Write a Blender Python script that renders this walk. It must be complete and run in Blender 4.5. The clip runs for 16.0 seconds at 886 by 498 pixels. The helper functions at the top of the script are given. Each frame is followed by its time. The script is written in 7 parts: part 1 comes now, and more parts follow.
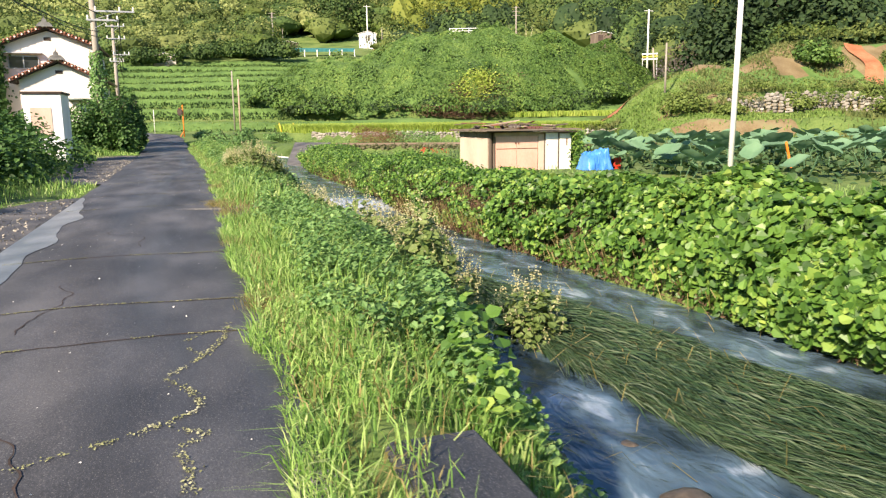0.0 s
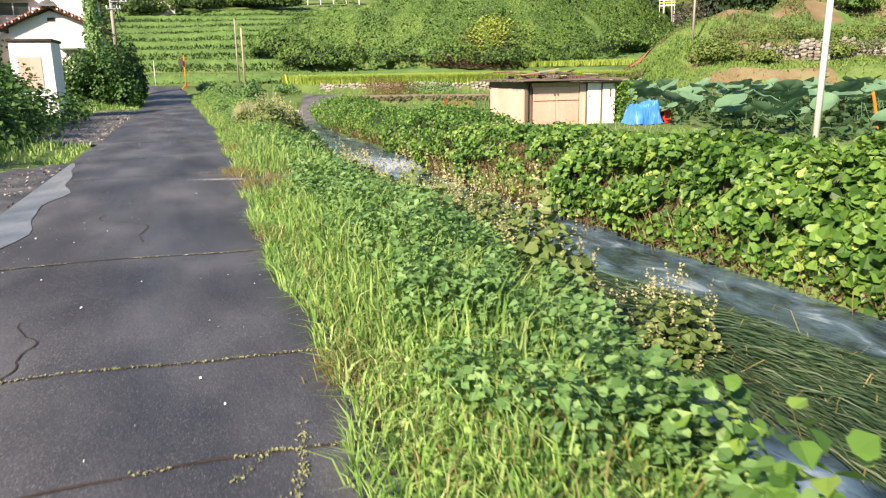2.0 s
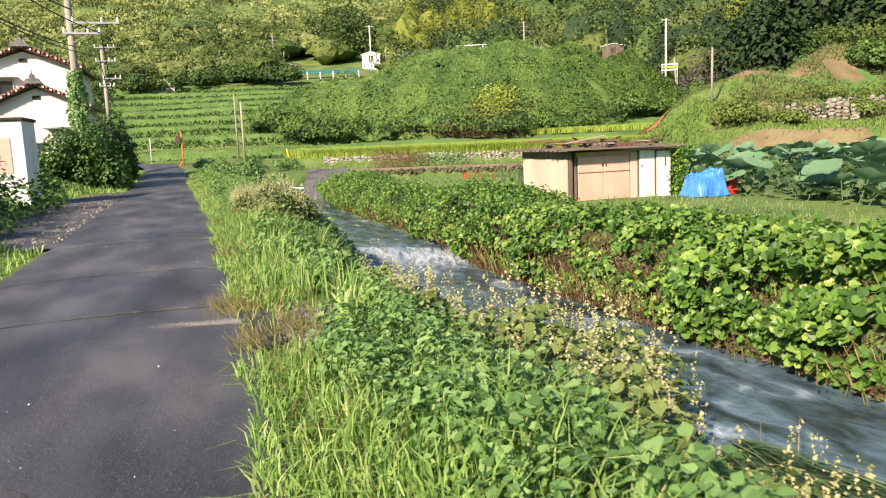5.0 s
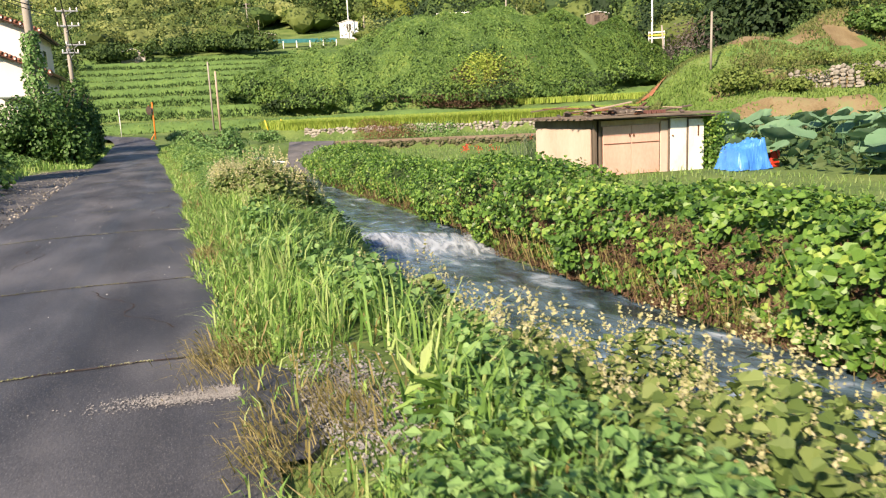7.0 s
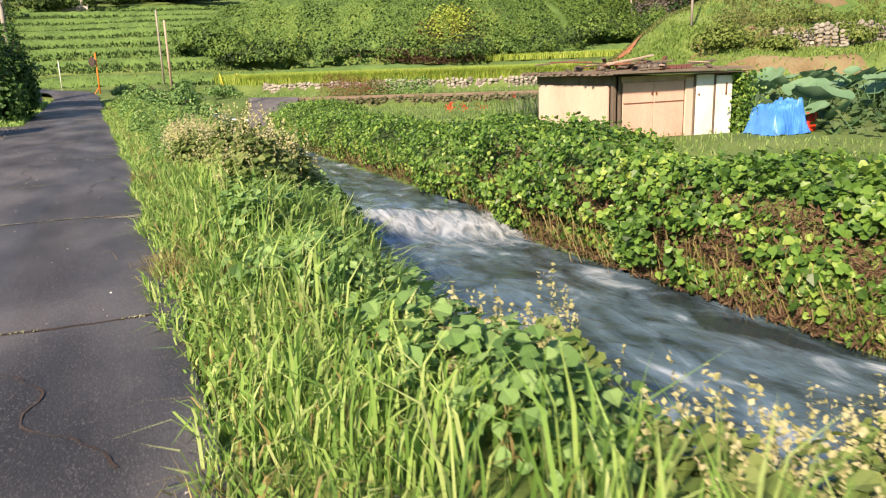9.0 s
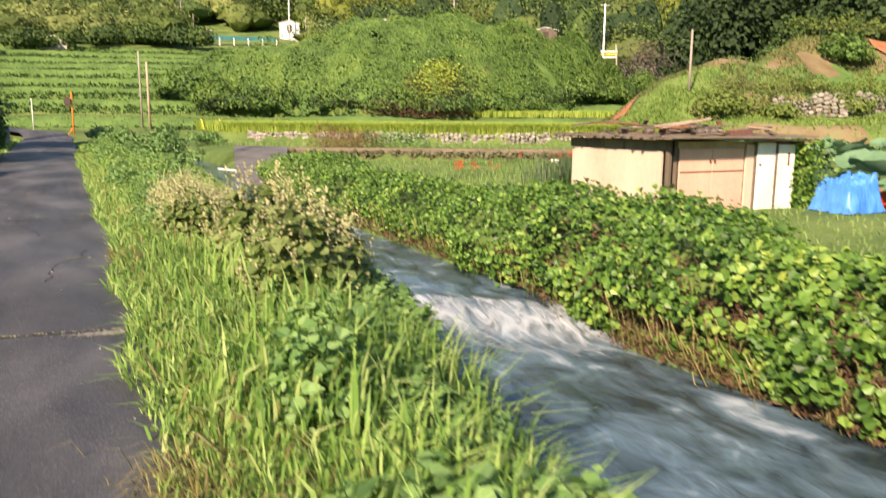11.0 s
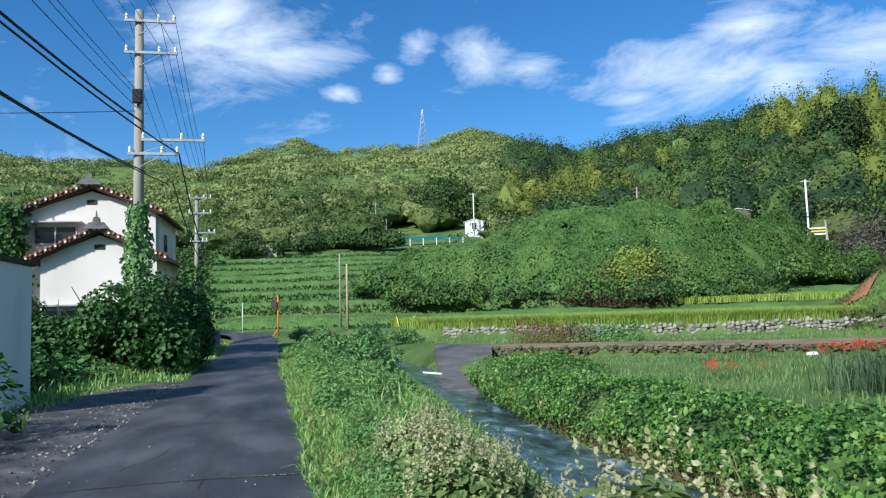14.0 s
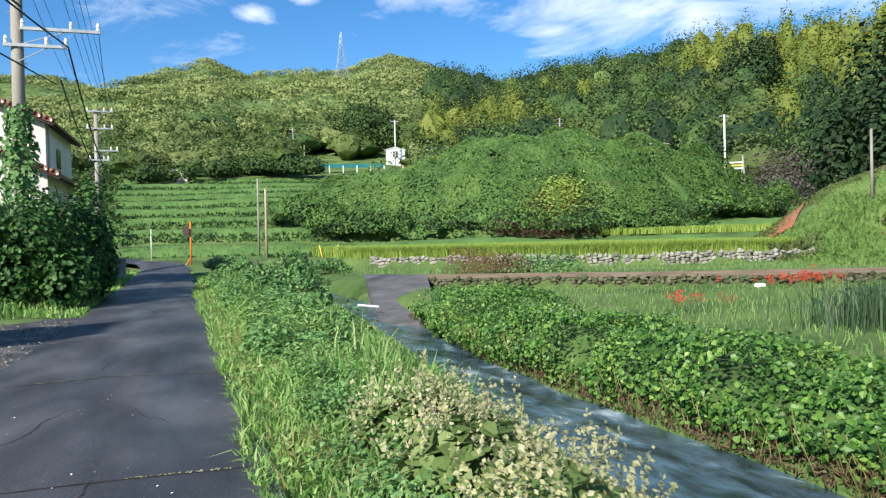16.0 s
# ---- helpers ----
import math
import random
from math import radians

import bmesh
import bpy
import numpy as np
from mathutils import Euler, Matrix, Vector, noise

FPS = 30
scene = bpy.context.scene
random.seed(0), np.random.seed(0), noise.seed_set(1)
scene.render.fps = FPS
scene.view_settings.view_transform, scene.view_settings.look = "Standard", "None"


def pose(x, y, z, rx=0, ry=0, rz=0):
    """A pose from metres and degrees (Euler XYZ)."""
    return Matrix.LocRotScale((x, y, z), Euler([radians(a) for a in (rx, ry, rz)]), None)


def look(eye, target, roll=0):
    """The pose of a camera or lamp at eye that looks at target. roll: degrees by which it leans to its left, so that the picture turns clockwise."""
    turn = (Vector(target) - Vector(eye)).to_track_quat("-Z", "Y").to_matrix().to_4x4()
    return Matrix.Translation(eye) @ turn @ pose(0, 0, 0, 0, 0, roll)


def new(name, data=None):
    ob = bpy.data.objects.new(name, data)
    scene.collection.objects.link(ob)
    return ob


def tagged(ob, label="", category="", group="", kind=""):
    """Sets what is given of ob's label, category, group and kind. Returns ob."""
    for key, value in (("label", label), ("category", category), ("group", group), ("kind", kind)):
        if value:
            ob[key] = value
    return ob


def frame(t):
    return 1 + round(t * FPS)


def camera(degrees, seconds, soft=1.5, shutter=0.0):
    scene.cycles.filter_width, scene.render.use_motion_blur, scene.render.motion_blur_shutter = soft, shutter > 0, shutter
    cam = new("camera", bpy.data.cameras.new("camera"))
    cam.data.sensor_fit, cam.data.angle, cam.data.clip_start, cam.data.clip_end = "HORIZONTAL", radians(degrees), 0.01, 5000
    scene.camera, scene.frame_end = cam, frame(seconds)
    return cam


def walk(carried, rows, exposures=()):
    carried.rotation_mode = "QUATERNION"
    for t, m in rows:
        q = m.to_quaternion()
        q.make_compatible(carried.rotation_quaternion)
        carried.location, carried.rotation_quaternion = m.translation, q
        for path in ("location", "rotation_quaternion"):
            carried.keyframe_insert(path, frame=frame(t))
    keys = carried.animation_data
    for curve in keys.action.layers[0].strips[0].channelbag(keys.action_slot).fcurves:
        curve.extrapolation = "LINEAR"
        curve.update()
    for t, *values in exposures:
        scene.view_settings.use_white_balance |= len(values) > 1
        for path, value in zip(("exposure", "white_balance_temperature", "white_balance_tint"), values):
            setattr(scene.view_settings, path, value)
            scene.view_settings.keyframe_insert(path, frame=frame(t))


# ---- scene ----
cam = camera(61.4, 16.0, soft=1.2, shutter=0.3)
# seconds, eye x y z, yaw, pitch, roll
PATH = [
    (0, 0.000, -0.001, 1.506, -18.24, -9.78, -0.73),
    (0.5, -0.049, 0.675, 1.453, -17.35, -10.53, -0.04),
    (1, -0.119, 1.392, 1.458, -17.59, -12.33, 0.29),
    (1.5, -0.136, 2.019, 1.474, -17.19, -13.38, -0.79),
    (2, -0.148, 2.745, 1.456, -17.89, -13.39, -1.00),
    (2.5, -0.087, 3.492, 1.482, -17.95, -10.69, -1.70),
    (3, -0.056, 4.184, 1.492, -18.47, -10.00, -1.52),
    (3.5, 0.008, 4.884, 1.477, -18.34, -9.88, -1.04),
    (4, 0.001, 5.597, 1.462, -17.86, -9.42, -1.08),
    (4.5, 0.099, 6.289, 1.498, -17.82, -8.51, -2.76),
    (4.7, 0.120, 6.539, 1.539, -17.77, -8.26, -2.58),
    (6.8, 0.197, 9.306, 1.482, -19.81, -9.98, -3.03),
    (7, 0.194, 9.668, 1.466, -19.61, -10.46, -2.69),
    (7.5, 0.199, 10.317, 1.473, -20.48, -10.83, -1.77),
    (8, 0.246, 11.021, 1.475, -21.37, -11.36, -2.19),
    (8.2, 0.246, 11.328, 1.438, -21.75, -12.20, -2.02),
    (10.3, 0.255, 14.426, 1.347, -24.56, -14.15, -1.67),
    (10.5, 0.254, 14.689, 1.343, -25.13, -13.81, -0.87),
    (11, 0.220, 15.402, 1.400, -25.17, -9.75, 0.31),
    (11.5, 0.107, 16.090, 1.518, -21.22, -1.29, 0.41),
    (12, 0.051, 16.667, 1.563, -18.85, 5.07, -1.12),
    (12.5, 0.042, 17.359, 1.568, -17.23, 6.67, -1.40),
    (13, 0.038, 18.056, 1.536, -15.53, 5.48, -2.14),
    (13.5, 0.086, 18.717, 1.549, -13.00, 5.50, -2.79),
    (14, 0.109, 19.302, 1.549, -11.70, 4.96, -1.75),
    (14.5, 0.154, 19.930, 1.525, -12.20, 3.36, -1.93),
    (15, 0.091, 20.575, 1.504, -13.53, 1.55, -2.30),
    (15.5, 0.063, 21.230, 1.491, -15.49, 0.23, -2.25),
    (16, -0.023, 21.914, 1.467, -17.89, -0.53, -1.28),
]


def stance(x, y, z, yaw, pitch, roll):
    a, p = radians(yaw), radians(pitch)
    way = Vector((-math.sin(a) * math.cos(p), math.cos(a) * math.cos(p), math.sin(p)))
    return look((x, y, z), Vector((x, y, z)) + way, roll)


walk(cam, [(t, stance(*r)) for t, *r in PATH],
     exposures=[(0, 1.65, 7300, 16), (7, 1.5, 7600, 18), (10.6, 1.52, 8100, 20), (11.4, 1.62, 8200, 18), (11.7, 1.5, 7000, 12), (12.0, 1.22, 6000, 8), (12.6, 0.82, 5500, 5), (14.5, 0.88, 5500, 5), (15.2, 0.97, 5700, 6), (16, 1.17, 5950, 8)])

# ---- sky and sun ----
SUN_EL, SUN_AZ = 34.0, -130.0      # degrees; azimuth clockwise from +y
CLOUDS = [(-2.7, 20.8, 7.6, 3.3), (-4.7, 21.8, 4.9, 2.7), (0.6, 19.6, 4.9, 2.0), (7.7, 18.2, 1.1, 0.8), (10.1, 20.1, 1.5, 1.2), (15.0, 19.4, 2.8, 1.6), (19.0, 18.3, 2.8, 1.2), (4.0, 16.8, 1.5, 0.7), (31.8, 16.7, 8.4, 2.4), (36.5, 15.3, 4.0, 2.0), (34.9, 19.4, 3.6, 2.2), (26.7, 15.2, 4.0, 1.3), (43.4, 17.4, 5.8, 2.2), (47.2, 17.6, 3.6, 2.7), (60, 20, 9, 5), (-40, 24, 10, 6), (90, 30, 20, 10), (-110, 35, 25, 10), (160, 40, 25, 12)]
world = bpy.data.worlds.new("sky")
scene.world = world
world.use_nodes = True
wn, wl = world.node_tree.nodes, world.node_tree.links
sky = wn.new("ShaderNodeTexSky")
sky.sky_type = "NISHITA"
sky.sun_disc = False
sky.sun_elevation, sky.sun_rotation = radians(SUN_EL), radians(SUN_AZ)
sky.air_density, sky.dust_density, sky.ozone_density = 1.0, 0.2, 4.0
coord = wn.new("ShaderNodeTexCoord")
warp = wn.new("ShaderNodeMapping")
warp.inputs["Scale"].default_value = (2.0, 2.0, 5.2)
warp.inputs["Location"].default_value = (0.35, 0.1, 0.4)
puff = wn.new("ShaderNodeTexNoise")
puff.inputs["Scale"].default_value, puff.inputs["Detail"].default_value, puff.inputs["Roughness"].default_value = 3.2, 12, 0.66
puff.inputs["Distortion"].default_value = 0.5
ramp = wn.new("ShaderNodeValToRGB")
ramp.color_ramp.elements[0].position, ramp.color_ramp.elements[1].position = 0.58, 0.95
ramp.color_ramp.elements[1].color = (0.92, 0.92, 0.92, 1)
cloud = wn.new("ShaderNodeMixRGB")
cloud.inputs[2].default_value = (8.0, 8.1, 8.6, 1)
back = wn["Background"]
back.inputs["Strength"].default_value = 0.07
wl.new(coord.outputs["Generated"], warp.inputs["Vector"])
wl.new(warp.outputs[0], puff.inputs["Vector"])
# cloud banks: bearing, elevation, width and height in degrees
blobs = None
for az_, el_, wide_, high_ in CLOUDS:
    a_, e_ = radians(az_), radians(el_)
    sub_ = wn.new("ShaderNodeVectorMath")
    sub_.operation = "SUBTRACT"
    sub_.inputs[1].default_value = (math.sin(a_) * math.cos(e_), math.cos(a_) * math.cos(e_), math.sin(e_))
    mul_ = wn.new("ShaderNodeVectorMath")
    mul_.operation = "MULTIPLY"
    mul_.inputs[1].default_value = (1 / radians(wide_), 1 / radians(wide_), 1 / radians(high_))
    len_ = wn.new("ShaderNodeVectorMath")
    len_.operation = "LENGTH"
    rng_ = wn.new("ShaderNodeMapRange")
    rng_.inputs["From Min"].default_value, rng_.inputs["From Max"].default_value = 1.45, 0.0
    rng_.inputs["To Min"].default_value, rng_.inputs["To Max"].default_value = 0.0, 0.36
    wl.new(coord.outputs["Generated"], sub_.inputs[0])
    wl.new(sub_.outputs[0], mul_.inputs[0])
    wl.new(mul_.outputs[0], len_.inputs[0])
    wl.new(len_.outputs["Value"], rng_.inputs["Value"])
    top_ = rng_.outputs[0]
    if blobs is not None:
        mx_ = wn.new("ShaderNodeMath")
        mx_.operation = "MAXIMUM"
        wl.new(blobs, mx_.inputs[0])
        wl.new(top_, mx_.inputs[1])
        top_ = mx_.outputs[0]
    blobs = top_
sum_ = wn.new("ShaderNodeMath")
sum_.operation = "ADD"
wl.new(puff.outputs["Fac"], sum_.inputs[0])
wl.new(blobs, sum_.inputs[1])
wl.new(sum_.outputs[0], ramp.inputs[0])
wl.new(ramp.outputs[0], cloud.inputs[0])
deep = wn.new("ShaderNodeHueSaturation")
deep.inputs["Saturation"].default_value = 1.22
wl.new(sky.outputs[0], deep.inputs["Color"])
wl.new(deep.outputs[0], cloud.inputs[1])
wl.new(cloud.outputs[0], back.inputs["Color"])
sun_data = bpy.data.lights.new("sun", "SUN")
sun_data.energy, sun_data.angle, sun_data.color = 3.7, radians(3), (1.0, 0.9, 0.76)
sun = new("sun", sun_data)
a, e = radians(SUN_AZ), radians(SUN_EL)
sun.matrix_world = look((0, 0, 60), (-60 * math.sin(a) * math.cos(e), -60 * math.cos(a) * math.cos(e), 60 - 60 * math.sin(e)))

# ---- materials ----
rng = np.random.default_rng(7)


def material(name, colours, rough=0.8, scale=3.0, fine=40.0, bump=0.2, island=0.0, spec=0.3, metal=0.0, leaf=0.0, stretch=(1, 1, 1), dist=0.02):
    """Base colour from a ramp over two scales of noise, varied per island, with fine relief; leaf: share of light let through."""
    m = bpy.data.materials.new(name)
    m.use_nodes = True
    n, l = m.node_tree.nodes, m.node_tree.links
    b = n["Principled BSDF"]
    b.inputs["Roughness"].default_value, b.inputs["Metallic"].default_value = rough, metal
    b.inputs["Specular IOR Level"].default_value = spec
    tc, mp = n.new("ShaderNodeTexCoord"), n.new("ShaderNodeMapping")
    mp.inputs["Scale"].default_value = stretch
    l.new(tc.outputs["Object"], mp.inputs["Vector"])
    n1, n2 = n.new("ShaderNodeTexNoise"), n.new("ShaderNodeTexNoise")
    for tex, s, d in ((n1, scale, 6), (n2, fine, 4)):
        tex.inputs["Scale"].default_value, tex.inputs["Detail"].default_value = s, d
        l.new(mp.outputs[0], tex.inputs["Vector"])
    mix = n.new("ShaderNodeMath")
    mix.operation = "MULTIPLY_ADD"
    l.new(n2.outputs["Fac"], mix.inputs[0])
    mix.inputs[1].default_value = 0.4
    l.new(n1.outputs["Fac"], mix.inputs[2])
    fac = mix.outputs[0]
    off = n.new("ShaderNodeMath")
    off.operation = "MULTIPLY_ADD"
    l.new(fac, off.inputs[0])
    off.inputs[1].default_value, off.inputs[2].default_value = 1.8 * (1 - island), -0.76 * (1 - island)
    fac = off.outputs[0]
    if island:
        geo = n.new("ShaderNodeNewGeometry")
        add = n.new("ShaderNodeMath")
        add.operation = "MULTIPLY_ADD"
        l.new(geo.outputs["Random Per Island"], add.inputs[0])
        add.inputs[1].default_value = island
        l.new(fac, add.inputs[2])
        fac = add.outputs[0]
    ramp = n.new("ShaderNodeValToRGB")
    el = ramp.color_ramp.elements
    while len(el) < len(colours):
        el.new(0.5)
    for i, c in enumerate(colours):
        el[i].position, el[i].color = i / (len(colours) - 1), (*c, 1)
    l.new(fac, ramp.inputs[0])
    l.new(ramp.outputs[0], b.inputs["Base Color"])
    if bump:
        bp = n.new("ShaderNodeBump")
        bp.inputs["Strength"].default_value, bp.inputs["Distance"].default_value = bump, dist
        l.new(mix.outputs[0], bp.inputs["Height"])
        l.new(bp.outputs[0], b.inputs["Normal"])
    if leaf:
        tr, ms = n.new("ShaderNodeBsdfTranslucent"), n.new("ShaderNodeMixShader")
        ms.inputs[0].default_value = leaf
        l.new(ramp.outputs[0], tr.inputs["Color"])
        l.new(b.outputs[0], ms.inputs[1])
        l.new(tr.outputs[0], ms.inputs[2])
        l.new(ms.outputs[0], n["Material Output"].inputs["Surface"])
    return m


M_GROUND = material("field_soil_grass", [(0.04, 0.065, 0.02), (0.075, 0.13, 0.03), (0.13, 0.19, 0.05), (0.17, 0.17, 0.08)], 0.95, 0.25, 6.0, 0.6, dist=0.1)
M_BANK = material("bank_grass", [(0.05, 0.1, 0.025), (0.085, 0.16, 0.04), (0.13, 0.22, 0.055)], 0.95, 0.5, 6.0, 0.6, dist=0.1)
M_ASPHALT = material("asphalt", [(0.015, 0.0165, 0.02), (0.025, 0.027, 0.031), (0.046, 0.048, 0.053), (0.082, 0.083, 0.088), (0.105, 0.106, 0.11)], 0.62, 1.2, 110, 0.5, spec=0.4, dist=0.006, stretch=(1, .45, 1))
_n, _l = M_ASPHALT.node_tree.nodes, M_ASPHALT.node_tree.links
_grit, _gr2, _gmix = _n.new("ShaderNodeTexNoise"), _n.new("ShaderNodeValToRGB"), _n.new("ShaderNodeMixRGB")
_grit.inputs["Scale"].default_value, _grit.inputs["Detail"].default_value = 130, 3
_gr2.color_ramp.elements[0].position, _gr2.color_ramp.elements[1].position = 0.58, 0.74
_gmix.inputs[2].default_value = (0.2, 0.195, 0.19, 1)
_src = _n["Principled BSDF"].inputs["Base Color"].links[0].from_socket
_tg = _n.new("ShaderNodeTexCoord")
_l.new(_tg.outputs["Object"], _grit.inputs["Vector"])
_l.new(_grit.outputs["Fac"], _gr2.inputs[0])
_l.new(_gr2.outputs[0], _gmix.inputs[0])
_l.new(_src, _gmix.inputs[1])
_l.new(_gmix.outputs[0], _n["Principled BSDF"].inputs["Base Color"])
_damp, _map = _n.new("ShaderNodeTexNoise"), _n.new("ShaderNodeMapRange")
_damp.inputs["Scale"].default_value, _damp.inputs["Detail"].default_value, _damp.inputs["Distortion"].default_value = 0.45, 5, 0.6
_map.inputs["From Min"].default_value, _map.inputs["From Max"].default_value = 0.4, 0.62
_map.inputs["To Min"].default_value, _map.inputs["To Max"].default_value = 0.5, 0.72
_tc = _n.new("ShaderNodeTexCoord")
_mp = _n.new("ShaderNodeMapping")
_mp.inputs["Scale"].default_value = (2.2, .22, 1)
_l.new(_tc.outputs["Object"], _mp.inputs["Vector"])
_l.new(_mp.outputs[0], _damp.inputs["Vector"])
_l.new(_damp.outputs["Fac"], _map.inputs["Value"])
_l.new(_map.outputs[0], _n["Principled BSDF"].inputs["Roughness"])
M_GRAVEL = material("gravel", [(0.035, 0.036, 0.04), (0.075, 0.073, 0.072), (0.17, 0.16, 0.15)], 0.6, 1.6, 60, 0.7, dist=0.02)
M_SEAM = material("moss_seam", [(0.12, 0.13, 0.05), (0.24, 0.25, 0.12), (0.36, 0.36, 0.25)], 0.95, 8, 60, 0.5)
M_CONCRETE = material("concrete", [(0.16, 0.155, 0.14), (0.27, 0.26, 0.24), (0.38, 0.37, 0.34)], 0.85, 1.5, 30, 0.3)
M_DARKCON = material("damp_concrete", [(0.07, 0.07, 0.065), (0.12, 0.115, 0.11), (0.18, 0.17, 0.16)], 0.8, 1.5, 30, 0.3)
M_POLE = material("pole_concrete", [(0.2, 0.18, 0.15), (0.29, 0.26, 0.22), (0.37, 0.34, 0.3)], 0.8, 1.2, 30, 0.15, stretch=(1, 1, 0.3))
M_WHITEPOLE = material("white_painted_steel", [(0.6, 0.6, 0.56), (0.72, 0.72, 0.69), (0.78, 0.78, 0.76)], 0.5, 2, 30, 0.1, stretch=(1, 1, 0.3))
M_PINK = material("faded_pink_panel", [(0.5, 0.28, 0.2), (0.6, 0.36, 0.28), (0.68, 0.44, 0.35)], 0.7, 1.2, 18, 0.1, stretch=(1, 1, 0.5))
M_CREAM = material("cream_board", [(0.42, 0.31, 0.24), (0.52, 0.4, 0.32), (0.58, 0.46, 0.38)], 0.75, 1.0, 20, 0.1, stretch=(1, 1, 0.4))
M_WHITEDOOR = material("white_door_paint", [(0.6, 0.56, 0.45), (0.78, 0.76, 0.69), (0.84, 0.83, 0.78)], 0.55, 1.2, 20, 0.1, stretch=(1, 1, 0.5))
M_RUST = material("rusty_iron", [(0.05, 0.025, 0.015), (0.14, 0.06, 0.03), (0.25, 0.12, 0.07)], 0.85, 3, 30, 0.4)
M_OLDWOOD = material("weathered_wood", [(0.045, 0.033, 0.025), (0.11, 0.085, 0.065), (0.24, 0.2, 0.16)], 0.85, 2, 30, 0.4, island=0.6, stretch=(1, 1, 0.2))
M_BLUE = material("blue_tarp", [(0.02, 0.13, 0.42), (0.035, 0.2, 0.6), (0.07, 0.28, 0.7)], 0.45, 3, 30, 0.2, spec=0.5)
M_RED = material("red_plastic", [(0.35, 0.02, 0.015), (0.55, 0.04, 0.02), (0.6, 0.08, 0.04)], 0.5, 3, 30, 0.1)
M_ORANGE = material("orange_paint", [(0.5, 0.1, 0.01), (0.72, 0.18, 0.02), (0.78, 0.26, 0.05)], 0.5, 3, 30, 0.1)
M_STUCCO = material("white_stucco", [(0.62, 0.56, 0.5), (0.74, 0.68, 0.63), (0.8, 0.75, 0.71)], 0.9, 0.5, 60, 0.15, stretch=(1, 1, 0.35))
M_TILE = material("red_brown_roof_tile", [(0.09, 0.03, 0.02), (0.2, 0.075, 0.045), (0.3, 0.15, 0.1)], 0.5, 2, 20, 0.2, island=0.5)
M_DARKTIM = material("dark_timber", [(0.02, 0.015, 0.012), (0.05, 0.035, 0.028), (0.08, 0.06, 0.05)], 0.8, 2, 30, 0.3)
M_GREYTILE = material("grey_ridge_tile", [(0.06, 0.06, 0.06), (0.14, 0.14, 0.14), (0.24, 0.24, 0.23)], 0.6, 3, 20, 0.2)
M_BOX = material("pale_blue_white_siding", [(0.55, 0.57, 0.58), (0.7, 0.72, 0.73), (0.76, 0.78, 0.79)], 0.6, 0.8, 30, 0.1, stretch=(1, 1, 0.3))
M_STONE = material("field_stone", [(0.13, 0.12, 0.1), (0.27, 0.25, 0.21), (0.42, 0.4, 0.35)], 0.9, 3, 25, 0.5, island=0.6)
M_YELLOW = material("yellow_paint", [(0.5, 0.35, 0.03), (0.65, 0.48, 0.06), (0.7, 0.55, 0.1)], 0.6, 3, 30, 0.1)
M_MOSSSTONE = material("mossy_stone", [(0.035, 0.04, 0.02), (0.09, 0.09, 0.045), (0.2, 0.18, 0.12)], 0.95, 2, 20, 0.5, island=0.5)
M_WETSTONE = material("wet_stone", [(.04, .035, .03), (.09, .075, .06), (.16, .13, .1)], .45, 3, 25, .4)
M_GREYTWIG = material("grey_twigs", [(.04, .035, .03), (.09, .08, .07), (.15, .13, .11)], .9, .5, 3, 0, island=.6)
M_DIRT = material("dry_earth", [(0.13, 0.09, 0.05), (0.24, 0.17, 0.1), (0.33, 0.26, 0.17)], 0.95, 0.6, 12, 0.6)
M_DRYBANK = material("dry_bank_earth", [(0.1, 0.085, 0.04), (0.165, 0.12, 0.062), (0.21, 0.165, 0.09), (0.17, 0.19, 0.08)], 0.95, 0.5, 8, 0.6, dist=0.08)
M_REDEARTH = material("red_earth", [(0.2, 0.07, 0.03), (0.34, 0.14, 0.07), (0.42, 0.22, 0.12)], 0.95, 0.8, 12, 0.6)
M_METAL = material("galvanised_steel", [(0.3, 0.31, 0.32), (0.42, 0.43, 0.44), (0.5, 0.51, 0.52)], 0.5, 3, 40, 0.1, metal=0.6)
M_WIRE = material("black_cable", [(0.012, 0.012, 0.013), (0.02, 0.02, 0.022)], 0.6, 3, 40, 0)
M_BARK = material("bark", [(0.03, 0.022, 0.015), (0.08, 0.06, 0.042), (0.15, 0.12, 0.09)], 0.95, 4, 30, 0.6, stretch=(1, 1, 0.3))
M_GRASS = material("verge_grass", [(0.065, 0.15, 0.033), (0.17, 0.33, 0.07), (0.32, 0.48, 0.13), (0.48, 0.54, 0.25)], 0.6, 0.5, 5, 0, island=0.75, leaf=0.35)
M_DRYGRASS = material("dry_grass", [(0.12, 0.12, 0.03), (0.26, 0.22, 0.08), (0.42, 0.35, 0.17)], 0.7, 0.7, 5, 0, island=0.75, leaf=0.3)
M_REED = material("flattened_reed", [(0.015, 0.042, 0.018), (0.04, 0.085, 0.036), (0.085, 0.14, 0.065), (0.22, 0.26, 0.17)], 0.5, 0.6, 5, 0, island=0.75, leaf=0.25)
M_KUDZU = material("vine_leaves", [(0.012, 0.036, 0.008), (0.054, 0.135, 0.023), (0.14, 0.28, 0.048), (0.4, 0.5, 0.11)], 0.45, 0.9, 6, 0, island=0.6, leaf=0.3, spec=0.4)
M_WEED = material("broad_weed_leaves", [(0.055, 0.13, 0.038), (0.145, 0.285, 0.083), (0.28, 0.44, 0.16)], 0.55, 0.5, 4, 0, island=0.75, leaf=0.3)
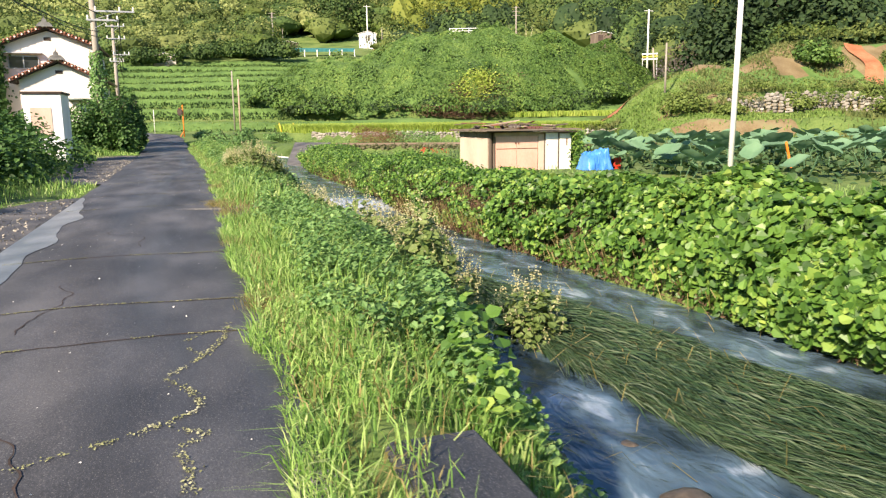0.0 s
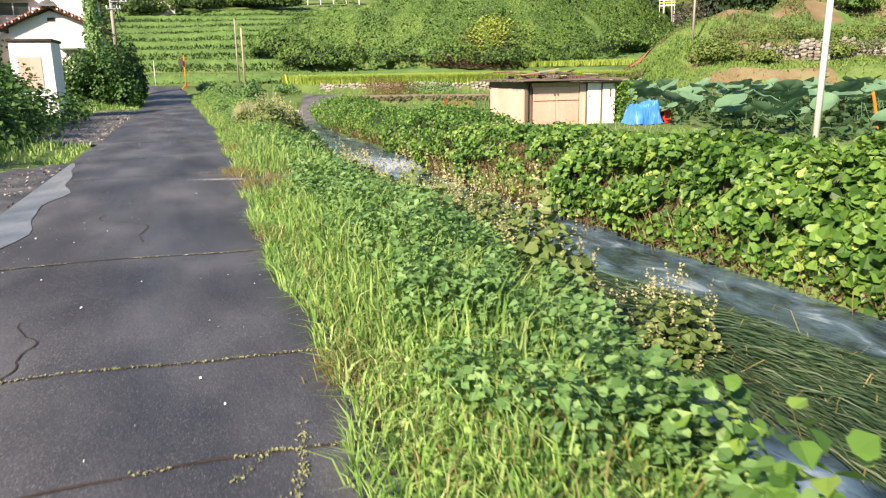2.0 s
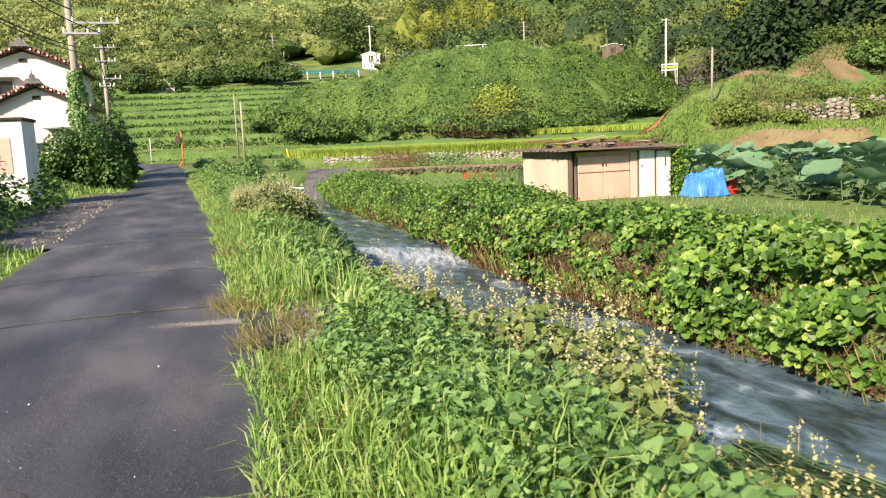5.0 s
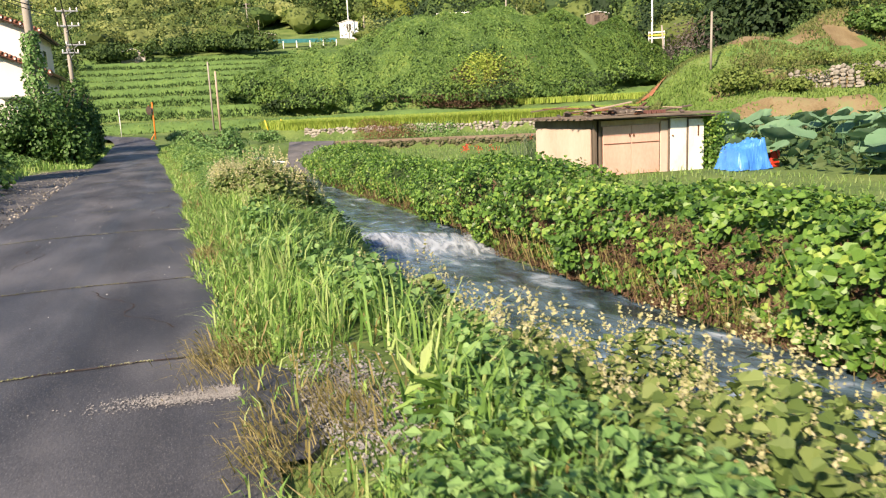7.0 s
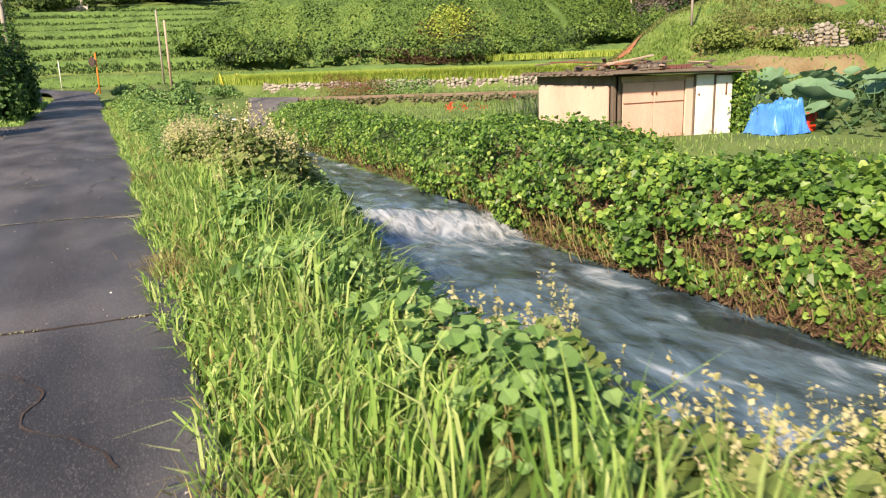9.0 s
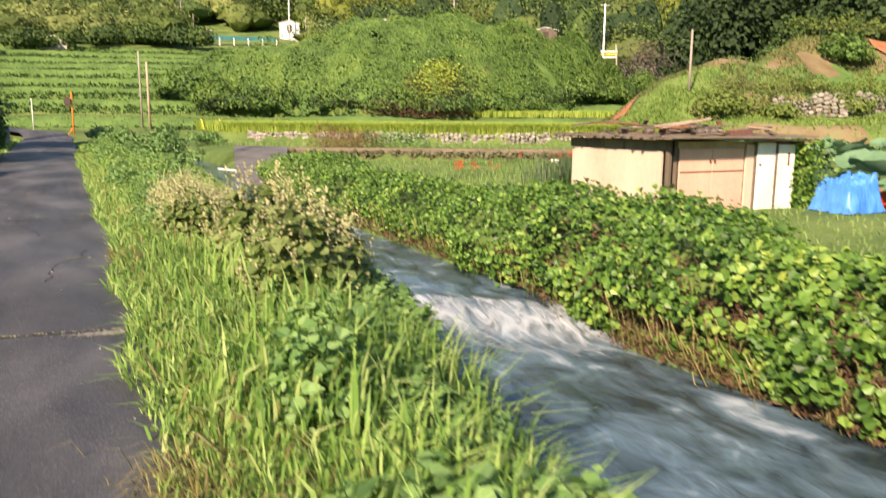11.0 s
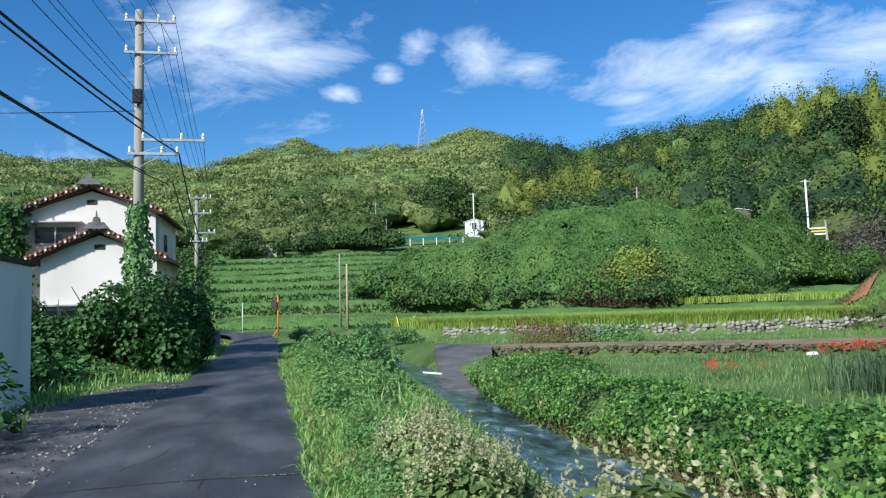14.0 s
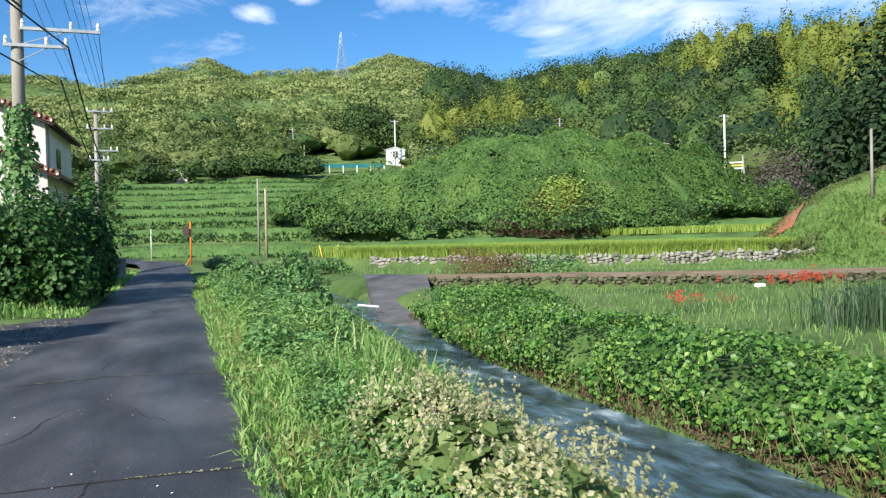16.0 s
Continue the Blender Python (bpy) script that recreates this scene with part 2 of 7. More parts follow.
M_SEED = material("pale_flower_spikes", [(0.32, 0.33, 0.13), (0.47, 0.45, 0.23), (0.6, 0.56, 0.36)], 0.8, 0.5, 4, 0, island=0.8, leaf=0.3)
M_KNOT = material("knotweed_leaf", [(0.07, 0.12, 0.03), (0.15, 0.22, 0.06), (0.27, 0.33, 0.12)], 0.6, 0.6, 4, 0, island=0.75, leaf=0.3)
M_BROWNLEAF = material("withered_leaves", [(0.05, 0.03, 0.018), (0.11, 0.065, 0.038), (0.19, 0.13, 0.08)], 0.8, 0.5, 4, 0, island=0.8, leaf=0.2)
M_LOTUS = material("lotus_leaf", [(0.05, 0.13, 0.06), (0.105, 0.22, 0.115), (0.175, 0.3, 0.175)], 0.75, 0.8, 6, 0.05, island=0.5, leaf=0.2)
M_RICE = material("ripening_rice", [(0.17, 0.28, 0.04), (0.29, 0.4, 0.07), (0.42, 0.47, 0.11)], 0.7, 0.15, 4, 0, island=0.6, leaf=0.35)
M_FOREST_DARK = material("dark_evergreen", [(0.01, 0.026, 0.01), (0.026, 0.055, 0.018), (0.055, 0.1, 0.028)], 0.75, 0.2, 0.03, 0, island=0.55, leaf=0.2)
M_FOREST_OLIVE = material("olive_leaves", [(0.04, 0.065, 0.016), (0.09, 0.13, 0.032), (0.17, 0.21, 0.055)], 0.75, 0.2, 0.03, 0, island=0.55, leaf=0.2)
M_FOREST = material("forest_leaves", [(0.012, 0.03, 0.009), (0.036, 0.075, 0.02), (0.085, 0.145, 0.034), (0.2, 0.27, 0.06)], 0.75, 0.11, 0.02, 0, island=0.45, leaf=0.2)
M_SHRUB = material("dark_shrub_leaves", [(0.02, 0.06, 0.014), (0.055, 0.13, 0.03), (0.11, 0.22, 0.05)], 0.55, 0.5, 4, 0, island=0.75, leaf=0.25)
M_BAMBOO = material("bamboo_leaves", [(0.09, 0.13, 0.02), (0.18, 0.22, 0.035), (0.28, 0.3, 0.06)], 0.7, 0.12, 0.4, 0, island=0.6, leaf=0.3)


def glassy(name, colour, rough, spec=0.5):
    m = material(name, [colour, colour], rough, 3, 30, 0, spec=spec)
    return m


M_GLASS = glassy("window_glass", (0.03, 0.035, 0.04), 0.08, 0.8)
M_MIRROR = glassy("mirror_face", (0.5, 0.5, 0.52), 0.1, 0.8)


def water_material():
    m = bpy.data.materials.new("stream_water")
    m.use_nodes = True
    n, l = m.node_tree.nodes, m.node_tree.links
    b = n["Principled BSDF"]
    b.inputs["Roughness"].default_value, b.inputs["IOR"].default_value = 0.06, 1.33
    b.inputs["Specular IOR Level"].default_value = 0.7
    tc, mp = n.new("ShaderNodeTexCoord"), n.new("ShaderNodeMapping")
    mp.inputs["Scale"].default_value = (2.6, 1.3, 1)
    l.new(tc.outputs["Object"], mp.inputs["Vector"])
    w1, w2 = n.new("ShaderNodeTexNoise"), n.new("ShaderNodeTexNoise")
    w1.inputs["Scale"].default_value, w1.inputs["Detail"].default_value, w1.inputs["Distortion"].default_value = 1.7, 6, 0.9
    w2.inputs["Scale"].default_value, w2.inputs["Detail"].default_value, w2.inputs["Distortion"].default_value = 0.9, 6, 0.6
    l.new(mp.outputs[0], w1.inputs["Vector"])
    l.new(mp.outputs[0], w2.inputs["Vector"])
    # pale blue streaks in the base colour: painted sky sheen plus white riffles
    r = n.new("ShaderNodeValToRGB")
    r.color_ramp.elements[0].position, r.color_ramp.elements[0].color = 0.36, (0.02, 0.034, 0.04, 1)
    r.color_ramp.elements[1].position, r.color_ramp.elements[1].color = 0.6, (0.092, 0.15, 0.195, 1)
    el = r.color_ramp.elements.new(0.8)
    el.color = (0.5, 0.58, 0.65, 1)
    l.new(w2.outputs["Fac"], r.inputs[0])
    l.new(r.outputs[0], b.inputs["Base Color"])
    bp = n.new("ShaderNodeBump")
    bp.inputs["Strength"].default_value, bp.inputs["Distance"].default_value = 0.4, 0.1
    l.new(w1.outputs["Fac"], bp.inputs["Height"])
    l.new(bp.outputs[0], b.inputs["Normal"])
    return m


M_WATER = water_material()


# ---- mesh helpers ----
def mesh_of(name, verts, faces, mat):
    me = bpy.data.meshes.new(name)
    me.from_pydata([tuple(v) for v in verts], [], faces)
    me.materials.append(mat)
    me.update()
    return me


def quick_mesh(name, V, polys, mat, smooth=False):
    """A mesh from numpy: V (n,3), polys (m,k) of equal size k."""
    me = bpy.data.meshes.new(name)
    k = polys.shape[1]
    me.vertices.add(len(V))
    me.vertices.foreach_set("co", np.ascontiguousarray(V, dtype=np.float32).ravel())
    me.loops.add(polys.size)
    me.loops.foreach_set("vertex_index", np.ascontiguousarray(polys, dtype=np.int32).ravel())
    me.polygons.add(len(polys))
    me.polygons.foreach_set("loop_start", np.arange(0, polys.size, k, dtype=np.int32))
    me.materials.append(mat)
    me.update(calc_edges=True)
    me.polygons.foreach_set("use_smooth", np.full(len(polys), smooth))
    me.validate()
    return me


def thing(name, label, category, at=(0, 0, 0), rz=0.0, group="", kind=""):
    ob = new(name)
    ob.matrix_world = pose(*at, 0, 0, rz)
    return tagged(ob, label, category, group, kind)


def part(name, bm, mat, parent=None, label="", smooth=False):
    me = bpy.data.meshes.new(name)
    bm.to_mesh(me)
    bm.free()
    me.materials.append(mat)
    if smooth:
        me.polygons.foreach_set("use_smooth", [True] * len(me.polygons))
    ob = new(name, me)
    if parent:
        ob.parent = parent
    if label:
        ob["label"] = label
    return ob


def mpart(name, me, parent, label=""):
    ob = new(name, me)
    ob.parent = parent
    if label:
        ob["label"] = label
    return ob


def box(bm, x0, x1, y0, y1, z0, z1, bevel=0.0):
    r = bmesh.ops.create_cube(bm, size=1)
    vs = r["verts"]
    for v in vs:
        v.co = Vector((x0 + (v.co.x + .5) * (x1 - x0), y0 + (v.co.y + .5) * (y1 - y0), z0 + (v.co.z + .5) * (z1 - z0)))
    if bevel:
        bmesh.ops.bevel(bm, geom=list({e for v in vs for e in v.link_edges}), offset=bevel, segments=1, affect="EDGES")
    return bm


def boxed(*args, **kw):
    return box(bmesh.new(), *args, **kw)


def rod(bm, p, q, r0, r1=None, n=10):
    p, q = Vector(p), Vector(q)
    r1 = r0 if r1 is None else r1
    d = q - p
    m = Matrix.Translation((p + q) / 2) @ d.to_track_quat("Z", "Y").to_matrix().to_4x4()
    bmesh.ops.create_cone(bm, cap_ends=True, segments=n, radius1=r0, radius2=r1, depth=d.length, matrix=m)
    return bm


def prism(bm, outline, y0, y1):
    """An outline in x and z, drawn out from y0 to y1."""
    a = [bm.verts.new((x, y0, z)) for x, z in outline]
    b = [bm.verts.new((x, y1, z)) for x, z in outline]
    n = len(outline)
    bm.faces.new(a[::-1])
    bm.faces.new(b)
    for i in range(n):
        bm.faces.new((a[i], a[(i + 1) % n], b[(i + 1) % n], b[i]))
    bmesh.ops.recalc_face_normals(bm, faces=bm.faces)
    return bm


def smoothstep(a, b, v):
    t = np.clip((v - a) / (b - a), 0, 1)
    return t * t * (3 - 2 * t)


_gr = np.random.default_rng(3).random((64, 64))


def lumps(x, y, s, seed=0):
    """Smooth value noise over the plan, 0 to 1, with lumps s metres across."""
    u, v = np.asarray(x, float) / s + 17.3 * seed, np.asarray(y, float) / s + 9.1 * seed
    i, j = np.floor(u).astype(int), np.floor(v).astype(int)
    f, g = u - i, v - j
    f, g = f * f * (3 - 2 * f), g * g * (3 - 2 * g)
    q = lambda a, b: _gr[a % 64, b % 64]
    return (q(i, j) * (1 - f) + q(i + 1, j) * f) * (1 - g) + (q(i, j + 1) * (1 - f) + q(i + 1, j + 1) * f) * g


# ---- the lie of the land ----
def road_right(y):
    return np.interp(y, [-20, 25, 38, 54, 70], [0.47, 0.45, 0.08, -0.35, -0.8])


def road_left(y):
    return np.interp(y, [-20, 25, 38, 54, 70], [-2.3, -2.32, -2.5, -3.0, -3.7])


def water_left(y):
    return np.interp(y, [-15, 0, 5, 8, 12, 18.5, 20.6, 22.6, 32, 40, 52, 64], [1.2, 1.8, 2.4, 2.95, 2.8, 2.55, 2.95, 3.45, 3.85, 4.35, 4.6, 3.8])


def water_right(y):
    return np.interp(y, [-15, 0, 5, 10, 15, 20, 24, 28, 32, 36, 40, 48, 64], [8.2, 7.5, 7.1, 6.8, 6.4, 6.0, 5.7, 5.55, 5.3, 5.25, 5.6, 6.1, 5.2])


def water_level(y):
    return np.interp(y, [-15, 22.5, 24.3, 60], [-1.36, -1.3, -1.02, -0.75])


RIDGE_AZ = [-180, -150, -120, -90, -60, -35, -18.5, -12.5, -5.7, -1.9, 0.8, 3.2, 6.9, 10.4, 13.7, 17.0, 20.2, 23.2, 27.5, 31.6, 35.7, 40, 43, 47, 60, 90, 130, 180]
RIDGE_EL = [9, 9, 9, 10, 11, 12, 10.6, 10.9, 11.0, 12.4, 13.4, 12.5, 12.5, 12.6, 13.9, 13.1, 11.6, 10.9, 11.0, 11.2, 11.6, 11.7, 11.6, 11.6, 14, 13, 10, 9]
RIDGE_D = [230, 230, 240, 300, 420, 540, 600, 600, 600, 600, 600, 600, 600, 600, 600, 560, 470, 400, 320, 290, 270, 255, 240, 225, 200, 200, 220, 230]


def lower_wall_y(x):
    return np.interp(x, [7, 12.3, 20, 30, 60], [53.5, 50.2, 45.6, 41.5, 38])


def stone_wall_y(x):
    return np.interp(x, [9, 12, 19.5, 25, 34, 46, 70], [72, 68, 60.8, 58.6, 58, 59, 60])


def slope_uv(x, y):
    """Place on the orchard slope: u along its benches, v up the slope."""
    return (x - 38) * .944 - (y - 56) * .33, (x - 38) * .33 + (y - 56) * .944


def slope_xy(u, v):
    return 38 + u * .944 + v * .33, 56 - u * .33 + v * .944


def upper_plot(x, y):
    k = (y - (85.2 - (x - 39.2) * 1.18)) / 1.55
    return (k > -.4) & (k < 7) & (x > 37.5) & (x - .7 * k < 47.6) & (((x - 40) / 31.5) ** 2 + ((y - 105) / 17) ** 2 > 1.06)


def land(x, y):
    x, y = np.asarray(x, float), np.asarray(y, float)
    dx, dy = x, y - 20
    d = np.hypot(dx, dy) + 1e-6
    az = np.degrees(np.arctan2(dx, dy))
    rd = np.interp(az, RIDGE_AZ, RIDGE_D)
    rz = 1.5 + rd * np.tan(np.radians(np.interp(az, RIDGE_AZ, RIDGE_EL)))
    # heights at four distances along each bearing
    z0 = np.interp(az, [-180, -90, -30, 36, 60, 180], [0, 0, 0.6, 0.9, 1.2, 0])
    d0 = np.interp(az, [-180, -90, -40, -20, -8, 36, 60, 180], [70, 70, 70, 60, 64, 66, 64, 70])
    z1 = np.interp(az, [-180, -90, -30, -8, 13, 18, 34, 46, 60, 180], [14, 12, 8, 13, 14.5, 10, 9, 9, 16, 14])
    z2 = np.interp(az, [-180, -90, -30, 0, 13, 18, 34, 44, 60, 180], [40, 32, 18, 21, 22.5, 22, 25, 28, 40, 40])
    z = np.where(d < d0, np.where(d > d0 - 14, z0 * smoothstep(d0 - 14, d0, d), 0),
                 np.where(d < 145, z0 + (z1 - z0) * np.clip((d - d0) / (145 - d0), 0, 1),
                          np.where(d < 195, z1 + (z2 - z1) * (d - 145) / 50,
                                   np.where(d < rd, z2 + (rz - z2) * (np.clip((d - 195) / np.maximum(rd - 195, 5), 0, 1)) ** 0.95,
                                            rz - (d - rd) * 0.12))))
    z = np.maximum(z, -5)
    # terraces on the slope and on the right-hand fields
    step = 1.55
    z = z + 1.2 * (lumps(x, y, 17, 95) - .5) * ((d > d0) & (d < 150))
    k = np.floor(z / step)
    f = z / step - k
    tz = (k + smoothstep(0.68, 1.0, f)) * step + 0.12 * f
    on = ((d > d0 - 1) & (d < 150) & (np.abs(az) < 75)).astype(float)
    wob = (lumps(x, y, 9, 1) - 0.5) * 0.5 * on
    z = z * (1 - on) + tz * on + wob
    big = smoothstep(200, 330, d)
    z = z + big * ((lumps(x, y, 55, 2) - 0.5) * 16 + (lumps(x, y, 24, 3) - 0.5) * 7) * np.clip(rd / 600, 0.4, 1)
    # wooded knoll behind the rice
    q = ((x - 40) / 31.5) ** 2 + ((y - 105) / 17) ** 2
    knoll = 12.2 * np.clip(1 - q, 0, 1) ** 0.46 * (0.84 + 0.16 * smoothstep(10, 48, x)) * (1 - 0.15 * smoothstep(50, 70, x))
    z = np.where((q < 1), np.maximum(z, 0.8 + knoll + (lumps(x, y, 6, 4) - 0.5) * 1.2), z)
    # near valley floor on the far side of the stream
    floor = np.where(y < lower_wall_y(x), -0.5, np.where(y < stone_wall_y(x), -0.12, 0.5))
    near = (x > 4.5) & (d < d0 - 1) & (y > -40)
    z = np.where(near, np.maximum(floor, z - 0.5), z)
    # level upper rice plot
    z = np.where(upper_plot(x, y), 1.8, z)
    # the orchard slope: two benches, a grassy mound and an upper bank
    u, v = slope_uv(x, y)
    hill = np.interp(v, [-9, -6.8, -5.6, -2.0, -1.2, 1.0, 6], [-.5, -.3, 1.25, 1.75, 1.9, 3.55, 3.9])
    hill = hill + 2.5 * np.exp(-(((u - 7.0) / 5.0) ** 2 + ((v - 8.4) / 3.6) ** 2))
    hill = hill + smoothstep(8.5, 12.5, u - .9 * np.maximum(v - 10, 0)) * np.interp(v, [6, 8.5, 13, 40], [0, 1.9, 4.6, 7.5]) + .35 * (lumps(x, y, 2.6, 90) - .5)
    on = smoothstep(0, 7, u - np.interp(v, [-9, 2, 8, 14, 17, 24, 40], [-4.5, -4.8, -5.2, -3.6, -1.2, 9.5, 32])) * smoothstep(150, 105, d) * smoothstep(-9.5, -8, v) * (y > 0)
    z = z * (1 - on) + np.maximum(hill, np.minimum(z, 30)) * on
    # left bank lifts a little
    left = (x < -3) & (d < d0)
    z = np.where(left, z + 0.3 * smoothstep(4.0, 7.5, -x), z)
    # stream bed between its banks
    wl_, wr_ = water_left(y), water_right(y)
    lvl = water_level(y)
    bed = lvl - 0.35
    wide = np.interp(y, [20, 25, 40, 50], [1, 1.5, 1.5, 1])
    prof = np.where(x < (wl_ + wr_) / 2,
                    np.interp((x - wl_) / wide, [-1.3, -0.5, 0.1, 0.5], [0, 0.28, 0.92, 1.0]),
                    np.interp(wr_ - x, [-1.2, -0.45, 0.05, 0.5], [0, 0.25, 0.95, 1.0]))
    run = smoothstep(66, 60, y) * smoothstep(-60, -50, y)
    prof = prof * run
    top = np.where(x < (wl_ + wr_) / 2, -0.02, np.where(y < 48, -0.2, z))
    near_bank = (x > wl_ - 1.3 * wide) & (x < wr_ + 1.2) & (y > -60) & (y < 66)
    z = np.where(near_bank, top * (1 - prof) + bed * prof, z)
    near_top = (x >= wr_ + 1.2) & (x < wr_ + 3.2) & (y < 48) & (y > -60)
    z = np.where(near_top, -0.2 - 0.3 * smoothstep(1.2, 3.2, x - wr_), z)
    # road bed stays level under the asphalt
    road = (x > road_left(y) - 0.6) & (x < road_right(y) + 0.25) & (y < 72)
    z = np.where(road, -0.05, z)
    return z


def steps(*runs):
    out = []
    for a, b, s in runs:
        out += list(np.arange(a, b, s))
    return np.array(out + [runs[-1][1]])


gx = steps((-900, -100, 50), (-100, -40, 6), (-40, -12, 1.2), (-12, -3, 0.6), (-3, 9.4, 0.2), (9.4, 40, 0.8), (40, 100, 1.6), (100, 300, 10), (300, 1000, 50))
gy = steps((-700, -100, 60), (-100, -12, 8), (-12, 48, 0.5), (48, 62, 0.4), (62, 172, 0.8), (172, 700, 11), (700, 1500, 100))
GX, GY = np.meshgrid(gx, gy)
GZ = land(GX, GY)
V = np.stack([GX, GY, GZ], -1).reshape(-1, 3)
nx, ny = len(gx), len(gy)
I = (np.arange(ny - 1)[:, None] * nx + np.arange(nx - 1)[None]).ravel()
ground = new("ground", quick_mesh("ground", V, np.stack([I, I + 1, I + nx + 1, I + nx], -1), M_GROUND, True))
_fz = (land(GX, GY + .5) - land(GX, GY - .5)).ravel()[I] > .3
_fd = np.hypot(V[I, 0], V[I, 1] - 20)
ground.data.materials.append(M_BANK)  # second grass colour on steep terrace faces, to set off the bands
ground.data.materials.append(M_DRYBANK)
_ci = V[I] + .4
_su, _sv = slope_uv(_ci[:, 0], _ci[:, 1])
_dry = ((_sv > -6.9) & (_sv < -5.0)) | ((_sv > -1.6) & (_sv < .6)) | ((_sv > 7.6) & (_sv < 13) & (_su > 10.5)) | (((_su - 7.4) / 3.4) ** 2 + ((_sv - 7.8) / 1.5) ** 2 < 1)
_dry &= (_su > 0) & (_su < 40) & (lumps(_ci[:, 0], _ci[:, 1], 2.2, 91) > .36)
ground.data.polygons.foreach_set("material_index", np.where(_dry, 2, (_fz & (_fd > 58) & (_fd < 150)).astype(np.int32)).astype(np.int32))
tagged(ground, "green valley floor, terraces and hills in grass", "ground", kind="structure")


# ---- road ----
def strip(name, ya, yb, left, right, mat, z, thick=0.06, dy=0.5):
    ys = np.arange(ya, yb + dy / 2, dy)
    ring = []
    for y in ys:
        l, r = left(y), right(y)
        cs = np.linspace(l, r, 7)
        ring.append([(c, y, z + 0.035 * (1 - ((c - (l + r) / 2) / ((r - l) / 2)) ** 2)) for c in cs] + [(r, y, z - thick), (l, y, z - thick)])
    A = np.array(ring)
    n, k = A.shape[:2]
    P = []
    for i in range(n - 1):
        for j in range(k):
            P.append((i * k + j, i * k + (j + 1) % k, (i + 1) * k + (j + 1) % k, (i + 1) * k + j))
    return new(name, quick_mesh(name, A.reshape(-1, 3), np.array(P), mat, False))


def edge_r(y):
    return float(road_right(y)) + 0.10 * (float(lumps(y, 0.0, 0.7, 5)) - 0.5) + 0.1 * (float(lumps(y, 0.0, 2.3, 6)) - 0.5)


def edge_l(y):
    return float(road_left(y)) + 0.12 * (float(lumps(y, 3.0, 0.9, 7)) - 0.5)


road = tagged(strip("road", -14, 72, edge_l, edge_r, M_ASPHALT, 0.0, dy=0.25), "narrow cracked grey asphalt lane, damp in places", "road", kind="structure")
# the bend away to the left
bend = bmesh.new()
prev = None
for i in range(41):
    th = radians(i * 2.6)
    cx, cy = -7.2, 71.9
    row = []
    for r in np.linspace(6.45, 3.5, 6):
        x, y = cx + r * math.cos(th), cy + r * math.sin(th)
        row.append(bend.verts.new((x, y, max(0.0, float(land(cx + 5 * math.cos(th), cy + 5 * math.sin(th)))) + 0.3 * smoothstep(0, 12, i) + .02)))
    if prev:
        for k in range(5):
            bend.faces.new((prev[k], row[k], row[k + 1], prev[k + 1]))
    prev = row
tagged(part("road_bend", bend, M_ASPHALT), "asphalt lane bending away behind shrubs", "road", kind="structure")

# ---- stream ----
ys = np.concatenate([np.arange(-15, 22, 0.5), np.arange(22, 26.4, 0.15), np.arange(26.4, 64, 0.5)])
rows = []
for y in ys:
    xs_ = np.linspace(water_left(y) - 0.45, water_right(y) + 0.45, 25)
    rows.append(np.stack([xs_, np.full(25, y), np.interp(y + .8 * (xs_ - 4.7), [-20, 23.3, 24.3, 70], [-1.36, -1.3, -1.03, -0.72]) + 0.05 * (lumps(xs_ * 1.0, y * 0.5, 0.35, 8) - 0.5)], -1))
A = np.array(rows)
n_, k_ = A.shape[:2]
I = (np.arange(n_ - 1)[:, None] * k_ + np.arange(k_ - 1)[None]).ravel()
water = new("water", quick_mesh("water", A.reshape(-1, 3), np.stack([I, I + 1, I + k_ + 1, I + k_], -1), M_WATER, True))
tagged(water, "shallow fast stream reflecting the sky", "stream", kind="structure")


# ---- plants: many small leaves and blades ----
def frames_of(N):
    N = N / (np.linalg.norm(N, axis=1, keepdims=True) + 1e-9)
    R = rng.normal(size=N.shape)
    T = np.cross(N, R)
    T /= np.linalg.norm(T, axis=1, keepdims=True) + 1e-9
    return N, T, np.cross(N, T)


LEAF = {
    "rhomb": (np.array([(0, -.5, 0), (.36, 0, .1), (0, .5, -.04), (-.36, 0, .1)]), np.array([(0, 1, 2), (0, 2, 3)])),
    "heart": (np.array([(0, -.42, 0), (.36, -.34, .1), (.46, .02, .12), (0, .55, -.1), (-.46, .02, .12), (-.36, -.34, .1)]), np.array([(0, 1, 2, 3), (0, 3, 4, 5)])),
    "lance": (np.array([(0, -.5, 0), (.13, -.12, .04), (0, .55, -.1), (-.13, -.12, .04)]), np.array([(0, 1, 2), (0, 2, 3)])),
}


def leaf_mesh(name, P, N, S, mat, kind="rhomb"):
    tv, tf = LEAF[kind]
    N, T, B = frames_of(N)
    S = np.asarray(S)[:, None, None]
    V = P[:, None] + S * (T[:, None] * tv[None, :, :1] + B[:, None] * tv[None, :, 1:2] + N[:, None] * tv[None, :, 2:])
    F = (np.arange(len(P))[:, None, None] * len(tv) + tf[None]).reshape(-1, tf.shape[1])
    return quick_mesh(name, V.reshape(-1, 3), F, mat)


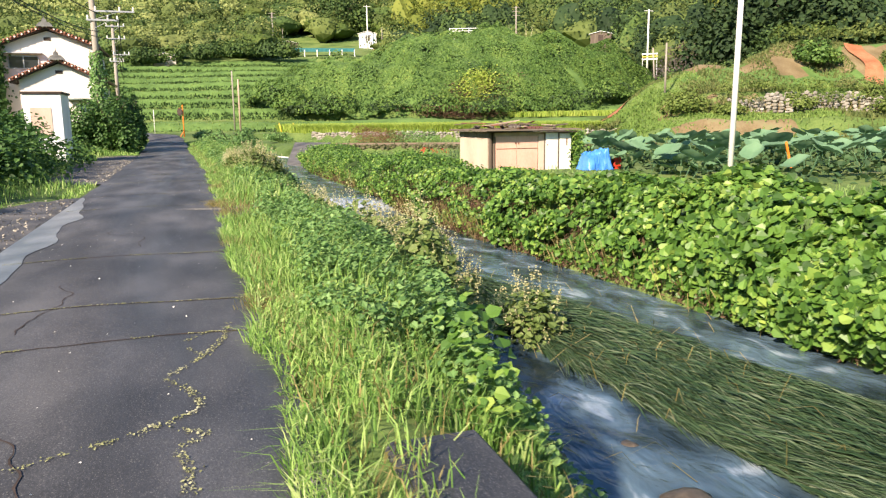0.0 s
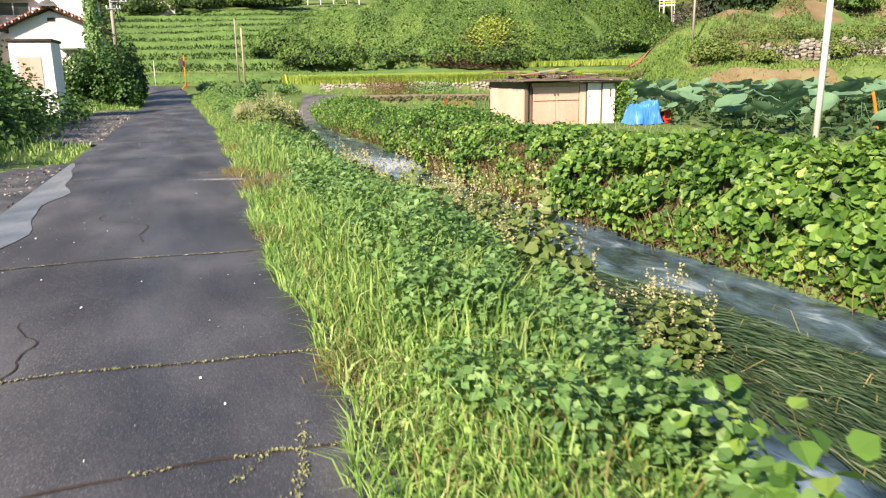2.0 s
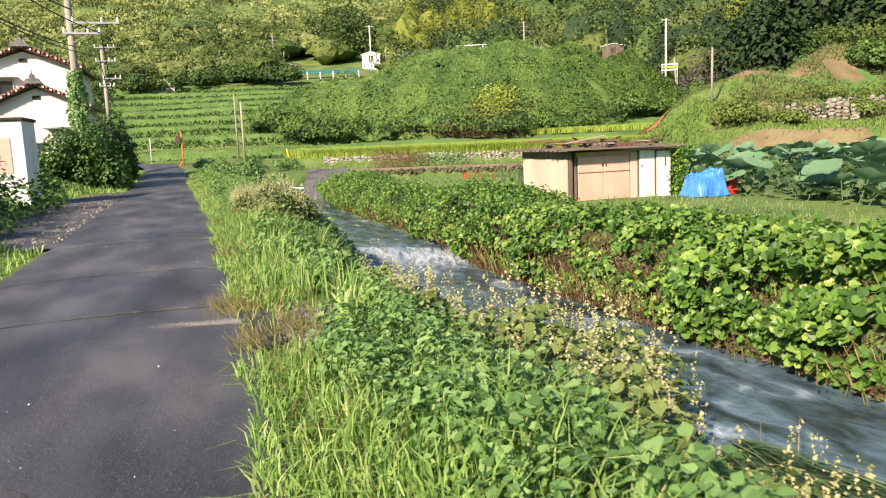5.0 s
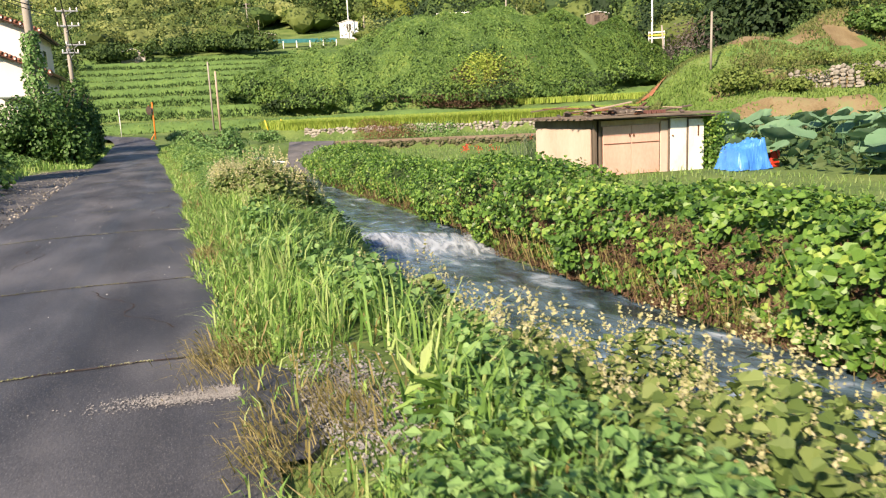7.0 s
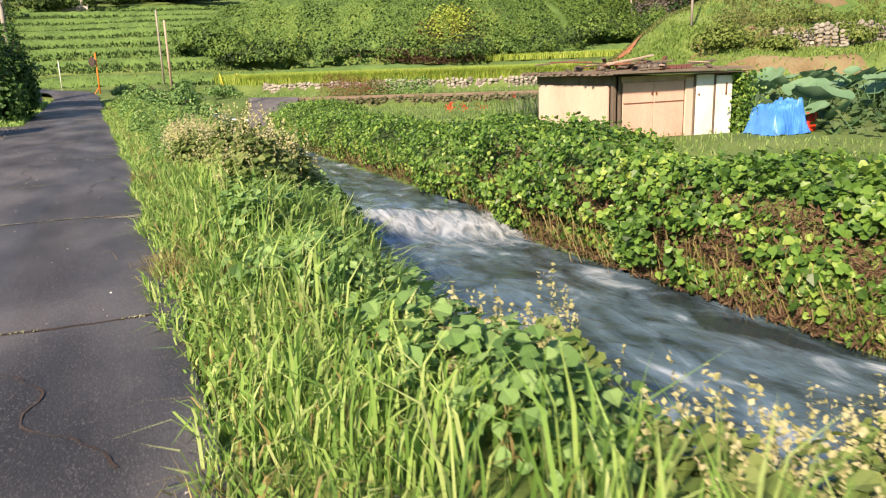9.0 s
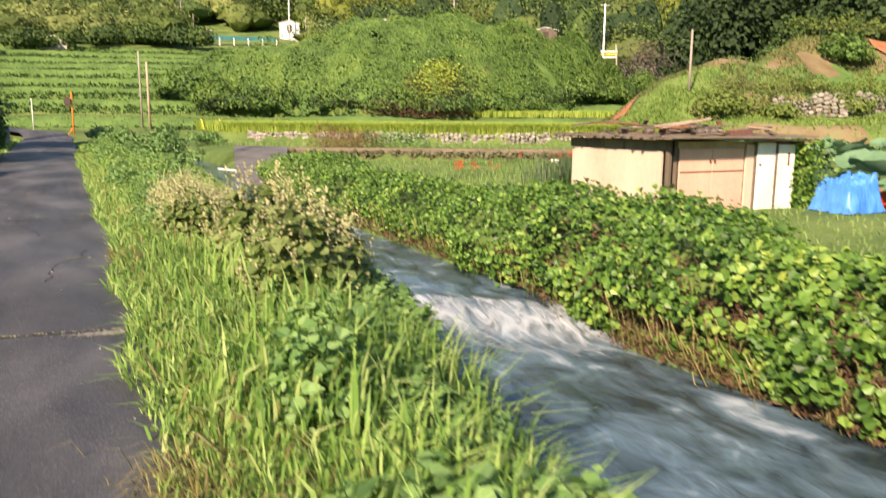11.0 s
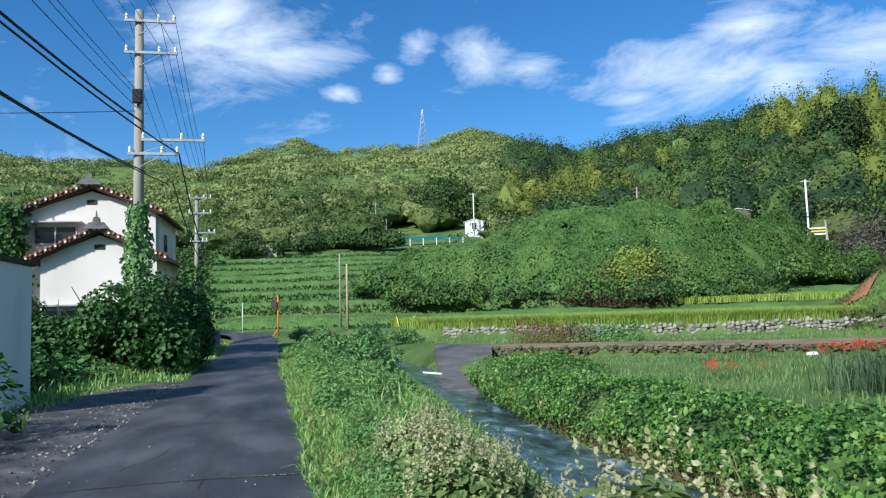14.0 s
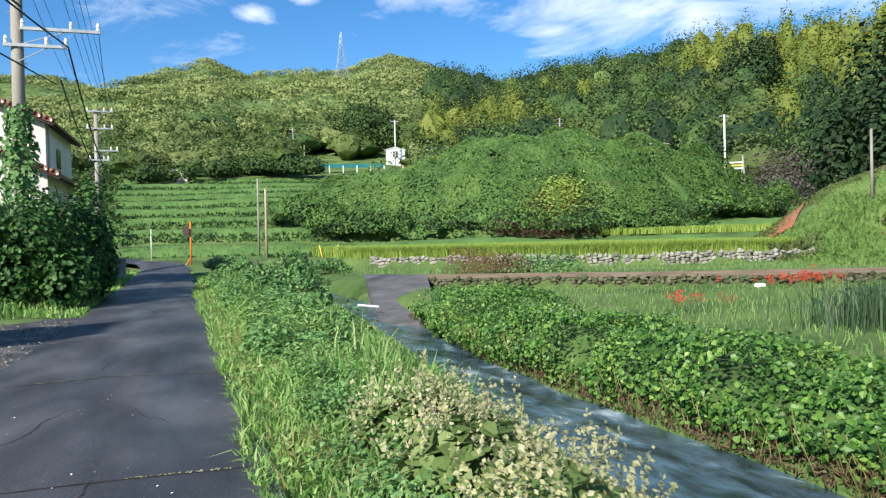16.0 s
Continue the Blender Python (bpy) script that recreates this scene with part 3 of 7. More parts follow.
def blade_mesh(name, P, H, W, lean, mat):
    """Tapered bent blades: P roots, H heights, W widths, lean (n,2) tip offsets as a share of the height."""
    n = len(P)
    a = rng.uniform(0, 2 * np.pi, n)
    side = np.stack([np.cos(a), np.sin(a), 0 * a], -1) * (W / 2)[:, None]
    L = np.concatenate([lean, np.zeros((n, 1))], 1) * H[:, None]
    up = np.zeros((n, 3))
    up[:, 2] = H
    m = P + 0.3 * L + 0.6 * up
    drop = 1 - 0.35 * np.clip(np.linalg.norm(lean, axis=1), 0, 1.6)
    t = P + L + up * drop[:, None]
    V = np.stack([P - side, P + side, m - side * .8, m + side * .8, t], 1).reshape(-1, 3)
    F = (np.arange(n)[:, None, None] * 5 + np.array([(0, 1, 3), (0, 3, 2), (2, 3, 4)])[None]).reshape(-1, 3)
    return quick_mesh(name, V, F, mat)


def stuff(name, me, label, category):
    return tagged(new(name, me), label, category, kind="stuff")


def scatter(n, x0, x1, y0, y1):
    return rng.uniform(x0, x1, n), rng.uniform(y0, y1, n)


def ups(n, tilt=0.6):
    v = rng.normal(size=(n, 3)) * tilt
    v[:, 2] = 1
    return v


def bare_spot(x, y):
    """Where the verge is trodden down to gravel, and the slab at the start."""
    return ((y < 3.6) & (x > .55) & (x < 1.5)) | ((y > 12.3) & (y < 14.25) & (x < 1.25 + .35 * (lumps(x, y, .5, 93) - .5)))


# grass of the verge between the asphalt and the stream
def verge():
    # short turf along the asphalt
    n = 26000
    y = 1.5 + 48 * rng.random(n) ** 1.5
    x = road_right(y) - 0.12 + 0.75 * rng.random(n) ** 1.3 + 0.16 * (lumps(y, 0, 0.7, 9) - 0.5)
    turf = ~bare_spot(x, y) | (rng.random(n) < .12)
    x, y = x[turf], y[turf]
    n = len(x)
    P = np.stack([x, y, land(x, y) + 0.0], -1)
    H = rng.uniform(.05, .16, n) * (1 + 1.2 * lumps(x, y, 0.8, 10))
    stuff("short_grass", blade_mesh("short_grass", P, H, rng.uniform(.006, .012, n) * (1 + y / 25), rng.normal(size=(n, 2)) * .5, M_GRASS),
          "short yellow-green grass creeping over the asphalt edge", "grass")
    # tall grass
    n = 46000
    y = 1.0 + 60 * rng.random(n) ** 1.35
    u = rng.random(n)
    x = road_right(y) + 0.12 + (water_left(y) - road_right(y) - 0.1) * u
    keep = rng.random(n) < 0.35 + 0.65 * (lumps(x, y, 1.1, 11) > 0.42)
    x, y, u = x[keep], y[keep], u[keep]
    n = len(x)
    bare = bare_spot(x, y)
    x, y, u = x[~bare], y[~bare], u[~bare]
    n = len(x)
    P = np.stack([x, y, land(x, y) - 0.02], -1)
    H = np.where((y > 24) & (x > 2.1), .35, 1.0) * rng.uniform(.13, .4, n) * (0.3 + 1.25 * lumps(x, y, 1.3, 12)) * (0.6 + 0.6 * smoothstep(0.0, 0.3, u)) * np.interp(y, [3, 5.5, 7, 13.8, 15, 20.5, 22.5, 30], [.5, .7, 1, 1, 1.5, 1.5, .75, 1])
    H = H * np.where((y > 11.0) & (y < 12.4) & (x < 1.25), .35, 1)
    lean = rng.normal(size=(n, 2)) * .35 + np.array([0.12, -0.1])
    stuff("tall_grass", blade_mesh("tall_grass", P, H, rng.uniform(.007, .014, n) * (1 + y / 22), lean, M_GRASS), "tall bright green grass on the stream bank", "grass")
    # small round leaves between the blades
    n = 30000
    y = 1.5 + 40 * rng.random(n) ** 1.4
    x = road_right(y) + .02 + 1.9 * rng.random(n) ** 1.2
    keep = (x < water_left(y) + .1) & (lumps(x, y, .7, 62) > .38) & ~bare_spot(x, y)
    x, y = x[keep], y[keep]
    n = len(x)
    P = np.stack([x, y, land(x, y) + .02 + .16 * rng.random(n) * lumps(x, y, .9, 63)], -1)
    stuff("ground_cover", leaf_mesh("ground_cover", P, ups(n, .5), rng.uniform(.022, .05, n) * (1 + y / 40), M_GRASS, "rhomb"), "small bright clover-like leaves in the verge", "ground cover")
    # yellowed blades among them
    n = 5000
    y = 1.0 + 50 * rng.random(n) ** 1.3
    x = road_right(y) + 0.02 + 1.6 * rng.random(n) ** 1.5
    P = np.stack([x, y, land(x, y)], -1)
    stuff("dry_grass", blade_mesh("dry_grass", P, rng.uniform(.06, .3, n), rng.uniform(.006, .011, n) * (1 + y / 25), rng.normal(size=(n, 2)) * .7, M_DRYGRASS),
          "dry straw-coloured blades lying in the verge", "grass")


def edge_straw():
    """Dry tufts that lie out over the asphalt's edge in places."""
    at = [(.42, 14.35, .28, 520), (.5, 12.9, .2, 260), (.46, 9.6, .18, 260), (.48, 18.2, .2, 260), (.5, 23.5, .22, 240), (.46, 6.2, .16, 220), (.9, 13.2, .25, 300)]
    Q = np.concatenate([np.stack([x + rng.normal(size=n) * r * .5, y + rng.normal(size=n) * r], -1) for x, y, r, n in at])
    n = len(Q)
    P = np.stack([Q[:, 0], Q[:, 1], np.maximum(land(Q[:, 0], Q[:, 1]), 0) + .004], -1)
    lean = np.stack([-rng.uniform(.2, 1.6, n), rng.normal(size=n) * .9], -1)
    stuff("edge_straw", blade_mesh("edge_straw", P, rng.uniform(.05, .17, n), rng.uniform(.004, .008, n), lean, M_DRYGRASS), "dry straw tufts at the asphalt edge", "grass")
    m = 4200
    y = 13.3 + rng.normal(size=m) * .42
    x = .95 + rng.normal(size=m) * .14
    P = np.stack([x, y, land(x, y) + .012], -1)
    stuff("edge_gravel", leaf_mesh("edge_gravel", P, rng.normal(size=(m, 3)) * .5 + np.array([0, 0, 1.]), rng.uniform(.012, .03, m), M_CONCRETE), "loose grey gravel at the lane's edge", "gravel")


edge_straw()

verge()


def clump(cx, cy, r, h, n, size, tops=1.0):
    """Leaf places over a rounded clump standing on the ground, with outward normals."""
    a = rng.uniform(0, 2 * np.pi, n)
    c = rng.random(n) ** 0.6
    rr = r * np.sqrt(rng.random(n)) * (0.75 + 0.5 * rng.random(n))
    x, y = cx + rr * np.cos(a), cy + rr * np.sin(a)
    z = land(x, y) + h * c * np.sqrt(np.clip(1.15 - (rr / r) ** 2, 0.05, 1)) * tops
    N = np.stack([np.cos(a) * rr / r, np.sin(a) * rr / r, 0.5 + c], -1) + rng.normal(size=(n, 3)) * .45
    return np.stack([x, y, z], -1), N, rng.uniform(.7, 1.3, n) * size


def many(clumps):
    P, N, S = zip(*clumps)
    return np.concatenate(P), np.concatenate(N), np.concatenate(S)


def weeds():
    # broad-leaved weeds on the bank
    cl = []
    for _ in range(150):
        y = 4.0 + 46 * random.random() ** 1.15
        wl_ = float(water_left(y))
        x = wl_ - random.uniform(0.0, 1.5) if y > 8 else wl_ - random.uniform(-0.1, 0.7)
        if x < float(road_right(y)) + 0.55:
            continue
        if y > 24 and x > 1.5 + .03 * (y - 24):
            continue
        s = random.uniform(.045, .07)
        cl.append(clump(x, y, random.uniform(.25, .55), random.uniform(.3, .6), 220, s * (1 + y / 60)))
    P, N, S = many(cl)
    stuff("broadleaf_weeds", leaf_mesh("broadleaf_weeds", P, N, S, M_WEED, "heart"), "leafy green weeds crowding the stream bank", "weeds")
    cl, fine = [], []
    for _ in range(230):
        y = 24.5 + 27 * random.random() ** 1.2
        x = float(road_right(y)) + random.uniform(.5, 1.2 if y < 32 else 1.8)
        h = random.uniform(.15, .38) if y < 31 else random.uniform(.35, .72)
        (cl if random.random() < .5 else fine).append(clump(x, y, random.uniform(.22, .45), h, 230, .038 if y < 31 else .062))
    P, N, S = many(cl)
    stuff("bank_weeds", leaf_mesh("bank_weeds", P, N, S, M_WEED, "heart"), "leafy green weeds standing on the bank", "weeds")
    P, N, S = many(fine)
    stuff("feathery_weeds", leaf_mesh("feathery_weeds", P, N, S * 1.6, M_GRASS, "lance"), "feathery light-green weeds on the bank", "weeds")
    # nettle-like weeds with pointed leaves close by the lane
    cl = []
    for _ in range(95):
        y = random.uniform(5.2, 12.2)
        x = random.uniform(float(road_right(y)) + .5, float(water_left(y)) - .1)
        cl.append(clump(x, y, random.uniform(.16, .3), random.uniform(.25, .55), 200, .055))
    for _ in range(26):
        y = random.uniform(15.2, 21.5)
        x = random.uniform(float(road_right(y)) + .9, float(water_left(y)) - .2)
        cl.append(clump(x, y, random.uniform(.16, .28), random.uniform(.25, .5), 140, .07))
    P, N, S = many(cl)
    stuff("nettle_weeds", leaf_mesh("nettle_weeds", P, N, S, M_WEED, "rhomb"), "nettle-like light-green weeds beside the lane", "weeds")
    # a dock rosette with long leaves in the clearing, and smaller ones
    Pd, Nd, Sd = [], [], []
    for cx, cy, r, m in ((1.22, 12.9, .3, 26), (1.5, 12.3, .24, 20), (1.05, 12.2, .16, 14), (1.75, 13.4, .25, 18)):
        a = rng.uniform(0, 2 * np.pi, m)
        q = rng.uniform(.35, 1, m) * r * .5
        Pd.append(np.stack([cx + q * np.cos(a), cy + q * np.sin(a), land(cx + q * np.cos(a), cy + q * np.sin(a)) + .08 + .2 * rng.random(m)], -1))
        Nd.append(np.stack([-.6 * np.cos(a), -.6 * np.sin(a), 1 + 0 * a], -1) + rng.normal(size=(m, 3)) * .3)
        Sd.append(rng.uniform(.6, .95, m) * r)
    stuff("dock_leaves", leaf_mesh("dock_leaves", np.concatenate(Pd), np.concatenate(Nd), np.concatenate(Sd), M_GRASS, "lance"), "dock rosettes with long pointed leaves", "weeds")
    # young vines with large light leaves at the slab
    cl = [clump(1.75, 4.5, .3, .75, 80, .1), clump(1.95, 5.2, .35, .7, 90, .095), clump(1.6, 3.9, .25, .5, 50, .09), clump(2.0, 4.2, .25, .55, 50, .09)]
    P, N, S = many(cl)
    stuff("young_vines", leaf_mesh("young_vines", P, N, S, M_KUDZU, "heart"), "young light-green vine leaves beside the slab", "vines")
    # knotweed shrubs with pale flower spikes
    spots = [(2.7, 8.2, .55, 1.05), (3.2, 9.2, .7, 1.05), (3.6, 10.6, .6, .95), (2.6, 10.4, .5, .8), (2.5, 12.4, .6, .6), (3.1, 12.9, .75, 1.25), (3.6, 13.6, .6, 1.2), (3.3, 14.6, .7, 1.25), (2.4, 14.4, .6, .5),
             (2.6, 15.8, .55, .8), (2.9, 12.1, .6, 1.35), (3.7, 12.6, .7, 1.4), (4.1, 13.6, .6, 1.3), (3.9, 14.8, .5, 1.25), (4.0, 8.5, .5, 1.0), (1.9, 15.6, .4, .35), (1.65, 20.9, .45, .75), (2.0, 21.7, .5, .85), (2.2, 22.3, .45, .55), (1.6, 22.4, .45, .8), (1.75, 23.2, .4, .35),
             (1.35, 25.7, .45, .5), (1.75, 25.2, .4, .35), (1.4, 27.0, .45, .4), (1.7, 26.4, .3, .25), (1.3, 24.6, .45, .5), (2.9, 11.2, .6, .9), (2.2, 13.3, .5, .55), (2.7, 13.8, .6, .85)]
    cl, dry, sp = [], [], []
    for x, y, r, h in spots:
        cl.append(clump(x, y, r, h, 620, .1))
        p = clump(x, y, r * 1.05, h * 1.12, 105, 1.0, 1.0)
        sp.append(p)
        dry.append(clump(x, y, r, h * .8, 140, .07))
    P, N, S = many(cl)
    stuff("knotweed_leaves", leaf_mesh("knotweed_leaves", P, N, S, M_KNOT, "heart"), "olive knotweed leaves over the water", "weeds")
    P, N, S = many(dry)
    stuff("withered_stems", leaf_mesh("withered_stems", P, N, S, M_DRYGRASS, "lance"), "yellowing stems under the knotweed", "weeds")
    # each flower spike: a short string of small pale petals
    P, N, S = many(sp)
    P = P + np.array([0, 0, .05])
    k = 11
    axis = N / np.linalg.norm(N, axis=1, keepdims=True) * .6 + np.array([0, 0, .5])
    t = (np.arange(k) / k)[None, :, None]
    Q = (P[:, None] + axis[:, None] * t * .2 + rng.normal(size=(len(P), k, 3)) * .009).reshape(-1, 3)
    stuff("flower_spikes", leaf_mesh("flower_spikes", Q, rng.normal(size=Q.shape), rng.uniform(.022, .04, len(Q)), M_SEED), "cream knotweed flower spikes above the leaves", "flowers")


weeds()


def hedge():
    """Vines over the far bank: a curtain of leaves from the bank's top down to the water."""
    n = 82000
    y = -2.5 + 44.5 * rng.random(n) ** 1.2
    u = rng.random(n)
    # u: 0 at the water, 0.55 at the crest, 1 at the back of the hedge
    crest = 0.1 + 0.2 * smoothstep(16, 8, y) - 0.12 * smoothstep(8, 2, y) + 0.3 * (lumps(y, 0, 1.6, 13) - 0.5) - 0.1 * smoothstep(26, 40, y)
    wr_ = water_right(y)
    bulge = 0.68 * (lumps(y, u * 3, 0.9, 14) - 0.4) + 0.34 * (lumps(y, u * 2, 2.2, 15) - 0.5)
    x = wr_ + np.interp(u, [0, .3, .55, .75, 1], [.05, -.12, .5, 1.4, 2.6]) - bulge * np.interp(u, [0, .4, .7, 1], [.6, 1, .5, 0])
    lvl = water_level(y)
    z = np.interp(u, [0, .3, .55, .75, 1], [.1, .5, .97, 1.0, .82]) * (crest - lvl) + lvl + bulge * np.interp(u, [0, .5, 1], [0, .6, .9])
    x = x + .12 * smoothstep(17, 27, y)
    hole = (lumps(y, z * 2.2, .45, 60) + .5 * lumps(y, z * 2, .2, 61)) < np.interp(y, [8, 15, 24, 30], [.45, .77, .74, .56])
    x = x + .42 * hole * (u < .6)
    P = np.stack([x, y, z], -1) + rng.normal(size=(n, 3)) * .06
    keep = ~hole | (u > .6) | (rng.random(n) < .55)
    P, y, u, n = P[keep], y[keep], u[keep], int(keep.sum())
    N = np.stack([np.interp(u, [0, .5, .7, 1], [-1, -.7, -.1, .2]), 0 * y - .15, np.interp(u, [0, .5, .7, 1], [.35, .7, 1, 1])], -1) + rng.normal(size=(n, 3)) * .55
    S = rng.uniform(.55, 1.5, n) * np.interp(y, [0, 10, 16, 26, 40], [.15, .13, .1, .066, .06])
    stuff("kudzu_hedge", leaf_mesh("kudzu_hedge", P, N, S, M_KUDZU, "heart"), "dense kudzu vines hanging over the stream wall", "hedge")
    # brown undergrowth showing through the thin stretch
    n = 3500
    y = np.clip(rng.normal(18.5, 3.4, n), 11, 25)
    u = rng.random(n)
    x = water_right(y) + .12 + .45 * u + .1 * rng.random(n)
    z = water_level(y) + .1 + 1.05 * u
    P = np.stack([x, y, z], -1)
    N = np.stack([-np.ones(n), 0 * y, .3 + 0 * y], -1) + rng.normal(size=(n, 3)) * .6
    stuff("brown_undergrowth", leaf_mesh("brown_undergrowth", P, N, rng.uniform(.06, .16, n), M_BROWNLEAF, "lance"), "brown undergrowth showing between the vines", "undergrowth")
    # withered stems low on the bank
    n = 15000
    y = np.concatenate([rng.normal(19.5, 3.5, n // 2), rng.uniform(3, 44, n - n // 2)])
    u = rng.random(n) ** 1.3 * np.interp(y, [22, 27], [1, .35])
    x = water_right(y) + .1 + .3 * u - .2 * rng.random(n) + .1 * smoothstep(17, 27, y)
    z = water_level(y) + .06 + u * .75
    P = np.stack([x, y, z], -1)
    N = np.stack([-np.ones(n), 0 * y, .2 + 0 * y], -1) + rng.normal(size=(n, 3)) * .5
    stuff("withered_vines", leaf_mesh("withered_vines", P, N, rng.uniform(.05, .13, n), M_BROWNLEAF, "lance"), "brown withered leaves under the vines at the water", "vines")
    # dead tangles that hang out over the vines in patches, with bare twigs in them
    n = 10000
    y = rng.uniform(10, 24.5, n)
    u = rng.random(n)
    on = lumps(y - 2.2 * u, 0 * y, .9, 77) > .62 - .12 * smoothstep(22, 17, y) * smoothstep(11, 15, y)
    y, u = y[on], u[on]
    n = len(y)
    lvl = water_level(y)
    x = water_right(y) - .1 + .62 * u + .14 * rng.normal(size=n) + .12 * smoothstep(17, 27, y)
    P = np.stack([x, y, lvl + .1 + u * 1.0], -1)
    N = np.stack([-np.ones(n), 0 * y, .3 + 0 * y], -1) + rng.normal(size=(n, 3)) * .7
    h_ = n * 3 // 5
    stuff("dead_tangle", leaf_mesh("dead_tangle", P[:h_], N[:h_], rng.uniform(.04, .12, h_), M_BROWNLEAF, "lance"), "dead brown tangle hanging between the vines", "vines")
    m_ = n - h_
    stuff("dead_twigs", blade_mesh("dead_twigs", P[h_:], rng.uniform(-.4, .3, m_), rng.uniform(.006, .012, m_), np.stack([-rng.uniform(.1, .7, m_), rng.normal(size=m_) * .7], -1), M_DRYGRASS), "dry straw-coloured twigs hanging among the vines", "twigs")
    # dangling bare stems
    n = 900
    y = np.concatenate([rng.normal(20, 4, n // 2), rng.uniform(4, 40, n - n // 2)])
    x = water_right(y) - .05 - .1 * rng.random(n)
    P = np.stack([x, y, water_level(y) + rng.uniform(.25, .75, n)], -1)
    lean = np.stack([-rng.uniform(.2, .7, n), rng.normal(size=n) * .8], -1)
    stuff("bare_stems", blade_mesh("bare_stems", P, -rng.uniform(.15, .5, n), np.full(n, .012), lean, M_DRYGRASS), "bare vine stems trailing into the water", "vines")


hedge()


def reeds():
    """Long grass laid flat by the current."""
    n = 26000
    y = rng.uniform(2.0, 12.0, n)
    c = np.interp(y, [2, 6, 12], [5.5, 5.05, 4.3])
    half = np.interp(y, [2, 6, 10, 12], [1.05, 1.0, .75, .35])
    v = rng.uniform(-1, 1, n)
    x = c + half * v
    z = water_level(y) + .03 + .16 * np.clip(1 - v * v, 0, 1) * (.4 + lumps(x, y, .7, 16)) * rng.random(n)
    L = rng.uniform(.35, .85, n)
    a = rng.normal(-0.35, .16, n) - np.pi / 2 + .5 + .7 * (lumps(x, y, .8, 64) - .5)
    d = np.stack([np.cos(a), np.sin(a), rng.normal(size=n) * .06 + .02], -1)
    s = np.stack([-d[:, 1], d[:, 0], rng.normal(size=n) * .5], -1) * rng.uniform(.003, .0075, n)[:, None]
    P = np.stack([x, y, z], -1)
    m, t = P + d * (L * .55)[:, None] + np.array([0, 0, .03]), P + d * L[:, None] - np.array([0, 0, .02])
    V = np.stack([P - s, P + s, m - s, m + s, t], 1).reshape(-1, 3)
    F = (np.arange(n)[:, None, None] * 5 + np.array([(0, 1, 3), (0, 3, 2), (2, 3, 4)])[None]).reshape(-1, 3)
    stuff("flattened_reeds", quick_mesh("flattened_reeds", V, F, M_REED), "long reeds combed flat by the current", "reeds")
    n = 160
    x, y = 4.6 + rng.normal(size=n) * .7, 7.5 + rng.normal(size=n) * 2
    P = np.stack([x, y, water_level(y) + .05], -1)
    stuff("broken_reeds", blade_mesh("broken_reeds", P, rng.uniform(.15, .4, n), np.full(n, .01), rng.normal(size=(n, 2)) * 1.1, M_DRYGRASS), "broken dry reed stalks on the mat", "reeds")


reeds()


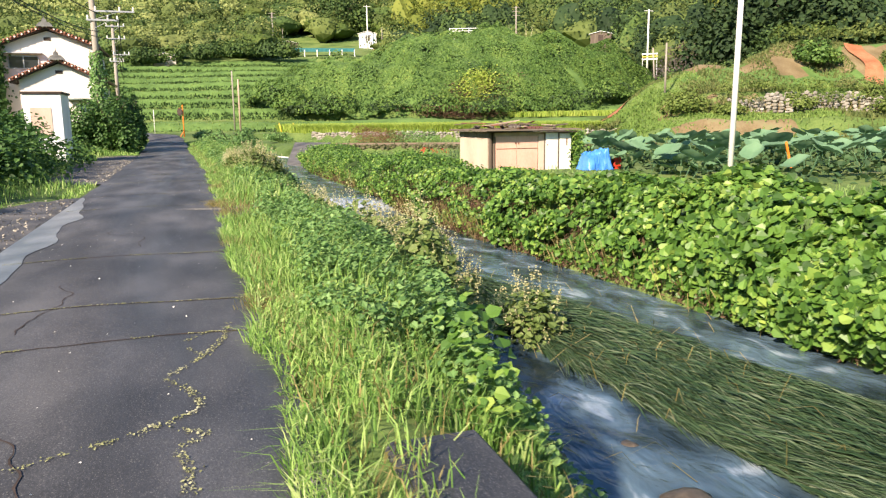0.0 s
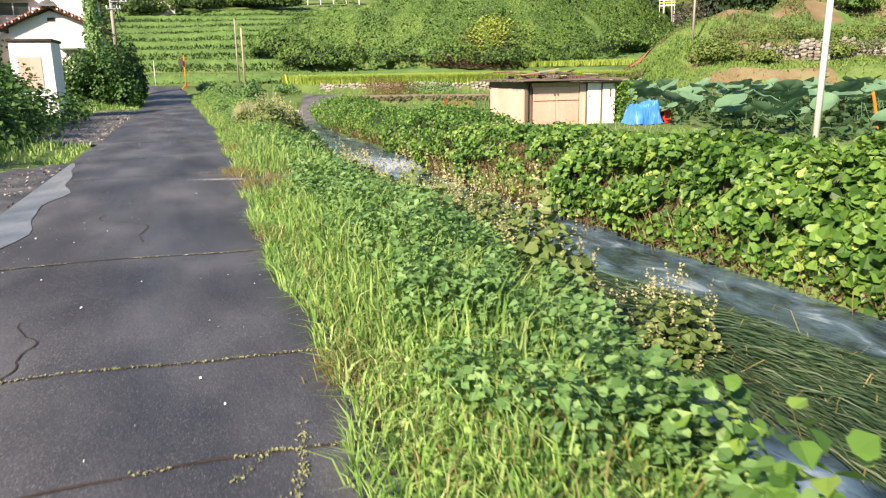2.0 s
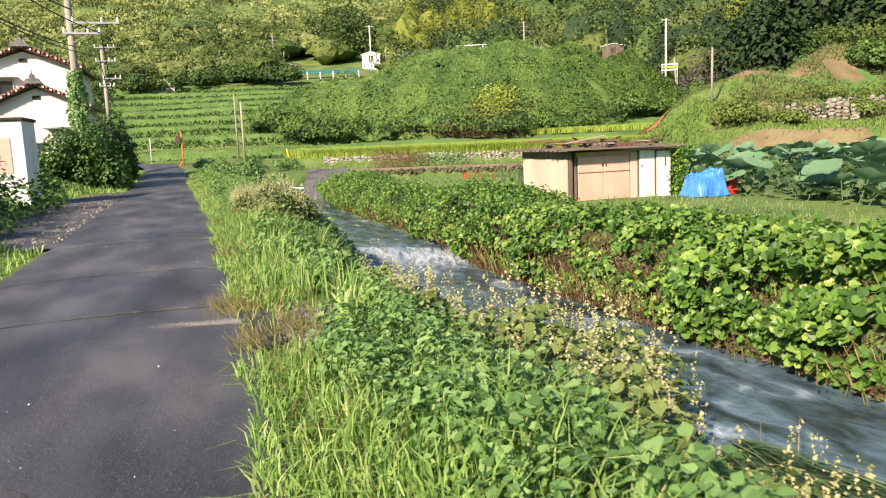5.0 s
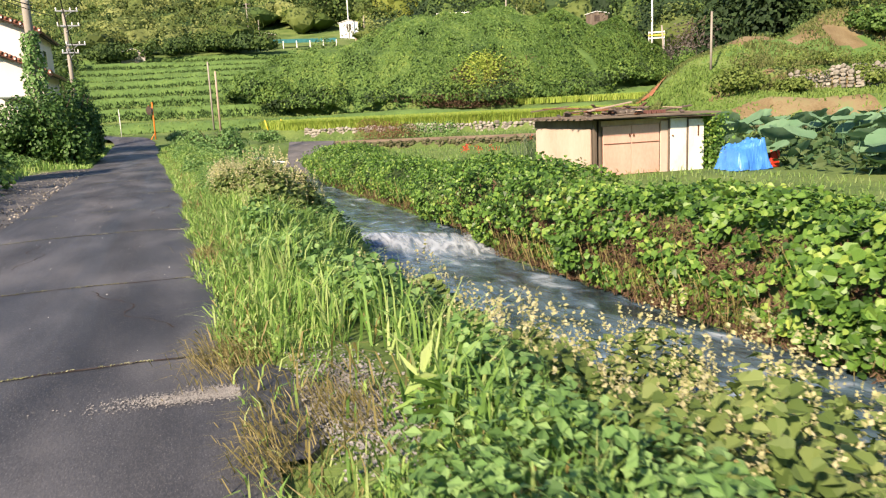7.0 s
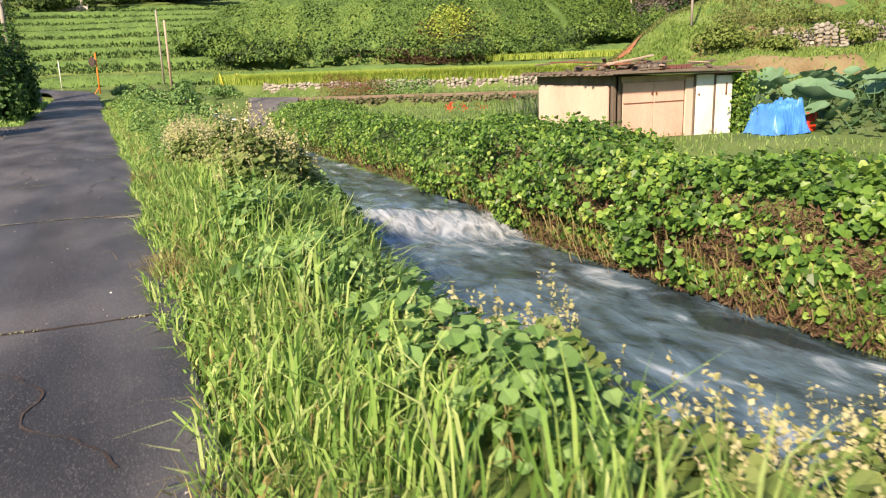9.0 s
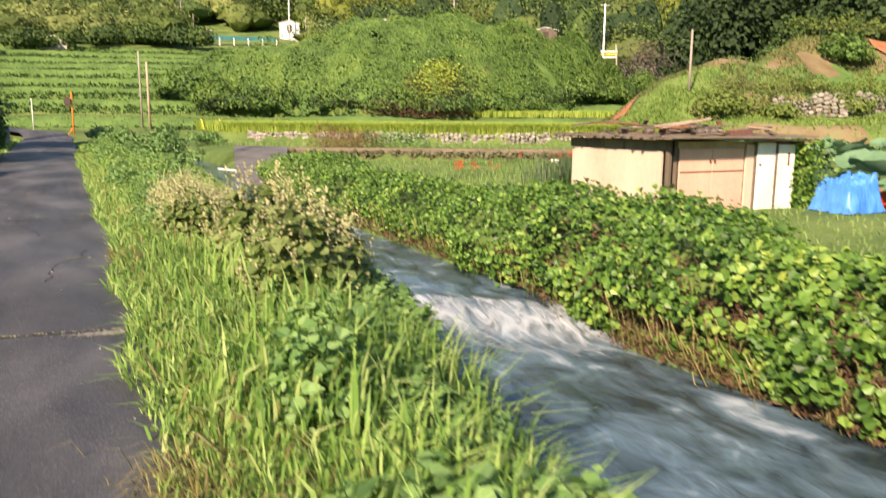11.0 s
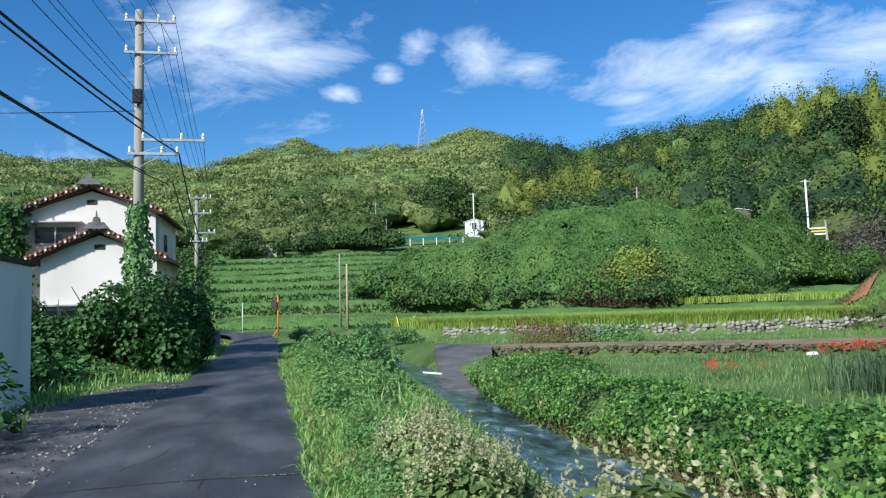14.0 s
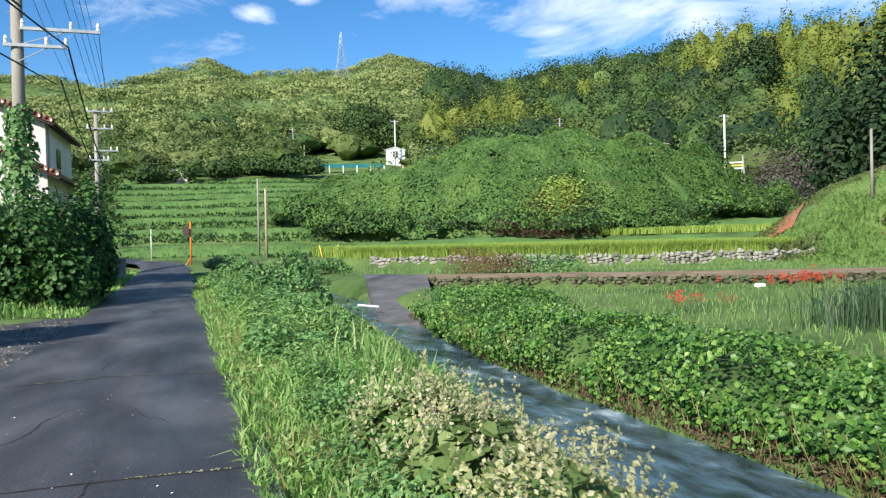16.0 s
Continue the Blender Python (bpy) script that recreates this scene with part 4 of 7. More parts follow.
def far_cover():
    # grass over the far-side field and banks
    n = 42000
    x, y = scatter(n, 6.5, 34, 8, 66)
    keep = (x > water_right(y) + 1.0) & ~((x > 14.8) & (y > 16) & (y < 37)) & ~((x > 10.8) & (x < 14.8) & (y > 27) & (y < 31.5))
    keep &= ~((y > lower_wall_y(x) - .2) & (y < lower_wall_y(x) + 5.6)) & (y < stone_wall_y(x) - .4)
    x, y = x[keep], y[keep]
    n = len(x)
    P = np.stack([x, y, land(x, y)], -1)
    stuff("field_grass", blade_mesh("field_grass", P, rng.uniform(.08, .28, n) * (.5 + lumps(x, y, 3, 17)), rng.uniform(.014, .03, n), rng.normal(size=(n, 2)) * .5, M_FIELD), "rough grass on the low field", "grass")
    # ripening rice: a level bed of upright stems
    n = 85000
    x, y = scatter(n, 9, 40, 58, 92)
    back = np.interp(x, [9, 14, 25, 35, 40], [92, 84, 76, 70, 66])
    keep = (y > stone_wall_y(x) + 1.0) & (y < back) & (x < 34.6)
    x, y = x[keep], y[keep]
    P = np.stack([x, y, 0 * x + .5], -1)
    stuff("rice_field", blade_mesh("rice_field", P, rng.uniform(.8, .95, len(x)), np.full(len(x), .08), rng.normal(size=(len(x), 2)) * .2, M_RICE), "ripening yellow-green rice stand above a stone wall", "rice")
    n = 16000
    x = rng.uniform(9.5, 34.5, n)
    y = stone_wall_y(x) + .75 + .5 * rng.random(n)
    stuff("rice_front_row", blade_mesh("rice_front_row", np.stack([x, y, 0 * x + .42], -1), rng.uniform(.75, 1.02, n), rng.uniform(.03, .06, n), rng.normal(size=(n, 2)) * .22, M_RICE), "close front row of ripening rice stems", "rice")
    xs_ = np.linspace(9.5, 34.4, 60)
    f_, b_ = stone_wall_y(xs_) + 1.15, np.interp(xs_, [9, 14, 25, 35, 40], [92, 84, 76, 70, 66]) - .2
    cols = [np.stack([xs_, f_, 0 * xs_ + .45], -1), np.stack([xs_, f_ + .05, 0 * xs_ + 1.2], -1)]
    for q in np.linspace(.1, 1, 10):
        cols.append(np.stack([xs_, f_ + (b_ - f_) * q, 1.25 + .08 * lumps(xs_, f_ + 9 * q, .7, 80)], -1))
    cols.append(np.stack([xs_, b_, 0 * xs_ + .3], -1))
    A = np.stack(cols, 1)
    k = A.shape[1]
    I = (np.arange(59)[:, None] * k + np.arange(k - 1)[None]).ravel()
    stuff("rice_bed", quick_mesh("rice_bed", A.reshape(-1, 3), np.stack([I, I + k, I + k + 1, I + 1], -1), M_RICE), "dense body of the ripening rice stand", "rice")
    n = 26000
    x, y = scatter(n, 36, 56, 72, 100)
    keep = upper_plot(x, y) & ~((((y - (85.2 - (x - 39.2) * 1.18)) / 1.55) > 3.0) & (((y - (85.2 - (x - 39.2) * 1.18)) / 1.55) < 3.8))
    x, y = x[keep], y[keep]
    P = np.stack([x, y, 0 * x + 1.8], -1)
    stuff("upper_rice_field", blade_mesh("upper_rice_field", P, rng.uniform(.66, .8, len(x)), np.full(len(x), .13), rng.normal(size=(len(x), 2)) * .2, M_RICE), "small upper rice plot below the knoll", "rice")
    # leaf cover of the knoll
    n = 170000
    a, q = rng.uniform(0, 2 * np.pi, n), np.sqrt(rng.random(n)) * 1.05
    x, y = 40 + 31.5 * q * np.cos(a), 105 + 17 * q * np.sin(a)
    keep = (y < 106) | (rng.random(n) < .25)
    x, y = x[keep], y[keep]
    n = len(x)
    bump = lumps(x, y, 3.6, 18) * 3.0 + lumps(x, y, 1.5, 19) * 1.9 - 1.3
    P = np.stack([x, y, land(x, y) + bump * .9 + .1], -1)
    N = np.stack([(x - 40) / 36, (y - 105) / 14, 0 * x + .8], -1) + rng.normal(size=(n, 3)) * .4 + np.array([0, -.35, 0])
    stuff("knoll_vines", leaf_mesh("knoll_vines", P, N, rng.uniform(.18, .42, n), M_KNOLL, "rhomb"), "vine-covered wooded knoll behind the rice", "vegetation")
    # withered patch and stems at the knoll's foot, with a bright vine over it
    n = 5000
    x, y = 33 + rng.normal(size=n) * 3.0, 88.3 + rng.normal(size=n) * .6
    P = np.stack([x, y, land(x, y) + .3 + 1.5 * rng.random(n)], -1)
    stuff("withered_patch", leaf_mesh("withered_patch", P, np.tile([0, -1., .4], (n, 1)) + rng.normal(size=(n, 3)) * .6, rng.uniform(.15, .4, n), M_BROWNLEAF, "lance"), "withered brown stems at the knoll's foot", "undergrowth")
    n = 1500
    x, y = 34.2 + rng.normal(size=n) * 1.3, 88.9 + rng.normal(size=n) * .4
    P = np.stack([x, y, land(x, y) + 1.0 + .9 * rng.random(n)], -1)
    stuff("bright_vine", leaf_mesh("bright_vine", P, np.tile([0, -.6, .8], (n, 1)) + rng.normal(size=(n, 3)) * .5, rng.uniform(.15, .32, n), M_RICE, "heart"), "bright yellow-green vine patch on the knoll", "vines")
    # tufts over the terraces
    n = 44000
    x, y = scatter(n, -32, 36, 80, 168)
    d, az = np.hypot(x, y - 20), np.degrees(np.arctan2(x, y - 20))
    keep = (az > -14) & (az < 15) & (((x - 40) / 31.5) ** 2 + ((y - 105) / 17) ** 2 > 1)
    x, y = x[keep], y[keep]
    P = np.stack([x, y, land(x, y)], -1)
    n = len(x)
    riser = (land(x, y + .6) - land(x, y - .6)) > .45
    stuff("terrace_grass", blade_mesh("terrace_grass", P[~riser], rng.uniform(.05, .12, n)[~riser], rng.uniform(.05, .1, n)[~riser], (rng.normal(size=(n, 2)) * .5)[~riser], M_TREAD), "mown grass on old field terraces", "grass")
    stuff("terrace_bank_grass", blade_mesh("terrace_bank_grass", P[riser], rng.uniform(.12, .35, n)[riser], rng.uniform(.06, .12, n)[riser], (rng.normal(size=(n, 2)) * .5)[riser], M_TREAD), "long dark grass on the terrace banks", "grass")
    # darker tufts that draw a line along the foot of each terrace bank
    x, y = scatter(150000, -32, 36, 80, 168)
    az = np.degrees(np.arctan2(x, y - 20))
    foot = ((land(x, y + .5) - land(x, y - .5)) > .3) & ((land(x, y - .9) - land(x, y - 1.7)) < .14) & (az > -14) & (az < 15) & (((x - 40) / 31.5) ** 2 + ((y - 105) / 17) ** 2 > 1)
    x, y = x[foot], y[foot]
    n = len(x)
    P = np.stack([x, y, land(x, y)], -1)
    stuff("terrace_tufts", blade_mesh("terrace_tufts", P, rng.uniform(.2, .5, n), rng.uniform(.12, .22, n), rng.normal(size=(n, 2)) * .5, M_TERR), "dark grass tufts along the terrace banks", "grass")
    # banks of the fields on the other slope
    n = 60000
    u, v = rng.uniform(-6, 42, n), rng.uniform(-8, 18, n)
    x, y = slope_xy(u, v)
    keep = (lumps(x, y, 4, 21) > .3) | ((v > 1) & (v < 7))
    keep &= ~((v > -6.6) & (v < -5.2) & (rng.random(n) < .8)) & ~((((u - 7.4) / 3.4) ** 2 + ((v - 7.8) / 1.5) ** 2 < 1) & (rng.random(n) < .85))
    x, y, u, v = x[keep], y[keep], u[keep], v[keep]
    n = len(x)
    P = np.stack([x, y, land(x, y)], -1)
    green = (lumps(x, y, 5, 92) > .45) & (v < 7)
    tall_ = np.where((v > -1.5) & (v < 2), 1.3, .7)
    stuff("slope_green_grass", blade_mesh("slope_green_grass", P[green], (rng.uniform(.2, .6, n) * (.4 + lumps(x, y, 4, 22)) * tall_)[green], rng.uniform(.06, .14, n)[green], (rng.normal(size=(n, 2)) * .5)[green], M_TREAD), "fresh grass on the orchard benches", "grass")
    P, x, y, tall_ = P[~green], x[~green], y[~green], tall_[~green]
    n = len(x)
    feather = blade_mesh("slope_grass", P, rng.uniform(.25, .8, n) * (.4 + lumps(x, y, 4, 22)) * tall_, rng.uniform(.06, .16, n), rng.normal(size=(n, 2)) * .5, M_SLOPE)
    stuff("slope_grass", feather, "yellowing grass on stepped orchard slope", "grass")


M_FIELD = material("field_grass_blades", [(0.07, 0.14, 0.03), (0.13, 0.24, 0.055), (0.22, 0.33, 0.1), (0.3, 0.34, 0.16)], 0.7, 0.4, 5, 0, island=0.7, leaf=0.3)
M_TREAD = material("terrace_tread_grass", [(0.1, 0.19, 0.04), (0.16, 0.26, 0.06), (0.24, 0.31, 0.09)], 0.8, 0.12, 1.5, 0, island=0.4, leaf=0.3)
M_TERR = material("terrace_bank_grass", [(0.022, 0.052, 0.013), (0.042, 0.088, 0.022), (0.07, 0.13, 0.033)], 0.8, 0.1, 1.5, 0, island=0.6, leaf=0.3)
M_KNOLL = material("knoll_leaves", [(0.018, 0.048, 0.013), (0.06, 0.13, 0.028), (0.12, 0.215, 0.045), (0.23, 0.31, 0.07)], 0.6, 0.3, .9, 0, island=0.45, leaf=0.25)
M_SLOPE = material("slope_grass", [(0.065, 0.1, 0.028), (0.135, 0.17, 0.052), (0.23, 0.23, 0.095)], 0.8, 0.1, 2, 0, island=0.6, leaf=0.3)
far_cover()


def woods():
    """Tree crowns over the hills, as leaf clumps on rounded crowns."""
    def crowns(name, pts, rad, tall, cards, size, mat, label, core=False):
        if isinstance(mat, list):
            pick = rng.integers(0, len(mat), len(pts))
            return [crowns(name, pts[pick == i], rad * (1 + .12 * i), tall * (1.1 - .1 * i), cards, size, m_, label, core) for i, m_ in enumerate(mat)]
        n = len(pts)
        x, y = pts[:, 0], pts[:, 1]
        g = land(x, y)
        R = rad * rng.uniform(.6, 1.35, n)
        Hh = tall * rng.uniform(.65, 1.3, n)
        a, c = rng.uniform(0, 2 * np.pi, (n, cards)), rng.uniform(-.25, 1, (n, cards))
        s = np.sqrt(1 - np.clip(c, -1, 1) ** 2)
        ph = rng.uniform(0, 6.3, (n, 3))
        lobe = np.sin(3 * a + ph[:, :1]) * np.sin(4 * c + ph[:, 1:2]) + .6 * np.sin(7 * a + ph[:, 2:] + 5 * c)
        wob = rng.uniform(.8, 1.05, (n, cards)) * (1 + .16 * lobe)
        D = np.stack([np.cos(a) * s, np.sin(a) * s, c], -1)
        P = np.stack([x[:, None] + D[..., 0] * R[:, None] * wob, y[:, None] + D[..., 1] * R[:, None] * wob, (g + Hh * .55)[:, None] + D[..., 2] * (Hh * .5)[:, None] * wob], -1)
        N = D + rng.normal(size=D.shape) * .3
        me = leaf_mesh(name, P.reshape(-1, 3), N.reshape(-1, 3), rng.uniform(.65, 1.35, n * cards) * size, mat)
        if core:
            # the dense inner foliage that closes each crown, down to the ground
            ball = bmesh.new()
            bmesh.ops.create_icosphere(ball, subdivisions=2, radius=1)
            tv = np.array([v_.co[:] for v_ in ball.verts])
            tf = np.array([[v_.index for v_ in f_.verts] for f_ in ball.faces])
            ball.free()
            W = rng.uniform(.55, .85, (n, len(tv), 1))
            C = np.stack([x, y, g + Hh * .45], -1)
            VV = C[:, None] + tv[None] * np.stack([R, R, Hh * .5], -1)[:, None] * W
            FF = (np.arange(n)[:, None, None] * len(tv) + tf[None]).reshape(-1, 3)
            stuff(name, quick_mesh(name, VV.reshape(-1, 3), FF, mat), "dense inner foliage of the hillside trees", "woods")
        return stuff(name, me, label, "woods")

    def polar(n, a0, a1, d0, d1):
        a, d = np.radians(rng.uniform(a0, a1, n)), np.sqrt(rng.uniform(d0 ** 2, d1 ** 2, n))
        return np.stack([d * np.sin(a), 20 + d * np.cos(a)], -1), np.degrees(a), d

    # right-hand hill, mixed broadleaf and bamboo
    p, a, d = polar(1150, 17, 60, 118, 335)
    rd = np.interp(a, RIDGE_AZ, RIDGE_D)
    keep = (d < rd + 12) & ((d > 165) | ((a > 44) & (d > 104)) | ((a > 36) & (d > 132)))
    p, a, d = p[keep], a[keep], d[keep]
    bam = ((lumps(p[:, 0], p[:, 1], 38, 23) > .55) & (d > 185)) | ((a > 41) & (a < 49) & (d > 165) & (lumps(p[:, 0], p[:, 1], 16, 25) > .25)) | ((a > 22) & (a < 31) & (d > 185) & (d < 240) & (lumps(p[:, 0], p[:, 1], 20, 24) > .5))
    crowns("broadleaf_woods", p[~bam], 5.2, 10.5, 190, .72, [M_FOREST_DARK, M_FOREST, M_FOREST, M_FOREST_OLIVE], "dark broadleaf trees covering the hillside", True)
    crowns("bamboo_grove", p[bam], 3.4, 13.0, 200, .66, M_BAMBOO, "yellow-green bamboo among the hillside trees", True)
    # middle slope beyond the terraces
    p, a, d = polar(330, -34, 19, 152, 235)
    rows_ = (np.abs(a - 11) > 5) | (d > 196)
    p = p[rows_ & (lumps(p[:, 0], p[:, 1], 30, 24) > .2)]
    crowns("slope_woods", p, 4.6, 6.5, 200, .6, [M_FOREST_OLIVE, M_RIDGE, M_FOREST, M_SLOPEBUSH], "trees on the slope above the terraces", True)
    # far ridge
    p, a, d = polar(2700, -34, 24, 225, 640)
    p = p[(d < np.interp(a, RIDGE_AZ, RIDGE_D) + 14) & ~((a > 10.2) & (a < 13.2) & (d > 400) & (d < 520))]
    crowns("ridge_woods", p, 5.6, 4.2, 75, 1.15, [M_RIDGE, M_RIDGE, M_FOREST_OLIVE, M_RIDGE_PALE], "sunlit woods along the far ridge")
    # orchard and hedges on the right slope, trees by the terraces
    u, v = rng.uniform(10, 40, 60), rng.uniform(12.5, 22, 60)
    p = np.stack(slope_xy(u, v), -1)
    crowns("slope_bushes", p, 1.7, 2.2, 170, .3, [M_SLOPEBUSH, M_FOREST, M_FOREST_OLIVE], "bushes above the upper bank of the slope")
    u, v = np.concatenate([rng.uniform(-1, 24, 26), rng.uniform(14, 30, 8)]), np.concatenate([rng.uniform(-1, 1.2, 26), rng.uniform(8, 12, 8)])
    p = np.stack(slope_xy(u, v), -1)
    crowns("brow_bushes", p, 1.0, 1.3, 200, .17, [M_SLOPE, M_SLOPEBUSH, M_BANKBUSH], "feathery bushes along the bench edge")
    p, a, d = polar(60, 37, 47, 134, 152)
    crowns("hollow_woods", p, 4.5, 8.0, 300, .5, [M_FOREST_DARK, M_FOREST_DARK, M_FOREST], "dark trees in the hollow under the hill")
    p, a, d = polar(60, -16, -6, 70, 150)
    crowns("hillfoot_bushes", p, 2.6, 4.0, 150, .55, M_FOREST, "dark bushes at the foot of the terraces")
    a = np.radians(rng.uniform(186, 354, 90))
    p = np.stack([40 + 32 * np.cos(a), 105 + 17.3 * np.sin(a)], -1)
    p = p[p[:, 1] < 101]
    crowns("knoll_foot_shrubs", p, 1.7, 2.6, 260, .3, [M_KNOLL, M_FOREST_DARK, M_KNOLL], "dark shrubs along the foot of the knoll")
    # hedge line over the terraces
    a = np.radians(rng.uniform(-5, 8, 60))
    p = np.stack([146 * np.sin(a), 20 + 146 * np.cos(a) + rng.uniform(-2, 2, 60)], -1)
    crowns("terrace_hedge", p, 2.6, 3.4, 140, .55, M_FOREST, "hedge of shrubs above the terraces")


# ridge leaf colours are lightened: distance haze and sunshine painted in
M_RIDGE_PALE = material("hazed_pale_ridge_leaves", [(0.2, 0.24, 0.075), (0.27, 0.31, 0.105), (0.35, 0.37, 0.15)], 0.8, 0.06, 0.012, 0, island=0.45, leaf=0.2)
M_RIDGE = material("hazed_ridge_leaves", [(0.12, 0.155, 0.05), (0.18, 0.22, 0.068), (0.25, 0.285, 0.095), (0.32, 0.345, 0.135)], 0.8, 0.06, 0.012, 0, island=0.45, leaf=0.2)
M_BANKBUSH = material("bank_bush_leaves", [(0.06, 0.1, 0.02), (0.13, 0.19, 0.04), (0.22, 0.27, 0.08)], 0.7, 0.3, 2, 0, island=0.6, leaf=0.25)
M_SLOPEBUSH = material("bush_leaves", [(0.03, 0.06, 0.012), (0.08, 0.13, 0.025), (0.15, 0.18, 0.04)], 0.7, 0.3, 2, 0, island=0.6, leaf=0.25)
woods()


# ---- stone walls ----
def stone_row(name, xs, ys_, z0, z1, size, label, mat):
    """A dry-stone wall of rounded, uneven stones along a line."""
    import_pts = [Vector((x, y)) for x, y in zip(xs, ys_)]
    base = bmesh.new()
    bmesh.ops.create_icosphere(base, subdivisions=1, radius=.5)
    tv = np.array([v.co[:] for v in base.verts])
    tf = np.array([[v.index for v in f.verts] for f in base.faces])
    base.free()
    C, Sc = [], []
    for a, b in zip(import_pts, import_pts[1:]):
        n = max(1, int((b - a).length / (size * .8)))
        for i in range(n):
            p = a.lerp(b, (i + random.random() * .5) / n)
            z = z0
            while z < z1 - .04:
                h = size * random.uniform(.5, .95)
                C.append((p.x + random.uniform(-.08, .08), p.y + random.uniform(-.07, .07), z + h / 2))
                Sc.append((size * random.uniform(.9, 1.7), size * random.uniform(.8, 1.2), h * 1.25))
                z += h * .9
    C, Sc = np.array(C), np.array(Sc)
    V = C[:, None] + tv[None] * Sc[:, None] * rng.uniform(.8, 1.15, (len(C), len(tv), 1))
    F = (np.arange(len(C))[:, None, None] * len(tv) + tf[None]).reshape(-1, 3)
    return tagged(new(name, quick_mesh(name, V.reshape(-1, 3), F, mat)), label, "stone wall", kind="structure")


wx = np.linspace(10.5, 46, 60)
stone_row("wall_rice", wx, stone_wall_y(wx) - .05, -.15, .5, .3, "low dry-stone wall below the rice field", M_STONE)
wx = np.linspace(8.5, 34, 50)
stone_row("wall_path", wx, lower_wall_y(wx) - .05, -.5, -.1, .22, "mossy low wall below the dirt path", M_MOSSSTONE)
wu = np.linspace(5.5, 24, 40)
wx, wy = slope_xy(wu, -1.35 + .25 * np.sin(wu))
stone_row("wall_orchard", wx, wy, 1.75, 2.9, .42, "tumbled old stone bank on the orchard slope", M_STONE)
wx, wy = slope_xy(np.linspace(9, 17, 20), -.3 + 0 * np.linspace(9, 17, 20))
stone_row("wall_orchard_upper", wx, wy, 2.7, 3.3, .4, "loose pale stones along the bench edge", M_STONE)


def ribbon(name, xs, ys_, half, mat, lift, label, category, kind="structure"):
    pts = np.stack([xs, ys_], -1)
    d = np.gradient(pts, axis=0)
    d /= np.linalg.norm(d, axis=1, keepdims=True)
    nrm = np.stack([-d[:, 1], d[:, 0]], -1)
    cols = []
    for k in np.linspace(-1, 1, 6):
        q = pts + nrm * (k * half + .15 * (lumps(pts[:, 0] * 1.0, pts[:, 1] + k * 9, 1.5, 30) - .5))[:, None]
        cols.append(np.concatenate([q, (land(q[:, 0], q[:, 1]) + lift)[:, None]], 1))
    A = np.stack(cols, 1)
    n, k = A.shape[:2]
    I = (np.arange(n - 1)[:, None] * k + np.arange(k - 1)[None]).ravel()
    return tagged(new(name, quick_mesh(name, A.reshape(-1, 3), np.stack([I, I + 1, I + k + 1, I + k], -1), mat, True)), label, category, kind=kind)


wx = np.linspace(9.2, 29, 60)
ribbon("dirt_path", wx, lower_wall_y(wx) + 2.9, 2.3, M_DIRT, .03, "dry earth path between the low walls", "path")
# strip of red earth up the bank beside the rice
wx = np.linspace(37.6, 45.0, 24)
ribbon("red_earth_track", wx, 63.8 + (wx - 37.6) * .66, 1.05, M_REDEARTH, .14, "bare red earth track up the bank", "path")
wx, wy = slope_xy(21.8 + .5 * np.sin(np.linspace(0, 5, 24)) + np.linspace(0, 1.4, 24), np.linspace(6.6, 12.8, 24))
ribbon("red_earth_cutting", wx, wy, .8, M_REDEARTH, .22, "bare red earth cutting on the slope", "path")

# gravel lay-by on the left of the lane
def layby(name, ya, yb, wide, label):
    ys_ = np.arange(ya, yb, .3)
    rowz = []
    for y in ys_:
        w = wide * math.sin(math.pi * min(max((y - ya) / (yb - ya), .02), .98)) ** .5 * (.8 + .5 * float(lumps(y, 1, 1.6, 31)))
        l = float(road_left(y))
        cs = np.linspace(l + .1, l - w, 7)
        rowz.append([(c, y, (-.012 if i < 6 else -.1) + .012 * float(lumps(c, y, .4, 32)) + (.0 if i else -.05)) for i, c in enumerate(cs)])
    A = np.array(rowz)
    n, k = A.shape[:2]
    I = (np.arange(n - 1)[:, None] * k + np.arange(k - 1)[None]).ravel()
    A[..., 2] = np.maximum(A[..., 2], land(A[..., 0], A[..., 1]) + .015)
    A[:, 0, 2] = -.03
    return tagged(new(name, quick_mesh(name, A.reshape(-1, 3), np.stack([I, I + 1, I + k + 1, I + k], -1), M_GRAVEL, True)), label, "gravel", kind="structure")


layby("gravel_layby", 4, 17.5, 1.6, "wet grey gravel patch beside the lane")
layby("gravel_forecourt", 21, 40, 2.3, "stony gravel lay-by beside the lane")
n = 2600
y = np.concatenate([rng.uniform(5, 17, n // 3), rng.uniform(22, 39, n - n // 3)])
x = road_left(y) - rng.random(n) ** 1.2 * 1.9
P = np.stack([x, y, np.maximum(land(x, y), -.01) + .012], -1)
stuff("loose_gravel", leaf_mesh("loose_gravel", P, ups(n, .8), rng.uniform(.02, .07, n), M_STONE), "loose grey stones on the lay-by", "gravel")


# seams and cracks in the asphalt, filled with moss
def crown(x, y):
    l, r = road_left(y), road_right(y)
    return .035 * (1 - ((x - (l + r) / 2) / ((r - l) / 2)) ** 2)


def seam(pts, width, density=1.0):
    """Ragged patches of moss along a broken line on the asphalt."""
    Q = []
    for (xa, ya), (xb, yb) in zip(pts, pts[1:]):
        n = max(2, int(math.hypot(xb - xa, yb - ya) / .007 * density))
        t = rng.random(n)
        keep = lumps(xa + t * (xb - xa), ya + t * (yb - ya) * 3, .22, 33) > .36
        t = t[keep]
        Q.append(np.stack([xa + t * (xb - xa), ya + t * (yb - ya)], -1) + rng.normal(size=(len(t), 2)) * width)
    return np.concatenate(Q)


